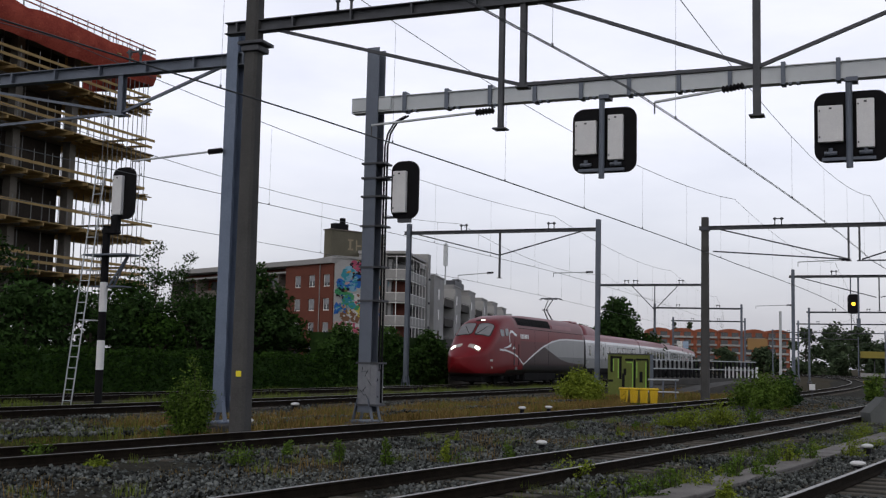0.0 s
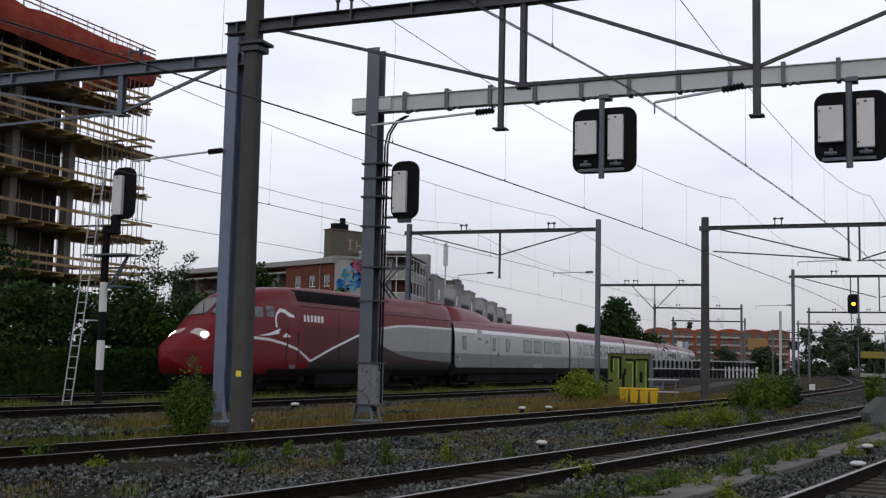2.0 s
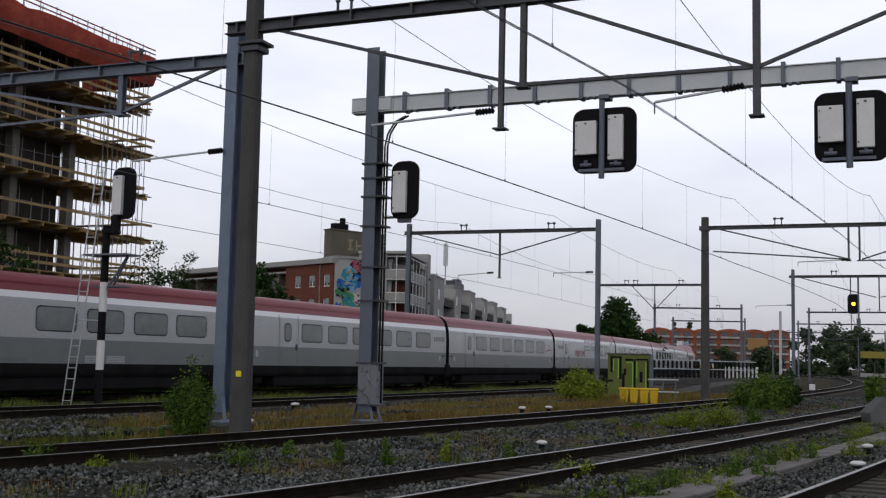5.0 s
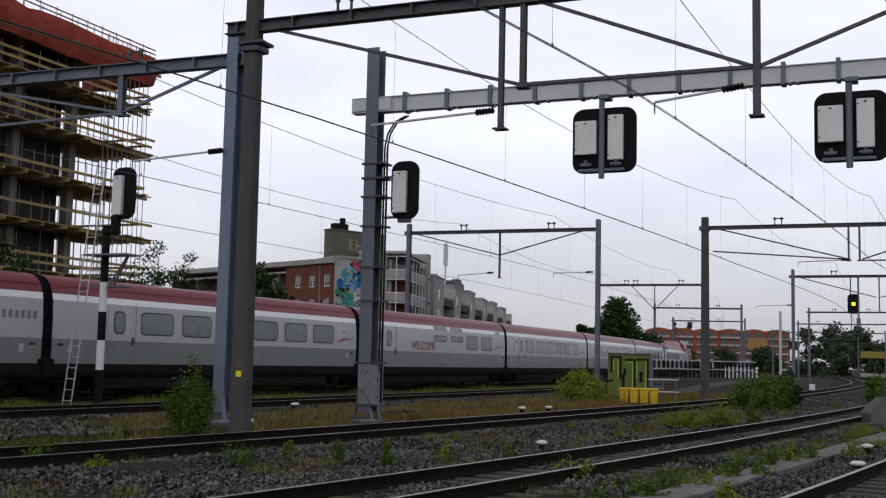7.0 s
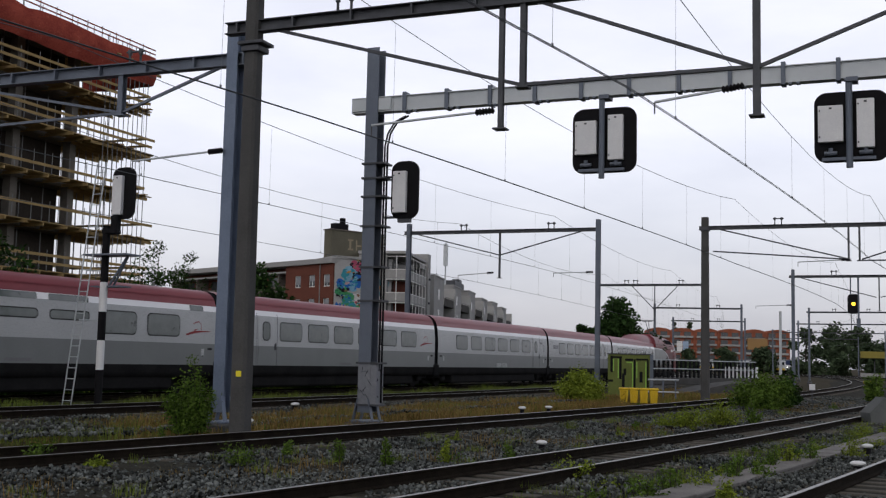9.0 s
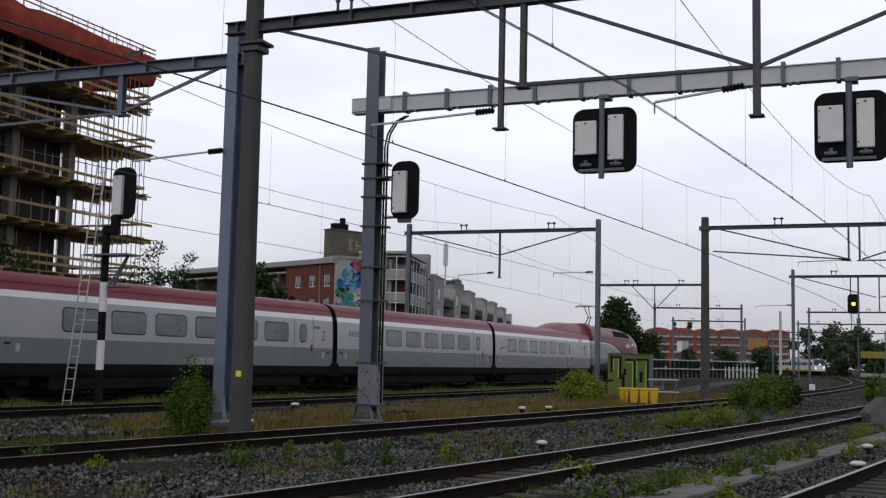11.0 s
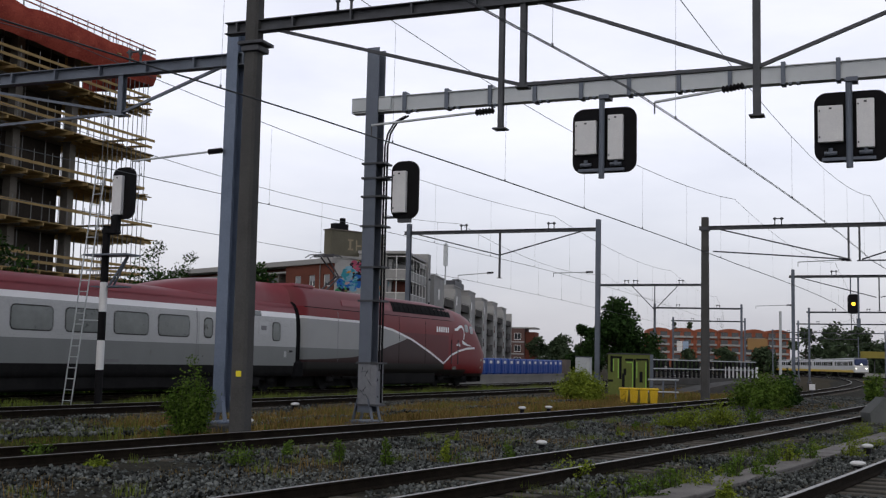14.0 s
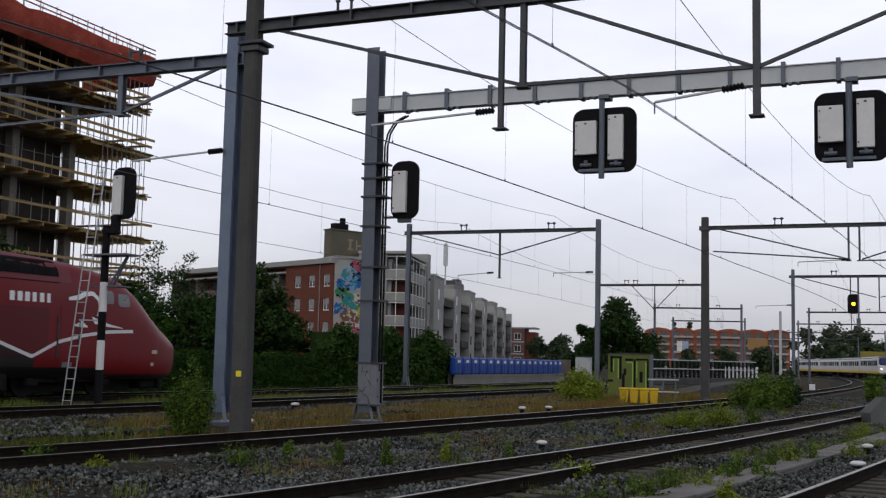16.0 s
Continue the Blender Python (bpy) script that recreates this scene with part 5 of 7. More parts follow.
def mural_building():
    """A flat block: red brick face, recessed dark galleries at its far end, a rooftop house."""
    A, B = Vector((-37.6, 154.4)), Vector((-12.6, 128.0))
    d = (B - A).normalized()
    t = thing("apartment_building", "red-brick flats with pale roof edge and dark recessed galleries", "apartment building", (A.x, A.y, 0), math.degrees(math.atan2(d.y, d.x)))
    L, H, cutx = (B - A).length, 12.45, 9.3
    # the brick front is built round its window openings
    cols, rows = [L - 1.25, L - 4.05, L - 6.85], [1.45 + r * 2.78 for r in range(4)]
    edges = [L - cutx] + [v for c in reversed(cols) for v in (c - 0.62, c + 0.62)] + [L]
    bm = bmesh.new()
    for i in range(0, len(edges) - 1, 2):
        box(bm, (edges[i], 0, -0.3), (edges[i + 1], 0.35, H))
    for i in range(1, len(edges) - 1, 2):
        lows = [-0.3] + [z + 1.42 for z in rows]
        highs = rows + [H]
        for z0, z1 in zip(lows, highs):
            box(bm, (edges[i], 0.002, z0), (edges[i + 1], 0.35, z1))
    part("front_wall", bm, BRICK_RED, t)
    bm = bmesh.new()
    box(bm, (L - cutx, 0.6, -0.3), (L, 12, H))
    box(bm, (0, 1.9, -0.3), (L - cutx - 0.01, 12, H))
    part("wall", bm, BRICK_RED, t)
    for z in rows:
        for c in cols:
            w = window(t, c - 0.60, c + 0.60, z + 0.02, z + 1.40, 0.16, 1)
            bm = bmesh.new()
            box(bm, (c - 0.5, 0.12, z + RNG_B.uniform(0.15, 0.95)), (c + 0.5, 0.14, z + 1.34))
            part("blind", bm, BLIND, w)
    # galleries: slabs, solid balustrades and dark glazing between brick piers
    for r in range(5):
        z = 0.75 + r * 2.78
        bm = bmesh.new()
        box(bm, (0, 0.0, z - 0.22), (L - cutx - 0.01, 1.9, z))
        part("gallery_slab", bm, PANEL_GREY, t)
        if r == 4:
            continue
        bm = bmesh.new()
        box(bm, (0, 0.0, z), (L - cutx - 0.01, 0.10, z + 0.95))
        part("balustrade", bm, BROWN_BOX if r == 3 else PALE_WALL, t)
        for k in range(8):
            x = 0.6 + k * 3.4
            bm = bmesh.new()
            box(bm, (x, 1.84, z + 0.1), (x + 2.4, 1.895, z + 2.3))
            part("pane", bm, SHADE_GLASS, t)
        for k in range(5):
            bm = bmesh.new()
            box(bm, (k * 6.3, 0.12, z), (k * 6.3 + 0.25, 1.88, z + 2.54))
            part("party_wall", bm, BROWN_BOX, t)
    bm = bmesh.new()
    box(bm, (-0.3, -0.35, H), (L + 0.2, 12.3, H + 0.62), bevel=0.03)
    part("roof", bm, PANEL_GREY, t)
    bm = bmesh.new()
    rod(bm, (L - 2.4, -0.08, 0), (L - 2.4, -0.08, H), 0.06, 6)
    part("drainpipe", bm, PANEL_GREY, t)
    bm = bmesh.new()
    box(bm, (L - 3.1, 0.9, H + 0.62), (L - 1.7, 9.0, H + 4.1), bevel=0.03)
    pent = part("rooftop_house", bm, surface("olive_rooftop_render", (0.10, 0.095, 0.07), (0.145, 0.135, 0.10), 0.9, 0, 0.4, 6, 0.1), t)
    bm = bmesh.new()
    box(bm, (L - 3.2, 0.8, H + 4.1), (L - 1.6, 9.1, H + 4.25), bevel=0.02)
    part("rooftop_cap", bm, BROWN_BOX, pent)
    bm = bmesh.new()
    box(bm, (L - 2.9, 1.6, H + 4.25), (L - 1.9, 3.6, H + 5.0), bevel=0.06)
    box(bm, (L - 2.6, 2.7, H + 5.0), (L - 2.1, 3.3, H + 5.7), bevel=0.06)
    part("flue", bm, BLACK, pent)
    for k, (a, b, lo, hi) in enumerate(((3.4, 4.2, 1.9, 2.1), (3.4, 4.2, 3.0, 3.2), (3.6, 3.9, 2.1, 3.0), (4.6, 4.8, 1.9, 3.2), (4.8, 5.4, 2.4, 2.6), (5.5, 5.7, 1.9, 3.2), (6.0, 6.2, 1.9, 3.2), (6.2, 6.8, 1.9, 2.1))):
        bm = bmesh.new()
        box(bm, (L - 1.698, a, H + lo), (L - 1.685, b, H + hi))
        part("graffiti_bar", bm, surface("faded_ochre_spray", (0.24, 0.20, 0.14), (0.30, 0.25, 0.17), 0.9, 0, 1, 8, 0), pent)
    return t


MURAL_COLOURS = {"blue": (0.03, 0.14, 0.46), "navy": (0.02, 0.05, 0.18), "green": (0.07, 0.32, 0.14), "yellow": (0.62, 0.52, 0.08), "rose": (0.48, 0.10, 0.17), "white": (0.62, 0.62, 0.60),
                 "blush": (0.50, 0.36, 0.34), "teal": (0.05, 0.30, 0.38), "black": (0.02, 0.02, 0.025), "brown": (0.22, 0.12, 0.07), "sky": (0.22, 0.44, 0.58), "orange": (0.60, 0.30, 0.08)}
# broad fields of the painting from top to bottom: place across, height, reach, main colour, second colour
MURAL_FIELDS = [(3.3, 13.0, 0.6, "black", "yellow"), (2.7, 12.1, 0.9, "rose", "black"), (1.9, 11.2, 1.0, "sky", "teal"), (2.7, 10.2, 1.1, "blue", "sky"), (1.0, 9.9, 0.8, "blue", "teal"),
                (0.9, 9.0, 0.9, "green", "black"), (1.9, 8.2, 1.0, "teal", "green"), (3.2, 8.4, 0.9, "white", "brown"), (0.8, 7.2, 0.8, "blue", "teal"), (3.4, 7.0, 0.9, "yellow", "navy"),
                (2.0, 6.4, 1.0, "brown", "white"), (0.9, 5.2, 0.8, "blush", "rose"), (2.4, 4.8, 1.1, "white", "rose"), (3.6, 4.0, 0.8, "orange", "blush"), (0.8, 3.2, 1.0, "blue", "navy"),
                (2.4, 2.6, 1.1, "white", "sky"), (1.3, 1.6, 0.8, "green", "yellow"), (5.2, 9.5, 1.6, "teal", "white"), (5.2, 6.0, 1.6, "blush", "blue"), (5.2, 3.0, 1.5, "white", "green")]


def mural_wing():
    """The pale gable that carries the mural."""
    P, Q = Vector((-12.4, 128.0)), Vector((-6.0, 131.5))
    d = (Q - P).normalized()
    t = thing("gable_wing", "pale concrete gable painted with a colourful abstract mural", "apartment building", (P.x, P.y, 0), math.degrees(math.atan2(d.y, d.x)))
    L, H = (Q - P).length, 13.0
    bm = bmesh.new()
    box(bm, (0, 0, -0.3), (L, 9, H), bevel=0.02)
    part("wall", bm, PALE_WALL, t)
    bm = bmesh.new()
    box(bm, (-0.05, -0.1, H), (L + 0.1, 9.1, H + 0.35), bevel=0.02)
    part("roof_edge", bm, PANEL_GREY, t)
    rnd = random.Random(11)
    count = 0
    for layer, (amount, shrink) in enumerate(((7, 1.0), (10, 0.55), (9, 0.30))):
        for fx, fz, reach, main, second in MURAL_FIELDS:
            for k in range(amount):
                a, q = rnd.uniform(0, 2 * math.pi), math.sqrt(rnd.random()) * reach * 0.8
                x, z = fx + q * math.cos(a), fz + q * math.sin(a)
                key = main if rnd.random() < (0.85, 0.5, 0.3)[layer] else second if rnd.random() < 0.75 else rnd.choice(list(MURAL_COLOURS))
                c = MURAL_COLOURS[key]
                mat = surface("mural_paint_" + key, tuple(v * 0.7 for v in c), c, 0.85, 0, 1.5, 12, 0.05)
                rx = reach * shrink * rnd.uniform(0.40, 0.85)
                rz = rx * rnd.uniform(0.22, 0.9)
                turn = rnd.uniform(-0.9, 0.9)
                bm = bmesh.new()
                pts = []
                for j in range(8):
                    b = j * math.pi / 4
                    w = rnd.uniform(0.55, 1.2)
                    ex, ez = rx * w * math.cos(b), rz * w * math.sin(b)
                    px, pz = x + ex * math.cos(turn) - ez * math.sin(turn), z + ex * math.sin(turn) + ez * math.cos(turn)
                    pts.append(bm.verts.new((min(max(px, 0.03), L - 0.05), -0.012 - count * 0.0003, min(max(pz, 0.1), H - 0.05))))
                if bm.faces.new(pts).calc_area() > 0.01:
                    bmesh.ops.recalc_face_normals(bm, faces=bm.faces)
                    part("mural_patch", bm, mat, t)
                    count += 1
                else:
                    bm.free()
    return t


def gallery_wing():
    """Stepped concrete flats that run back beside the line, with glazed galleries."""
    P, Q = Vector((-6.0, 130.5)), Vector((13.2, 245.0))
    d = (Q - P).normalized()
    t = thing("apartment_building", "grey concrete flats in stepped blocks with dark balconies", "apartment building", (P.x, P.y, 0), math.degrees(math.atan2(d.y, d.x)))
    # local x runs back along the line, local -y faces the tracks
    H = 12.6
    bm = bmesh.new()
    box(bm, (0, 0.6, -0.3), (13, 4, 13.9), bevel=0.03)
    gal = part("gallery_block", bm, PANEL_GREY, t)
    bm = bmesh.new()
    box(bm, (-0.3, -1.9, 13.9), (13, 4, 14.25), bevel=0.02)
    part("gallery_roof", bm, PALE_WALL, gal)
    for r in range(5):
        z = 0.3 + r * 2.72
        bm = bmesh.new()
        box(bm, (0.0, -1.8, z - 0.18), (12.6, 0.6, z))
        part("gallery_slab", bm, PANEL_GREY, gal)
        bm = bmesh.new()
        box(bm, (0.0, -1.80, z), (12.6, -1.74, z + 0.85))
        box(bm, (-0.06, -1.78, z), (0.0, 0.6, z + 0.85))
        part("gallery_panel", bm, PANEL_GREY, gal)
        bm = bmesh.new()
        for k in range(7):
            box(bm, (k * 2.1 - 0.05, -1.84, z), (k * 2.1 + 0.04, -1.75, z + 2.54))
        for q in (0.85, 2.40):
            box(bm, (0.0, -1.84, z + q), (12.6, -1.80, z + q + 0.08))
            box(bm, (-0.1, -1.78, z + q), (-0.04, 0.6, z + q + 0.08))
        box(bm, (-0.1, -0.65, z), (0.0, -0.57, z + 2.54))
        box(bm, (-0.1, -1.84, z), (0.02, -1.72, z + 2.54))
        part("gallery_frame", bm, FRAME, gal)
        for k in range(6):
            bm = bmesh.new()
            box(bm, (0.1 + k * 2.1, 0.5, z + 0.05), (1.9 + k * 2.1, 0.58, z + 2.4))
            part("pane", bm, SHADE_GLASS if (k + r) % 3 else BLIND, gal)
    bm = bmesh.new()
    box(bm, (13.2, -0.2, -0.3), (17.5, 3, 13.4), bevel=0.03)
    part("stair_glazing", bm, SHADE_GLASS, t)
    bm = bmesh.new()
    box(bm, (17.6, -1.2, -0.3), (19.4, 3, 15.6), bevel=0.03)
    box(bm, (12.8, -0.9, 13.4), (17.6, 3, 14.0), bevel=0.02)
    part("stair_tower", bm, PANEL_GREY, t)
    for k in range(4):
        bm = bmesh.new()
        box(bm, (17.9, -1.45, 2.5 + k * 3.2), (18.4, -1.22, 2.8 + k * 3.2), bevel=0.05)
        part("tower_lamp", bm, DARK_STEEL, t)
    bm = bmesh.new()
    box(bm, (19.4, 2.5, -0.3), (118, 12, H - 0.8))
    part("wall", bm, PANEL_GREY, t)
    cladding = surface("dark_balcony_cladding", (0.03, 0.028, 0.026), (0.055, 0.05, 0.046), 0.8, 0, 0.5, 6, 0)
    for k in range(6):
        x = 21 + k * 16.5
        top = H + 0.35 - (0.25 if k % 2 else 0)
        bm = bmesh.new()
        box(bm, (x, -1.5, -0.3), (x + 8.0, 3.0, top), bevel=0.03)
        part("stepped_block", bm, PANEL_GREY, t)
        bm = bmesh.new()
        box(bm, (x - 0.1, -1.6, top), (x + 8.1, 3.1, top + 0.22), bevel=0.02)
        part("block_coping", bm, PANEL_GREY, t)
        bm = bmesh.new()
        box(bm, (x + 15.9, -1.9, -0.3), (x + 16.3, 2.5, H - 0.4), bevel=0.03)
        part("fin_wall", bm, PALE_WALL, t)
        for r in range(4):
            z = 0.9 + r * 2.85
            bm = bmesh.new()
            box(bm, (x + 8.02, -1.7, z), (x + 15.88, -1.6, z + 0.95))
            box(bm, (x + 8.02, -1.7, z - 0.16), (x + 15.88, 2.5, z))
            b = part("balcony", bm, cladding, t)
            bm = bmesh.new()
            rod(bm, (x + 8.02, -1.72, z + 1.1), (x + 15.88, -1.72, z + 1.1), 0.04, 5)
            part("handrail", bm, DARK_STEEL, b)
            for q in range(3):
                bm = bmesh.new()
                box(bm, (x + 8.2 + q * 2.5, 2.42, z + 0.1), (x + 10.5 + q * 2.5, 2.49, z + 2.4))
                part("pane", bm, SHADE_GLASS, t)
            bm = bmesh.new()
            box(bm, (x + 3.0, -1.53, z + 0.5), (x + 4.2, -1.505, z + 1.9))
            part("pane", bm, SHADE_GLASS, t)
            if (k + r) % 3 == 0:
                bm = bmesh.new()
                bmesh.ops.create_uvsphere(bm, u_segments=16, v_segments=5, radius=1.0, matrix=Matrix.Translation((x + 14.4, -2.0, z + 1.5)) @ Matrix.Rotation(1.1, 4, "X") @ Matrix.Diagonal((0.5, 0.5, 0.12, 1)))
                part("satellite_dish", bm, PALE_WALL, b, smooth=True)
    bm = bmesh.new()
    rod(bm, (45, 1.0, H), (45, 1.0, H + 7.5), 0.12, 8)
    for q in (-0.3, 0.0, 0.3):
        box(bm, (44.8 + q, 0.7, H + 3.8), (45.0 + q, 1.3, H + 7.2))
    part("aerial", bm, STEEL_LIGHT, t)
    bm = bmesh.new()
    box(bm, (50, 0.2, H + 0.2), (60, 2.5, H + 1.9), bevel=0.05)
    box(bm, (57, 0.6, H + 1.9), (60, 1.8, H + 2.6), bevel=0.05)
    part("rooftop_house", bm, DARK_STEEL, t)
    return t


RNG_B = random.Random(17)
mural_building()
mural_wing()
gallery_wing()


def brick_house():
    t = thing("brick_house", "small dark brick house with pale window bands", "house", (14.0, 262.0, 0), -12)
    bm = bmesh.new()
    box(bm, (0, 0, -0.3), (5.6, 8, 9.4), bevel=0.03)
    part("wall", bm, surface("dark_brick", (0.10, 0.06, 0.055), (0.15, 0.09, 0.08), 0.9, 0, 0.4, 8, 0.2), t)
    bm = bmesh.new()
    box(bm, (5.6, 1, -0.3), (8.0, 8, 8.6), bevel=0.03)
    part("annex_wall", bm, BRICK_RED, t)
    bm = bmesh.new()
    box(bm, (-0.2, -0.2, 9.4), (8.2, 8.2, 9.7))
    box(bm, (0.6, 2, 9.7), (1.6, 3, 12.2))
    part("roof", bm, PALE_WALL, t)
    for z in (1.2, 4.0, 6.8):
        for x in (0.6, 3.2):
            window(t, x, x + 1.6, z, z + 1.5, -0.02)
    bm = bmesh.new()
    box(bm, (0, -0.04, 6.1), (5.6, -0.003, 6.4))
    box(bm, (0, -0.04, 3.3), (5.6, -0.003, 3.6))
    part("pale_band", bm, PALE_WALL, t)


brick_house()


BLUE_BANNER = surface("pale_blue_banner", (0.26, 0.36, 0.50), (0.38, 0.47, 0.58), 0.8, 0, 0.4, 2, 0)


def orange_flats():
    """Long orange flats far off, with arched roof edges, galleries and an ochre panel."""
    t = thing("apartment_building", "distant orange brick flats with white balconies and arched roof edge", "apartment building", (104.0, 563.0, -0.3), -3)
    L, H = 71.0, 20.6
    bm = bmesh.new()
    box(bm, (0, 0, 0), (L, 12, H - 1.2), bevel=0.03)
    part("wall", bm, ORANGE, t)
    for k in range(6):
        x0 = k * L / 6
        w = L / 6
        bm = bmesh.new()
        n = 12
        lo = [bm.verts.new((x0 + 0.1 + (w - 0.2) * i / n, -0.25, H - 1.6)) for i in range(n + 1)]
        hi = [bm.verts.new((x0 + 0.1 + (w - 0.2) * i / n, -0.25, H - 1.3 + 1.5 * math.sin(math.pi * i / n) ** 0.6)) for i in range(n + 1)]
        for i in range(n):
            bm.faces.new((lo[i], lo[i + 1], hi[i + 1], hi[i]))
        g = bmesh.ops.extrude_face_region(bm, geom=list(bm.faces))
        bmesh.ops.translate(bm, verts=[v for v in g["geom"] if isinstance(v, bmesh.types.BMVert)], vec=(0, 12.3, 0))
        bmesh.ops.recalc_face_normals(bm, faces=bm.faces)
        part("roof", bm, ORANGE, t)
        bm = bmesh.new()
        box(bm, (x0 - 0.35, -0.5, 0), (x0 + 0.35, -0.003, H - 1.2))
        part("pier", bm, OCHRE if k == 4 else ORANGE, t)
        for r in range(5):
            z = 0.6 + r * 3.85
            bm = bmesh.new()
            box(bm, (x0 + 0.8, -1.2, z - 0.15), (x0 + w - 0.8, -0.01, z))
            box(bm, (x0 + 0.8, -1.25, z), (x0 + w - 0.8, -1.2, z + 0.85))
            part("balcony", bm, PANEL_GREY if r % 2 else PALE_WALL, t)
            for j in range(2):
                bm = bmesh.new()
                xx = x0 + 1.3 + j * (w / 2 - 0.6)
                box(bm, (xx, -0.06, z + 0.4), (xx + 3.4, -0.004, z + 2.9))
                part("window", bm, PANE, t)
    bm = bmesh.new()
    box(bm, (L * 0.70, -1.3, 10.6), (L * 0.84, -0.3, 16.2), bevel=0.03)
    part("ochre_panel", bm, OCHRE, t)
    for k, tone in enumerate((FRAME, BLUE_BANNER, FRAME, BLUE_BANNER)):
        bm = bmesh.new()
        box(bm, (14.6 + (k % 2) * 3.0, -1.42, 9.0 + (k // 2) * 2.6), (17.4 + (k % 2) * 3.0, -1.36, 11.5 + (k // 2) * 2.6))
        part("banner", bm, tone, t)


orange_flats()


# ---- greenery ----
RNG = np.random.default_rng(7)


def array_mesh(name, verts, faces, mat, parent=None, smooth=False):
    """A mesh from arrays of corners and of faces with equal corner counts."""
    me = bpy.data.meshes.new(name)
    n, k = faces.shape
    me.vertices.add(len(verts))
    me.vertices.foreach_set("co", np.ascontiguousarray(verts, dtype=np.float32).ravel())
    me.loops.add(n * k)
    me.loops.foreach_set("vertex_index", np.ascontiguousarray(faces, dtype=np.int32).ravel())
    me.polygons.add(n)
    me.polygons.foreach_set("loop_start", np.arange(0, n * k, k, dtype=np.int32))
    me.polygons.foreach_set("loop_total", np.full(n, k, dtype=np.int32))
    me.update(calc_edges=True)
    me.materials.append(mat)
    ob = new(name, me)
    if parent:
        ob.parent = parent
    return ob


def leaf_cards(centres, size, flat=0.35):
    """Small pointed leaves, turned every way, at the given places."""
    n = len(centres)
    a = RNG.normal(size=(n, 3))
    a[:, 2] *= flat + 0.3
    a /= np.linalg.norm(a, axis=1)[:, None]
    b = np.cross(a, RNG.normal(size=(n, 3)))
    b /= np.linalg.norm(b, axis=1)[:, None]
    s = (size * RNG.uniform(0.6, 1.35, n))[:, None]
    v = np.stack([centres - a * s, centres + b * s * 0.5, centres + a * s, centres - b * s * 0.5], 1).reshape(-1, 3)
    f = np.arange(4 * n).reshape(n, 4)
    return v, f


LEAF = surface("dark_green_leaves", (0.010, 0.026, 0.006), (0.034, 0.070, 0.017), 0.8, 0, 0.8, 6, 0, island=0.5, spec=0.08)
# leaves of the far trees: distance haze is put into this paler green
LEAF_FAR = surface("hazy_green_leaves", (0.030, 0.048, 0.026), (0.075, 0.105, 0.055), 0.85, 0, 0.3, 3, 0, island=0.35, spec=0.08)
LEAF_FRESH = surface("fresh_green_leaves", (0.038, 0.076, 0.011), (0.115, 0.180, 0.030), 0.8, 0, 1.5, 8, 0, island=0.45, spec=0.08)
LEAF_HEDGE = surface("hedge_leaves", (0.010, 0.028, 0.004), (0.031, 0.068, 0.010), 0.8, 0, 0.7, 6, 0, island=0.5, spec=0.08)
LEAF_YELLOW = surface("yellow_green_leaves", (0.105, 0.150, 0.016), (0.215, 0.265, 0.034), 0.8, 0, 1.5, 8, 0, island=0.35, spec=0.08)
BARK = surface("tree_bark", (0.03, 0.025, 0.02), (0.065, 0.055, 0.045), 0.95, 0, 3, 25, 0.5)
DRY_GRASS = surface("dry_brown_grass", (0.125, 0.082, 0.028), (0.25, 0.175, 0.062), 0.9, 0, 0.6, 4, 0, island=0.4, spec=0.08)
GREEN_GRASS = surface("green_grass", (0.065, 0.095, 0.015), (0.16, 0.20, 0.04), 0.9, 0, 0.6, 4, 0, island=0.4, spec=0.08)


def tree(at, height, radius, leaves, size, label, mat, trunk=0.18, base=0.3, squash=1.0, sparse=False, lobes=14):
    """A tapered trunk with limbs, and a crown of many leaves gathered in uneven lobes."""
    t = thing("tree", label, "tree", at, RNG.uniform(0, 360), "trees")
    crown_z = height * (0.5 + base / 2)
    bm = bmesh.new()
    rod(bm, (0, 0, -0.3), (0.1, 0.05, height * 0.55), trunk, 9, trunk * 0.55)
    tips = []
    for i in range(lobes):
        a = RNG.uniform(0, 2 * math.pi)
        r = radius * math.sqrt(RNG.uniform(0.05, 1.0)) * 0.72
        z = RNG.uniform(height * base, height * 0.90)
        k = 1.0 - 0.55 * max(0.0, (z - height * 0.45) / (height * 0.55)) ** 1.3
        tip = Vector((r * k * math.cos(a), r * k * math.sin(a) * squash, z))
        tips.append(tip)
        start = Vector((0.05, 0.02, min(height * 0.52, z * RNG.uniform(0.45, 0.8))))
        rod(bm, start, tip, trunk * 0.32, 6, trunk * 0.08)
    tips.append(Vector((0, 0, height * 0.93)))
    rod(bm, (0.1, 0.05, height * 0.55), (0, 0, height * 0.95), trunk * 0.5, 6, trunk * 0.08)
    part("trunk", bm, BARK, t)
    cs = []
    per = leaves // len(tips)
    for tip in tips:
        rr = radius * RNG.uniform(0.22, 0.42) * (1.25 if sparse else 1.0)
        p = RNG.normal(size=(per, 3))
        p /= np.linalg.norm(p, axis=1)[:, None]
        p *= (rr * RNG.uniform(0.25, 1.0, per) ** 0.5 * (1 + 0.25 * np.sin(7 * p[:, 0] + 5 * p[:, 2])))[:, None]
        p[:, 2] *= 0.85
        cs.append(p + np.array(tip))
    v, f = leaf_cards(np.concatenate(cs), size)
    array_mesh("crown", v, f, mat, t)
    return t


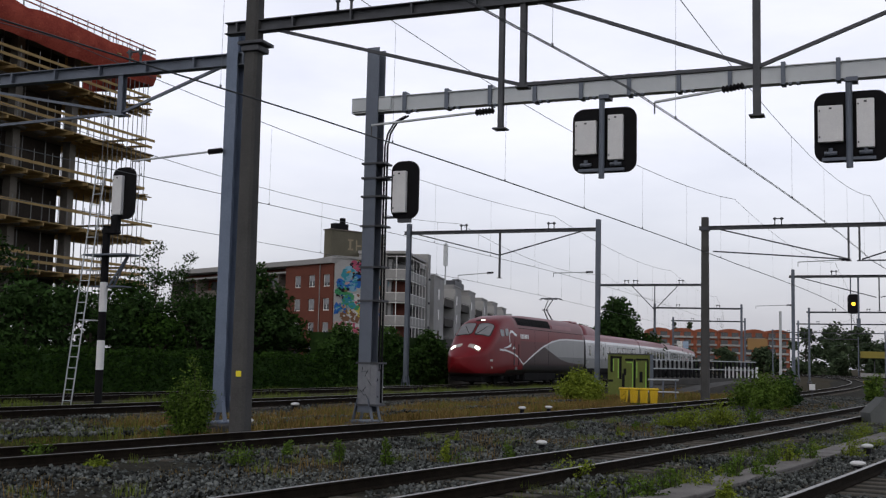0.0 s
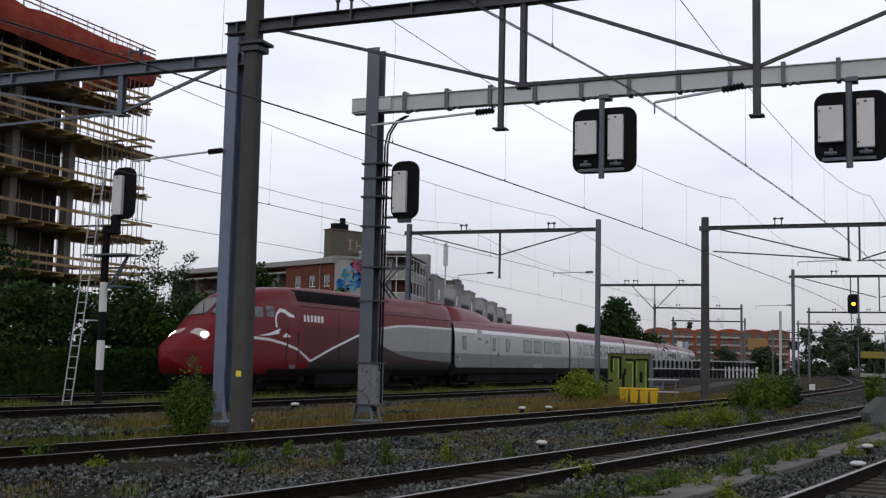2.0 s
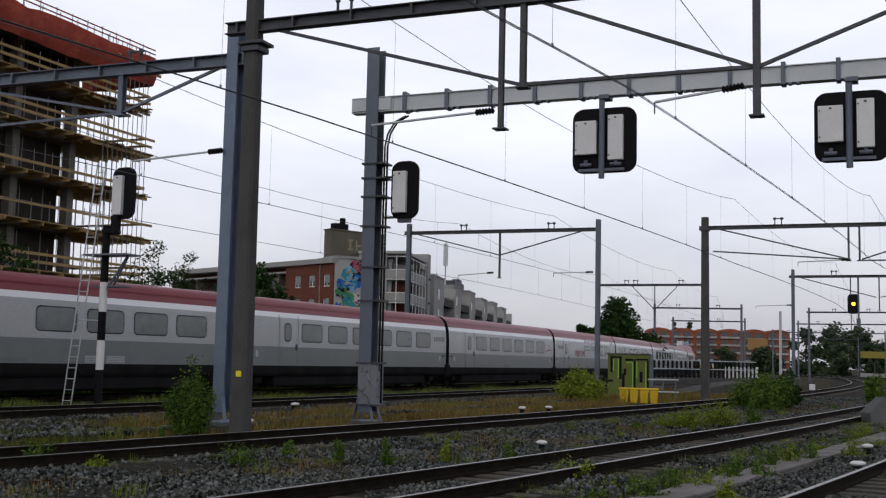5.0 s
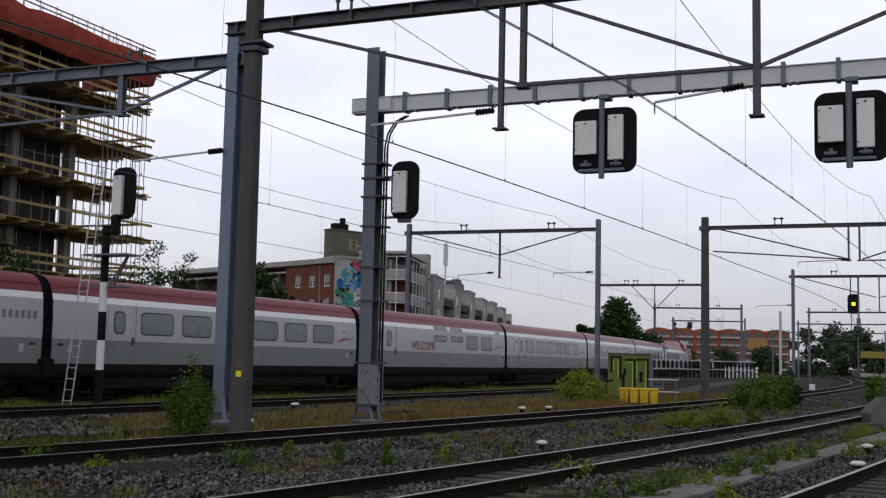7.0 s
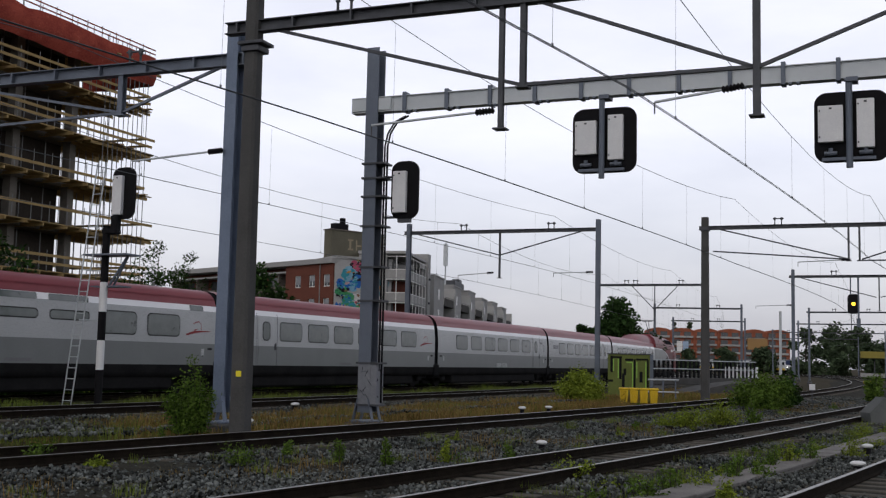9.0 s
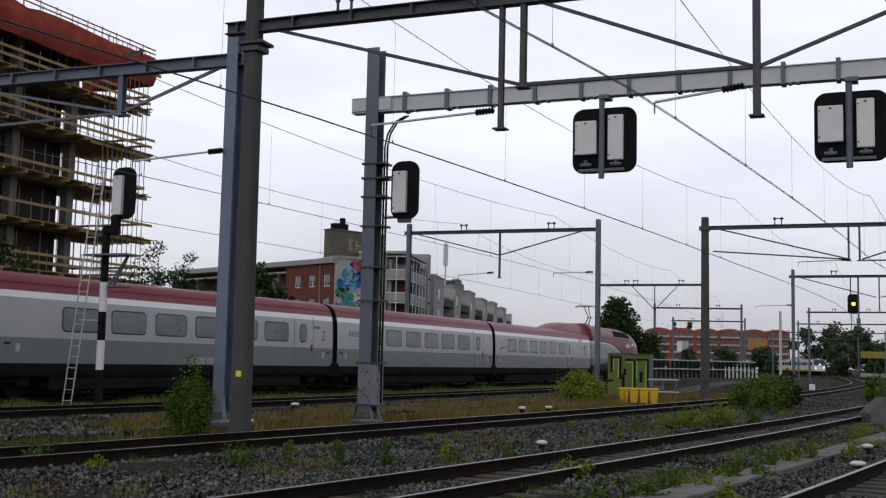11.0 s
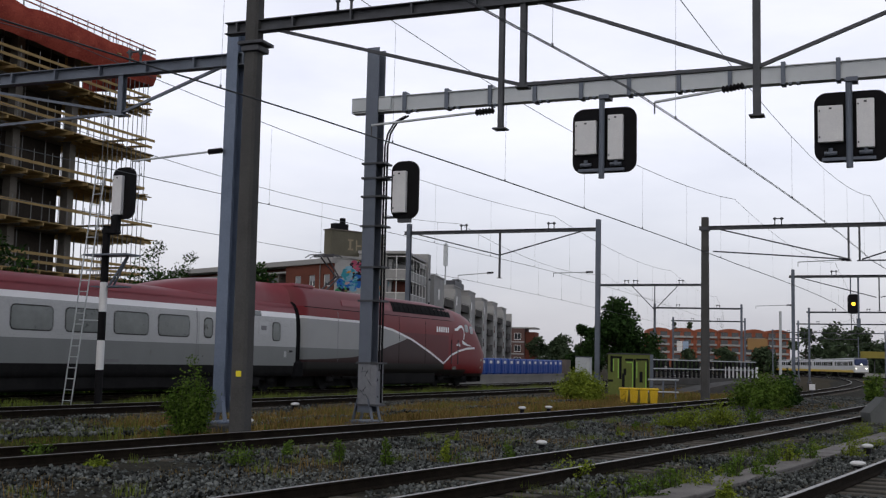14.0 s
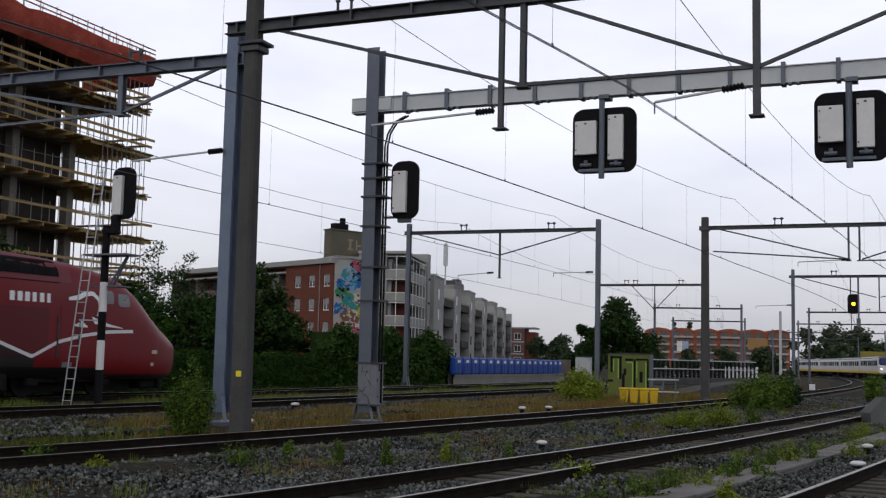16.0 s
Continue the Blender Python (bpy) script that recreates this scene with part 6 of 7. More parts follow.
for (x, y), h, r, n in (((-20.5, 50.0), 6.6, 3.0, 5200), ((-24.5, 56.0), 6.0, 3.2, 4200), ((-17.3, 46.5), 4.4, 2.1, 3600)):
    tree((x, y, -0.2), h, r, n, 0.14, "dark leafy tree behind the hedge", LEAF, base=0.12, lobes=18)
for (x, y), h, r, n, m in (((-16.9, 54.0), 4.3, 2.6, 5200, LEAF), ((-14.2, 55.5), 3.6, 2.3, 4200, LEAF_HEDGE), ((-17.6, 62.0), 5.6, 2.6, 4800, LEAF_HEDGE), ((-13.6, 65.0), 5.2, 2.6, 4600, LEAF),
                           ((-15.4, 57.5), 4.8, 2.6, 6000, LEAF), ((-12.4, 57.0), 4.6, 2.3, 6000, LEAF), ((-18.8, 56.0), 4.9, 2.4, 5000, LEAF), ((-10.3, 61.5), 6.6, 2.9, 11000, LEAF), ((-11.7, 60.0), 5.2, 2.2, 4200, LEAF), ((-8.4, 62.5), 4.2, 1.8, 3600, LEAF_HEDGE)):
    tree((x, y, -0.2), h, r, n, 0.13, "dense dark green tree behind the hedge", m, base=0.08, lobes=20)
for (x, y), h in (((-15.6, 61.0), 8.2), ((-16.6, 61.5), 7.2), ((-13.9, 61.0), 7.6), ((-14.6, 62.0), 6.9)):
    tree((x, y, -0.2), h, 1.5, 1150, 0.085, "slender young tree with sparse leaves", LEAF, trunk=0.07, base=0.5, sparse=True, lobes=9)
tree((18.9, 121.0, -0.2), 8.6, 4.9, 12000, 0.24, "large dark tree beside the fast line", LEAF, trunk=0.35, base=0.18, lobes=26)
tree((15.6, 124.0, -0.2), 6.0, 2.4, 3000, 0.24, "dark tree beside the fast line", LEAF, trunk=0.2, base=0.15, lobes=14)
tree((20.6, 127.0, -0.2), 5.6, 2.6, 3600, 0.24, "dark tree beside the fast line", LEAF, trunk=0.2, base=0.1, lobes=14)
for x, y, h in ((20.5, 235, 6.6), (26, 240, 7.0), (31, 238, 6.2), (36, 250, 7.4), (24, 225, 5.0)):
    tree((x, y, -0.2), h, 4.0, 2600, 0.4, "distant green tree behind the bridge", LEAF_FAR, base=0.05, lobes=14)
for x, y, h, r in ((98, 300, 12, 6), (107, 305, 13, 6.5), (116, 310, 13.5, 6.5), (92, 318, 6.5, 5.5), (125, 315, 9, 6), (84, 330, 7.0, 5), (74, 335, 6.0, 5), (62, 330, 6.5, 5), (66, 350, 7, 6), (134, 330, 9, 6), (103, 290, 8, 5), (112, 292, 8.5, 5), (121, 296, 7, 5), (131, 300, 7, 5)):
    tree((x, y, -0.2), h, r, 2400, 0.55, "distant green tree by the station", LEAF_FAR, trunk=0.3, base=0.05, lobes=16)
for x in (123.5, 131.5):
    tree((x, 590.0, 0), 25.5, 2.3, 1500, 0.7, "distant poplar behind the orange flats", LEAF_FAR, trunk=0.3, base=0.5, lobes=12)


def hedge():
    """A clipped hedge along the far side of the fast line."""
    t = thing("hedge", "clipped dark green hedge along the railway", "hedge")
    core = sweep("fast", -18, 55, 1.0, [(-6.0, -0.4), (-5.15, -0.4), (-5.1, 1.28), (-5.9, 1.36)], "hedge_core", LEAF, True, t)
    n = 36000
    s = RNG.uniform(-8, 55, n)
    face = RNG.random(n) < 0.62
    wob = 0.10 * np.sin(s * 1.7) + 0.07 * np.sin(s * 4.1 + 1)
    off = np.where(face, -5.02 + RNG.normal(0, 0.06, n), RNG.uniform(-6.0, -5.0, n)) + wob * 0.5
    z = np.where(face, RNG.uniform(-0.25, 1.45, n), 1.44 + RNG.normal(0, 0.07, n)) + np.where(face, 0, wob * 0.6)
    c, r, z0 = TRACKS["fast"]
    a = -0.5 + s / r
    pts = np.stack([c[0] + (r + off) * np.cos(a), c[1] + (r + off) * np.sin(a), z0 + z], 1)
    v, f = leaf_cards(pts, 0.085)
    array_mesh("foliage", v, f, LEAF_HEDGE, t)


hedge()


def bush(at, w, h, n, size, mat, label, category="bush", stems=12, depth=None):
    """A bush: thin stems and leaves in uneven clumps."""
    t = thing("bush", label, category, at, 0, "bushes")
    bm = bmesh.new()
    tips = []
    for i in range(stems):
        a, r = RNG.uniform(0, 2 * math.pi), RNG.uniform(0.05, 1.0)
        tip = Vector((w / 2 * r * math.cos(a), (depth or w) / 2 * r * math.sin(a), h * RNG.uniform(0.30, 1.05) * (1 - 0.55 * r * r)))
        tips.append(tip)
        rod(bm, (tip.x * 0.25, tip.y * 0.25, -0.15), tip, 0.014, 4, 0.005)
    part("stem", bm, BARK, t)
    cs = []
    for tip in tips:
        m = n // stems
        k = RNG.uniform(0.0, 1.0, m)[:, None]
        base = np.array([tip.x * 0.3, tip.y * 0.3, 0.0])
        p = base + (np.array(tip) - base) * k ** 0.7 + RNG.normal(size=(m, 3)) * w * 0.075
        p[:, 2] = np.abs(p[:, 2])
        cs.append(p)
    v, f = leaf_cards(np.concatenate(cs), size)
    array_mesh("foliage", v, f, mat, t)
    return t


bush((-5.25, 24.5, -0.12), 1.05, 1.6, 5600, 0.034, LEAF_FRESH, "tall leafy weed bush by the masts", stems=18)
bush((-5.5, 24.2, -0.12), 0.95, 1.15, 3200, 0.034, LEAF_FRESH, "low leafy weed bush by the masts", stems=10)
bush((14.2, 49.0, -0.2), 2.9, 1.65, 9000, 0.066, LEAF_FRESH, "broad green bush beside the near track", stems=26)
bush((15.5, 51.0, -0.2), 1.6, 1.5, 2000, 0.10, LEAF_HEDGE, "dark green bush beside the near track", stems=18)
bush((17.1, 55.0, -0.2), 1.2, 1.9, 1200, 0.11, LEAF, "dark bush beside the near track", stems=14)
bush((6.3, 50.0, -0.1), 2.6, 1.25, 15000, 0.055, LEAF_YELLOW, "low yellow-green bush by the loop track", stems=40)
bush((24.8, 64.5, -0.2), 1.7, 1.9, 1300, 0.10, LEAF_FRESH, "bush between the curving tracks", stems=14)
bush((8.3, 33.5, -0.15), 1.5, 0.62, 2000, 0.035, LEAF_YELLOW, "yellow-green weeds on the ballast", stems=16)
bush((7.0, 32.3, -0.15), 1.6, 0.42, 1800, 0.035, LEAF_YELLOW, "yellow-green weeds on the ballast", stems=16)
bush((9.4, 33.6, -0.15), 0.5, 0.75, 400, 0.05, LEAF_FRESH, "tall weed on the ballast", stems=8)
for x, y, w, h in ((3.35, 16.2, 0.45, 0.32), (3.95, 16.6, 0.5, 0.30), (4.7, 17.9, 0.35, 0.40), (3.9, 15.2, 0.35, 0.22), (6.6, 21.2, 0.4, 0.42), (7.15, 21.8, 0.5, 0.46), (6.0, 20.2, 0.35, 0.35),
                   (2.75, 15.0, 0.5, 0.30), (5.3, 18.4, 0.4, 0.25), (8.3, 22.6, 0.5, 0.34), (11.3, 30.0, 0.9, 0.35), (10.0, 26.2, 0.7, 0.3), (2.05, 17.2, 0.4, 0.42), (-0.9, 19.2, 0.22, 0.42), (0.15, 19.6, 0.2, 0.4),
                   (-1.75, 19.8, 0.25, 0.4), (-3.3, 18.8, 0.5, 0.4), (-2.7, 20.2, 0.3, 0.3), (-6.6, 18.6, 0.4, 0.3), (1.25, 20.4, 0.25, 0.3), (-5.3, 17.6, 0.35, 0.2), (12.6, 31.4, 0.6, 0.3)):
    bush((x, y, -0.24), w * 1.5, h * 1.2, 620, 0.025, LEAF_FRESH if RNG.random() < 0.6 else LEAF_YELLOW, "weed growing through the ballast", "weed", stems=8)


def grass(name, track, s0, s1, o0, o1, n, h, mat, label, clump=0.0, z=-0.34, wide=0.007):
    """Blades of grass over a strip beside a track."""
    if clump:
        m = max(n // 40, 1)
        cs, co = RNG.uniform(s0, s1, m), RNG.uniform(o0, o1, m)
        i = RNG.integers(0, m, n)
        s, off = cs[i] + RNG.normal(0, clump, n), co[i] + RNG.normal(0, clump, n)
    else:
        s, off = RNG.uniform(s0, s1, n), RNG.uniform(o0, o1, n)
    c, r, z0 = TRACKS[track]
    a = -0.5 + s / r
    p = np.stack([c[0] + (r + off) * np.cos(a), c[1] + (r + off) * np.sin(a), np.full(n, z0 + z)], 1)
    hh = (h * RNG.uniform(0.45, 1.25, n) * (0.75 + 0.25 * np.sin(s * 0.9) * np.cos(off * 1.3)))[:, None]
    ang = RNG.uniform(0, 2 * np.pi, n)
    d = np.stack([np.cos(ang), np.sin(ang), np.zeros(n)], 1)
    q = np.stack([-np.sin(ang), np.cos(ang), np.zeros(n)], 1)
    lean = (RNG.uniform(0.05, 0.5, n))[:, None] * hh
    w = wide * RNG.uniform(0.6, 1.6, n)[:, None]
    up = np.array([0, 0, 1.0])
    mid = p + d * lean * 0.35 + up * hh * 0.6
    tip = p + d * lean + up * hh
    v = np.stack([p - q * w, p + q * w, mid + q * w * 0.8, mid - q * w * 0.8, tip + q * w * 0.25, tip - q * w * 0.25], 1).reshape(-1, 3)
    k = np.arange(n)[:, None] * 6
    f = np.concatenate([k + np.array([0, 1, 2, 3]), k + np.array([3, 2, 4, 5])])
    tagged(array_mesh(name, v, f, mat), label, "grass", kind="stuff")


grass("dry_grass", "up", -27.8, 22, -7.2, -2.5, 70000, 0.38, DRY_GRASS, "dry brown grass between the tracks", z=-0.30, wide=0.0045)
grass("dry_grass", "up", -32, 22, -7.0, -2.6, 20000, 0.40, GREEN_GRASS, "green grass between the tracks", clump=0.5, z=-0.30, wide=0.0045)
grass("tall_grass", "loop", 18, 75, 2.6, 7.0, 16000, 0.40, DRY_GRASS, "dry tall grass beside the loop track", z=-0.45, wide=0.010)
grass("tall_grass", "fast", 8, 70, 2.3, 3.9, 14000, 0.42, GREEN_GRASS, "green grass between the far tracks", clump=0.35, z=-0.36, wide=0.010)
grass("thin_grass", "fast", -10, 70, -4.9, -2.8, 8000, 0.30, GREEN_GRASS, "grass at the foot of the hedge", clump=0.4, z=-0.40, wide=0.010)
grass("weeds", "down", -42, 5, -4.6, -1.2, 2600, 0.16, GREEN_GRASS, "scattered weeds in the ballast", clump=0.12, z=-0.24, wide=0.004)
grass("weeds", "down", -42, 10, 0.9, 2.4, 3600, 0.20, GREEN_GRASS, "scattered weeds beside the curve", clump=0.10, z=-0.24, wide=0.004)
grass("weeds", "up", -34, 12, -2.6, -1.2, 4200, 0.22, DRY_GRASS, "dry weeds along the ballast edge", clump=0.2, z=-0.26, wide=0.005)
grass("weeds", "up", -34, 12, 1.0, 2.0, 1500, 0.24, GREEN_GRASS, "weeds beside the rail", clump=0.1, z=-0.26, wide=0.004)

grass("weeds", "loop", -4, 24, 2.4, 5.6, 5200, 0.34, DRY_GRASS, "brown weeds on the stones beside the loop track", clump=0.22, z=-0.50, wide=0.005)
grass("weeds", "up", -40, 20, 1.2, 5.4, 5200, 0.20, DRY_GRASS, "thin brown weeds among the ballast stones", clump=0.25, z=-0.30, wide=0.004)
for k in range(34):
    s_, o_ = -38 + 46 * RNG.random() ** 1.3, RNG.choice([RNG.uniform(1.3, 5.2), RNG.uniform(8.2, 9.2), RNG.uniform(-2.4, -1.3)])
    x_, y_, _ = on_track("up", s_, o_)
    bush((x_, y_, -0.26), RNG.uniform(0.25, 0.6), RNG.uniform(0.14, 0.36), 320, 0.022, LEAF_YELLOW if RNG.random() < 0.5 else LEAF_FRESH, "small weed among the ballast stones", "weed", stems=7)

# ---- barriers, cabinets and trackside things ----
BLUE_PLASTIC = surface("blue_plastic", (0.010, 0.045, 0.24), (0.018, 0.075, 0.33), 0.45, 0, 1.2, 20, 0.03, (0.03, 0.06, 0.2), 0.68)
YELLOW_BIN = surface("yellow_plastic", (0.55, 0.36, 0.015), (0.68, 0.47, 0.03), 0.5, 0, 1.5, 20, 0.05)
GREEN_PAINT = surface("green_sprayed_steel", (0.085, 0.115, 0.025), (0.15, 0.17, 0.045), 0.7, 0, 1.2, 15, 0.05, (0.12, 0.10, 0.04), 0.6)
LIME = surface("lime_spray_paint", (0.22, 0.42, 0.06), (0.30, 0.52, 0.10), 0.6, 0, 2, 20, 0)


def parapet():
    t = sweep("fast", 65, 93, 1.0, [(-4.5, -0.6), (-4.1, -0.6), (-4.1, 0.30), (-4.02, 0.30), (-4.02, 0.46), (-4.5, 0.46)], "bridge_parapet", CONCRETE, True)
    tagged(t, "low grey concrete bridge parapet beside the fast line", "parapet")
    n = 17
    for i in range(n):
        s = 65.8 + i * 1.58
        b = thing("blue_barrier", "tall blue plastic barrier with white label on parapet", "barrier", on_track("fast", s, -4.26, 0.46), bearing("fast", s), "blue barriers on the parapet")
        bm = bmesh.new()
        box(bm, (-0.74, -0.2, 0.0), (0.74, 0.2, 1.18), bevel=0.09)
        part("shell", bm, BLUE_PLASTIC, b)
        bm = bmesh.new()
        for x in (-0.5, 0.0, 0.5):
            box(bm, (x - 0.07, -0.235, 0.1), (x + 0.07, -0.19, 0.75), bevel=0.02)
        part("rib", bm, BLUE_PLASTIC, b)
        bm = bmesh.new()
        box(bm, (-0.22, -0.212, 0.80), (0.30, -0.203, 1.0))
        part("label", bm, WHITE, b)
    t2 = thing("wall_cabinet", "dark brown trackside cabinet at the bridge end", "cabinet", on_track("fast", 93.6, -4.2, -0.3), bearing("fast", 93.6))
    bm = bmesh.new()
    box(bm, (-0.8, -0.3, 0), (0.8, 0.5, 2.0), bevel=0.04)
    part("body", bm, BROWN_BOX, t2)
    t3 = thing("ivy_wall", "wall overgrown with dense dark ivy", "ivy", on_track("fast", 50.5, -5.6, -0.3), bearing("fast", 50.5))
    bm = bmesh.new()
    box(bm, (-1.0, -0.2, 0), (15.6, 0.6, 3.1))
    part("wall", bm, LEAF, t3)
    m = 14000
    u, z = RNG.uniform(-1.4, 15.9, m), RNG.uniform(0.0, 3.7, m)
    z = z * (0.82 + 0.18 * np.sin(u * 1.1 + 0.5))
    p = np.stack([u, -0.3 + RNG.normal(0, 0.22, m), z], 1)
    v, f = leaf_cards(p, 0.13)
    array_mesh("foliage", v, f, surface("ivy_leaves", (0.016, 0.040, 0.007), (0.050, 0.105, 0.020), 0.75, 0, 0.7, 6, 0, island=0.5, spec=0.12), t3)
    bm = bmesh.new()
    box(bm, (15.95, -0.6, 0), (16.35, 0.2, 2.0), bevel=0.03)
    part("end_post", bm, surface("graffiti_post", (0.12, 0.05, 0.05), (0.22, 0.20, 0.21), 0.8, 0, 2.0, 6, 0.05), t3)


parapet()


def graffiti_cabinet():
    t = thing("graffiti_cabinet", "green steel trackside cabinet sprayed with black and lime graffiti", "cabinet", (8.75, 58.4, -0.1), -8)
    bm = bmesh.new()
    box(bm, (0, 0, 0), (2.15, 0.9, 2.18), bevel=0.02)
    part("body", bm, GREEN_PAINT, t)
    bm = bmesh.new()
    box(bm, (2.155, -0.02, 0), (2.33, 0.92, 2.2), bevel=0.01)
    part("side_panel", bm, STEEL, t)
    bm = bmesh.new()
    box(bm, (-0.05, -0.05, 2.18), (2.2, 0.95, 2.24), bevel=0.01)
    part("lid", bm, DARK_STEEL, t)
    y = -0.008
    for x, z, w, h in ((0.12, 1.25, 0.13, 0.85), (0.22, 1.98, 0.5, 0.1), (0.58, 0.9, 0.12, 1.1), (0.02, 0.75, 0.25, 0.12), (0.72, 0.2, 0.14, 1.0), (0.80, 1.1, 0.14, 0.35), (0.88, 1.85, 0.42, 0.12),
                       (1.32, 0.15, 0.10, 1.8), (1.44, 1.88, 0.62, 0.10), (2.0, 0.15, 0.09, 1.75), (1.62, 0.75, 0.16, 0.55)):
        bm = bmesh.new()
        box(bm, (x, y - 0.004, z), (x + w, y, z + h), bevel=0.0)
        part("graffiti_bar", bm, BLACK, t)
    for x, z, w, h in ((0.50, 0.95, 0.05, 1.0), (0.26, 1.3, 0.05, 0.65), (1.24, 0.2, 0.05, 1.6), (0.95, 1.75, 0.3, 0.06), (1.92, 0.2, 0.05, 1.6), (1.46, 0.95, 0.05, 0.85)):
        bm = bmesh.new()
        box(bm, (x, y - 0.012, z), (x + w, y - 0.005, z + h))
        part("lime_outline", bm, LIME, t)
    t = thing("old_cabinet", "pale grey metal trackside cabinet with graffiti", "cabinet", on_track("fast", 97.0, -3.4, -0.3), bearing("fast", 97.0) - 90)
    bm = bmesh.new()
    box(bm, (-0.7, 0, 0), (0.7, 0.8, 2.25), bevel=0.04)
    part("body", bm, STEEL_LIGHT, t)
    bm = bmesh.new()
    box(bm, (-0.74, -0.04, 2.255), (0.74, 0.84, 2.33), bevel=0.02)
    part("lid", bm, STEEL, t)
    for k in range(5):
        bm = bmesh.new()
        bar(bm, (-0.5 + k * 0.22, -0.012, 0.5 + (k % 3) * 0.3), (-0.35 + k * 0.22, -0.012, 1.0 + (k % 2) * 0.5), 0.008, 0.07, (0, 1, 0))
        part("graffiti_scrawl", bm, BLACK, t)


graffiti_cabinet()

for i in range(4):
    g = thing("grit_bin", "yellow plastic grit bin standing in dry grass", "bin", (7.95 + i * 0.43, 49.6 - i * 0.05, -0.12), -6, "yellow bins in the grass")
    bm = bmesh.new()
    tub = box(bm, (0.02, 0, 0), (0.38, 0.5, 0.55))
    bmesh.ops.scale(bm, vec=(0.78, 0.85, 1.0), space=Matrix.Translation((-0.2, -0.25, 0)), verts=[v for v in tub if v.co.z < 0.1])
    for x in (0.09, 0.19, 0.29):
        box(bm, (x, -0.012, 0.12), (x + 0.03, 0.02, 0.5))
    part("tub", bm, YELLOW_BIN, g)
    bm = bmesh.new()
    box(bm, (-0.02, -0.03, 0.555), (0.42, 0.52, 0.66), bevel=0.03)
    part("lid", bm, YELLOW_BIN, g)
    if i == 0:
        bm = bmesh.new()
        for a, b in (((0.05, 0.45), (0.28, 0.5)), ((0.06, 0.25), (0.26, 0.45)), ((0.08, 0.1), (0.3, 0.22)), ((0.28, 0.06), (0.22, 0.4))):
            bar(bm, (a[0], -0.008, a[1]), (b[0], -0.008, b[1]), 0.008, 0.03, (0, 1, 0))
        part("graffiti_scrawl", bm, BLACK, g)


def walkway():
    """A raised concrete walkway with a steel railing, and a small nearer rail."""
    A, B = Vector((13.9, 76.0, 0)), Vector((23.5, 84.5, 0))
    d = B - A
    L = d.length
    t = thing("walkway", "raised concrete walkway on pillars beside the loop track", "walkway", A, math.degrees(math.atan2(d.y, d.x)))
    bm = bmesh.new()
    box(bm, (-0.5, -0.5, 0.25), (L, 1.6, 0.72), bevel=0.03)
    part("deck", bm, CONCRETE_MAST, t)
    bm = bmesh.new()
    box(bm, (L - 3.2, -0.3, -0.5), (L - 2.2, 1.4, 0.25), bevel=0.03)
    part("pillar", bm, CONCRETE, t)
    bm = bmesh.new()
    box(bm, (0.6, -0.3, -0.5), (1.6, 1.4, 0.25), bevel=0.03)
    part("pillar", bm, CONCRETE, t)
    r = thing("railing", "dark steel railing with pale handrail on the walkway", "railing", A + Vector((0, 0, 0.72)), math.degrees(math.atan2(d.y, d.x)))
    for z in (0.62, 1.22):
        bm = bmesh.new()
        box(bm, (-0.5, -0.42, z - 0.035), (L, -0.36, z + 0.035))
        part("handrail", bm, STEEL_LIGHT, r)
    for i in range(27):
        x = -0.4 + i * (L + 0.3) / 26
        bm = bmesh.new()
        box(bm, (x - 0.08, -0.355, 0), (x + 0.08, -0.28, 1.19))
        part("post", bm, BLACK, r)
    w = thing("white_tarpaulin", "crumpled white sheeting behind the railing", "tarpaulin", A + d * 0.80 + Vector((-0.4, 0.45, 0.72)), math.degrees(math.atan2(d.y, d.x)))
    bm = bmesh.new()
    g = [[bm.verts.new((x * 0.4, 0.25 * noise.noise((x * 0.9, z, 1)), z * 0.28 + 0.12 * noise.noise((x * 0.7, z, 4)))) for z in range(4)] for x in range(12)]
    for a, b in zip(g, g[1:]):
        for j in range(3):
            bm.faces.new((a[j], b[j], b[j + 1], a[j + 1]))
    part("sheet", bm, WHITE, w, smooth=True)
    n = thing("hand_barrier", "short grey tubular barrier in the grass", "barrier", (10.3, 55.5, -0.2), -5)
    for z in (0.45, 1.05):
        bm = bmesh.new()
        rod(bm, (0, 0, z), (1.5, 0, z), 0.04, 8)
        part("rail", bm, STEEL_LIGHT, n)
    for x in (0.12, 0.75, 1.35):
        bm = bmesh.new()
        rod(bm, (x, 0, -0.1), (x, 0, 1.04), 0.04, 8)
        part("post", bm, STEEL, n)


walkway()


def slope_slab():
    t = thing("concrete_ramp", "sloping grey concrete ramp beside the loop track", "ramp", (13.6, 66.0, -0.25), 10)
    verts = [(0, 0, 0), (5.2, 0, 0.0), (5.2, 3.0, 0.0), (0, 3.0, 0), (3.4, 0.0, 0.75), (5.2, 0, 0.95), (5.2, 3.0, 0.95), (3.4, 3.0, 0.75)]
    faces = [(0, 1, 5, 4), (1, 2, 6, 5), (2, 3, 7, 6), (3, 0, 4, 7), (4, 5, 6, 7), (3, 2, 1, 0)]
    mesh_object("slab", verts, faces, CONCRETE_MAST, t)


slope_slab()


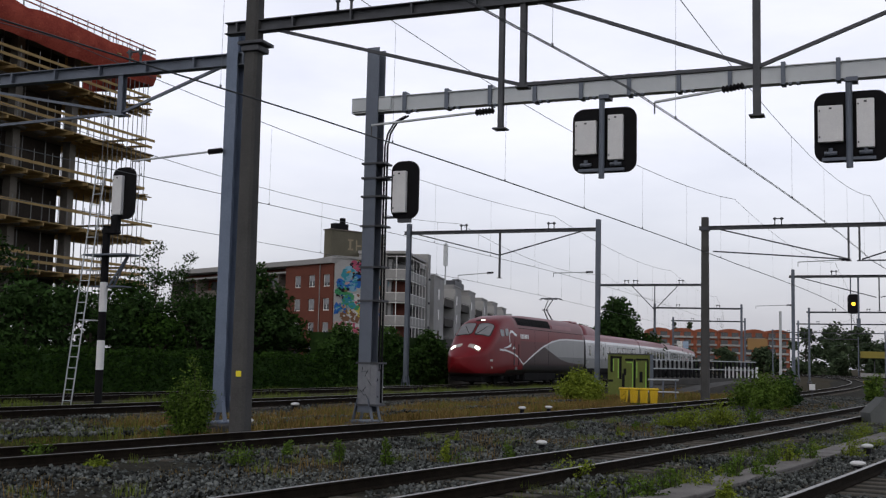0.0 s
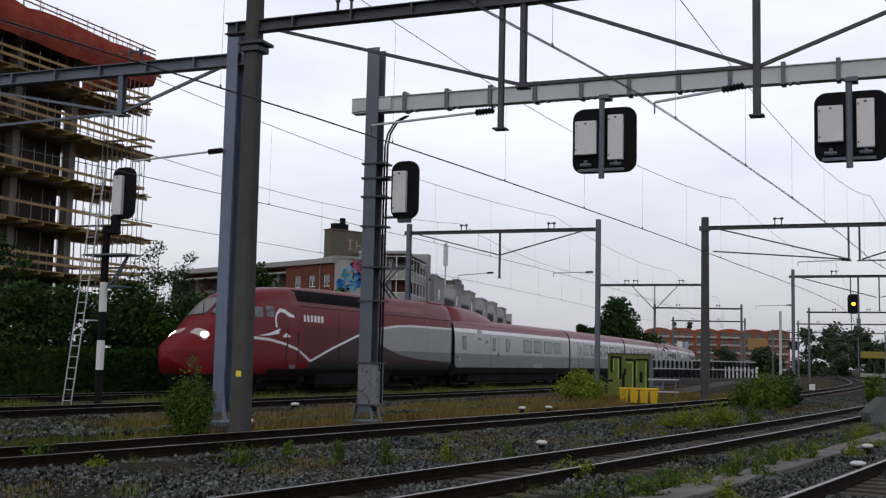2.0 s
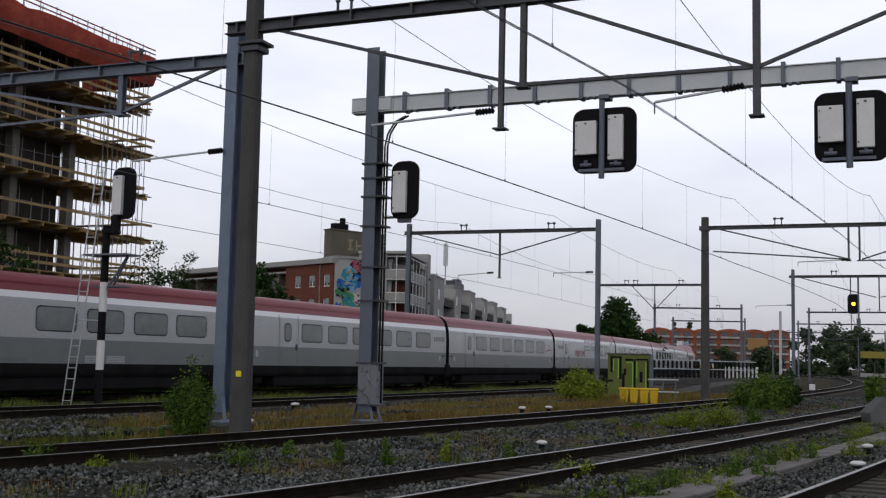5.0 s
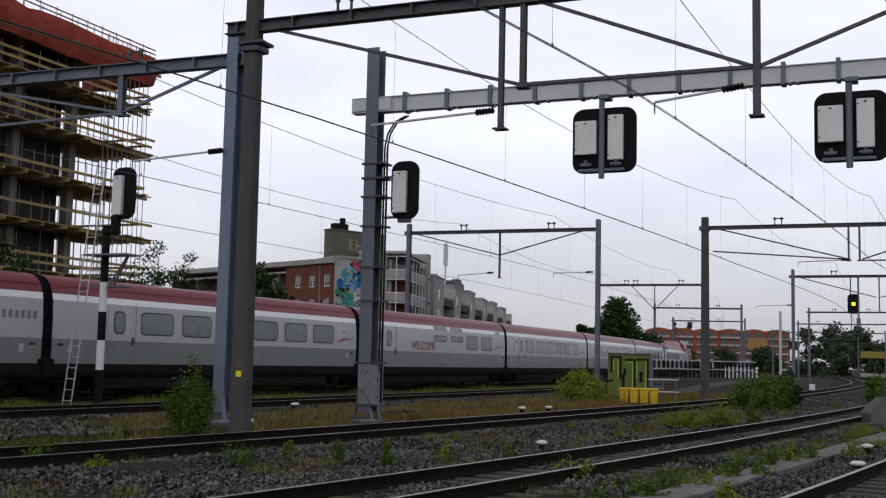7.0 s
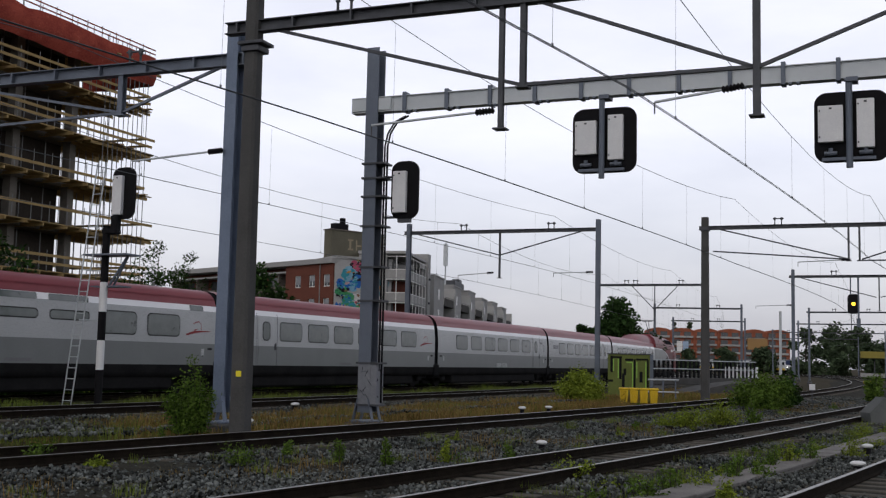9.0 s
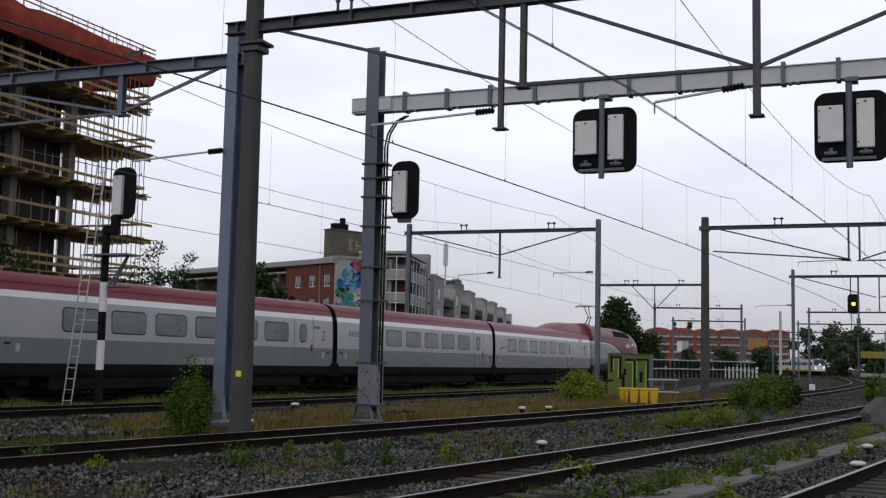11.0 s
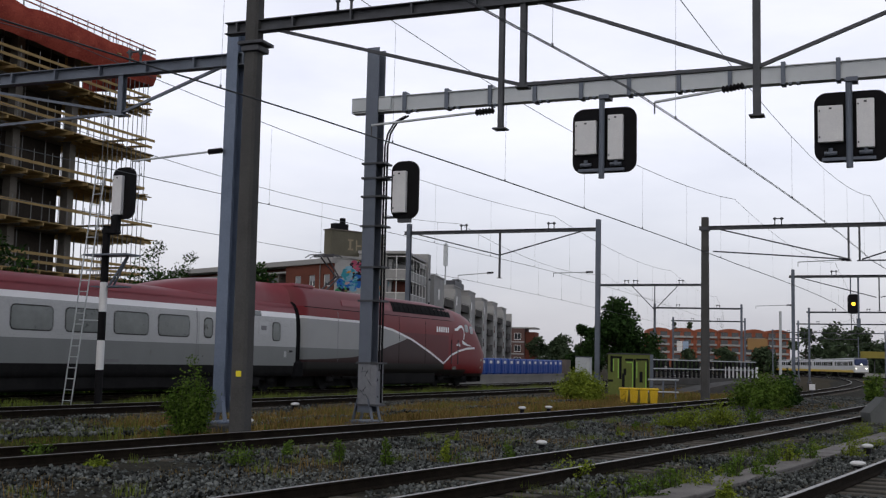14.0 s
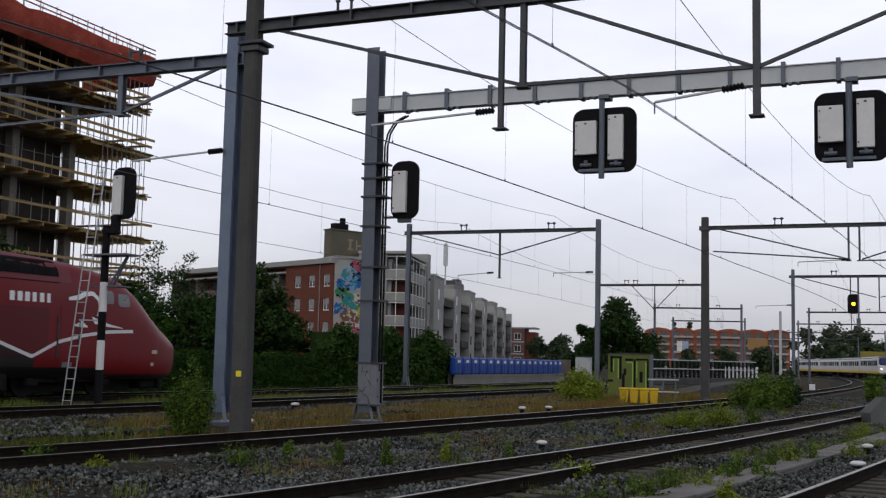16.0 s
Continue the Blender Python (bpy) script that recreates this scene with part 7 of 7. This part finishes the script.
def station():
    """The end of a platform with its yellow canopy, far down the curve."""
    p = thing("platform_end", "low dark platform with brick edge far down the line", "platform", (99.2, 264.0, -0.25), -20)
    bm = bmesh.new()
    box(bm, (0, 0, 0), (34, 9, 0.95), bevel=0.03)
    part("edge", bm, PANEL_GREY, p)
    c = thing("platform_canopy", "yellow-edged platform canopy on dark posts", "canopy", (99.8, 265.5, 0.7), -20)
    bm = bmesh.new()
    box(bm, (0, 0, 3.6), (32, 6, 5.2), bevel=0.05)
    part("fascia", bm, surface("olive_yellow_fascia", (0.20, 0.17, 0.035), (0.28, 0.235, 0.05), 0.7, 0, 0.3, 4, 0), c)
    for x in (3.0, 8.0):
        bm = bmesh.new()
        box(bm, (x, 2.0, 0.0), (x + 0.25, 2.3, 3.6))
        part("post", bm, DARK_STEEL, c)
    s = thing("warning_sign", "yellow triangular trackside sign on short post", "sign", (26.0, 68.0, -0.3), -15)
    bm = bmesh.new()
    rod(bm, (0, 0, 0), (0, 0, 0.75), 0.03, 6)
    part("post", bm, DARK_STEEL, s)
    bm = bmesh.new()
    a = [bm.verts.new(q) for q in ((-0.3, -0.03, 1.15), (0.3, -0.03, 1.15), (0.0, -0.03, 0.6))]
    f = bm.faces.new(a)
    g = bmesh.ops.extrude_face_region(bm, geom=[f])
    bmesh.ops.translate(bm, verts=[v for v in g["geom"] if isinstance(v, bmesh.types.BMVert)], vec=(0, 0.02, 0))
    part("plate", bm, YELLOW_BIN, s)
    k = thing("round_marker", "small white round marker on a post", "sign", (19.6, 59.0, -0.3), -15)
    bm = bmesh.new()
    rod(bm, (0, 0, 0), (0, 0, 0.95), 0.035, 6)
    part("post", bm, DARK_STEEL, k)
    bm = bmesh.new()
    box(bm, (-0.15, -0.05, 0.75), (0.15, -0.03, 1.05), bevel=0.01)
    part("plate", bm, WHITE, k)


station()


def marker(at, w=0.30):
    """A white cable marker: a mushroom cap on a short dark stem."""
    t = thing("cable_marker", "white mushroom-shaped cable marker in the ballast", "marker", at, 0, "cable markers")
    bm = bmesh.new()
    rod(bm, (0, 0, -0.1), (0, 0, 0.09), w * 0.28, 10)
    part("stem", bm, BLACK, t)
    bm = bmesh.new()
    bmesh.ops.create_uvsphere(bm, u_segments=14, v_segments=7, radius=1.0, matrix=Matrix.Translation((0, 0, 0.11)) @ Matrix.Diagonal((w / 2, w / 2, 0.05, 1)))
    part("cap", bm, WHITE, t, smooth=True)


for x, y, z, w in ((2.12, 23.2, -0.18, 0.24), (7.35, 19.75, -0.18, 0.28), (9.1, 23.9, -0.15, 0.25), (-4.5, 35.0, 0.0, 0.28), (-4.6, 27.3, -0.1, 0.2), (2.65, 36.0, 0.0, 0.25), (3.6, 37.0, 0.0, 0.25), (-2.9, 55, 0.05, 0.4), (-13.5, 36.3, -0.02, 0.22)):
    marker((x, y, z), w)


def trough():
    """A concrete cable trough between the curve and the bay track, lid by lid."""
    t = tagged(sweep("down", -45, 30, 1.0, [(2.35, -0.5), (2.85, -0.5), (2.85, -0.225), (2.35, -0.225)], "cable_trough", CONCRETE, True), "concrete cable trough with loose lids beside the track", "cable trough", kind="structure")
    bm = bmesh.new()
    box(bm, (-0.485, -0.27, -0.03), (0.485, 0.27, 0.03), bevel=0.012)
    me = bpy.data.meshes.new("lid")
    bm.to_mesh(me)
    bm.free()
    me.materials.append(surface("trough_lid_concrete", (0.14, 0.135, 0.128), (0.22, 0.21, 0.20), 0.95, 0, 2, 25, 0.3, (0.07, 0.07, 0.06), 0.62, island=0.15))
    for i in range(75):
        s = -44.5 + i
        ob = new("lid", me)
        ob.parent = t
        ob.matrix_basis = pose(*on_track("down", s, 2.6, -0.19), RNG.normal(0, 0.8), RNG.normal(0, 0.8), bearing("down", s) + RNG.normal(0, 0.8))
    r = thing("relay_cover", "grey tent-shaped metal cover beside the track", "equipment cover", (14.55, 37.4, -0.25), 0)
    verts = [(-0.30, -0.4, 0), (1.2, -0.4, 0), (1.2, 0.5, 0), (-0.30, 0.5, 0), (-0.36, -0.4, 0.40), (0.16, -0.35, 0.92), (1.2, -0.35, 0.86), (-0.36, 0.5, 0.40), (0.16, 0.45, 0.92), (1.2, 0.45, 0.86)]
    faces = [(0, 1, 6, 5, 4), (3, 7, 8, 9, 2), (0, 4, 7, 3), (4, 5, 8, 7), (5, 6, 9, 8), (1, 2, 9, 6)]
    mesh_object("cover", verts, faces, surface("grey_green_cover", (0.085, 0.092, 0.09), (0.13, 0.138, 0.135), 0.8, 0, 1.5, 20, 0.05), r)


trough()


# ---- ballast stones and sleepers ----
def stones(n, label, track="up", reach=(-44, 75), wide=(-3.0, 15.5), grade=(0.010, 0.029)):
    """Loose angular stones over the beds of the near tracks."""
    cube = np.array([(-1, -1, -1), (1, -1, -1), (1, 1, -1), (-1, 1, -1), (-1, -1, 1), (1, -1, 1), (1, 1, 1), (-1, 1, 1)], float)
    quads = np.array([(0, 3, 2, 1), (4, 5, 6, 7), (0, 1, 5, 4), (1, 2, 6, 5), (2, 3, 7, 6), (3, 0, 4, 7)])
    c, r, z0 = TRACKS[track]
    s = reach[0] + reach[1] * RNG.random(n) ** 1.7
    off = RNG.uniform(*wide, n)
    keep = (np.abs(off - 9.56) > 0.3) | (track != "up")
    rail = np.zeros(n, bool)
    for q in (0.0, 6.96, 12.02):
        for g in (-0.7525, 0.7525):
            rail |= np.abs(off - q - g) < 0.10
    keep &= ~rail
    s, off = s[keep], off[keep]
    m = len(s)
    a = -0.5 + s / r
    size = RNG.uniform(*grade, m)
    z = z0 - 0.205 + RNG.uniform(-0.02, 0.035, m) + 0.05 * np.sin(s * 1.3) * np.cos(off * 1.9)
    gap = np.minimum(np.minimum(np.abs(off), np.abs(off - 6.96)), np.abs(off - 12.02))
    z -= np.clip(gap - 1.5, 0, 2.0) * 0.06
    z -= np.where(gap < 0.7, 0.02, 0.0)
    p = np.stack([c[0] + (r + off) * np.cos(a), c[1] + (r + off) * np.sin(a), z], 1)
    v = cube[None] * RNG.uniform(0.30, 1.35, (m, 8, 3)) * size[:, None, None]
    q = RNG.normal(size=(m, 4))
    q /= np.linalg.norm(q, axis=1)[:, None]
    w, x, y, zz = q.T
    rot = np.stack([1 - 2 * (y * y + zz * zz), 2 * (x * y - w * zz), 2 * (x * zz + w * y), 2 * (x * y + w * zz), 1 - 2 * (x * x + zz * zz), 2 * (y * zz - w * x),
                    2 * (x * zz - w * y), 2 * (y * zz + w * x), 1 - 2 * (x * x + y * y)], 1).reshape(m, 3, 3)
    v = np.einsum("nij,nkj->nki", rot, v) + p[:, None, :]
    f = (np.arange(m)[:, None, None] * 8 + quads[None]).reshape(-1, 4)
    tagged(array_mesh("ballast_stones", v.reshape(-1, 3), f, STONE), label, "gravel", kind="stuff")


stones(210000, "loose dark grey ballast stones around the near tracks")
stones(34000, "loose grey ballast stones beside the loop track", "loop", (-12, 62), (-2.6, 5.4), (0.016, 0.034))


def sleepers(track, s0, s1):
    bm = bmesh.new()
    box(bm, (-0.13, -1.28, -0.12), (0.13, 1.28, 0.0), bevel=0.02)
    me = bpy.data.meshes.new("sleeper")
    bm.to_mesh(me)
    bm.free()
    me.materials.append(SLEEPER)
    s = s0
    while s < s1:
        ob = new("sleeper", me)
        ob.parent = TRACK_THINGS[track]
        ob.matrix_basis = pose(*on_track(track, s, RNG.normal(0, 0.02), -0.178), 0, 0, bearing(track, s) + RNG.normal(0, 0.5))
        s += 0.62
    return me


for track, a, b in (("down", -45, 60), ("up", -40, 60), ("bay", -45, 30), ("fast", 0, 110), ("loop", 0, 90)):
    sleepers(track, a, b)


def motions():
    times = [0.5 * i for i in range(33)]
    for car, d, flip in TRAIN:
        walk(car, [(t, car_pose(t, d, flip)) for t in times])
    for car, d in LOCAL_TRAIN:
        walk(car, [(t, local_pose(t, d)) for t in times])


motions()
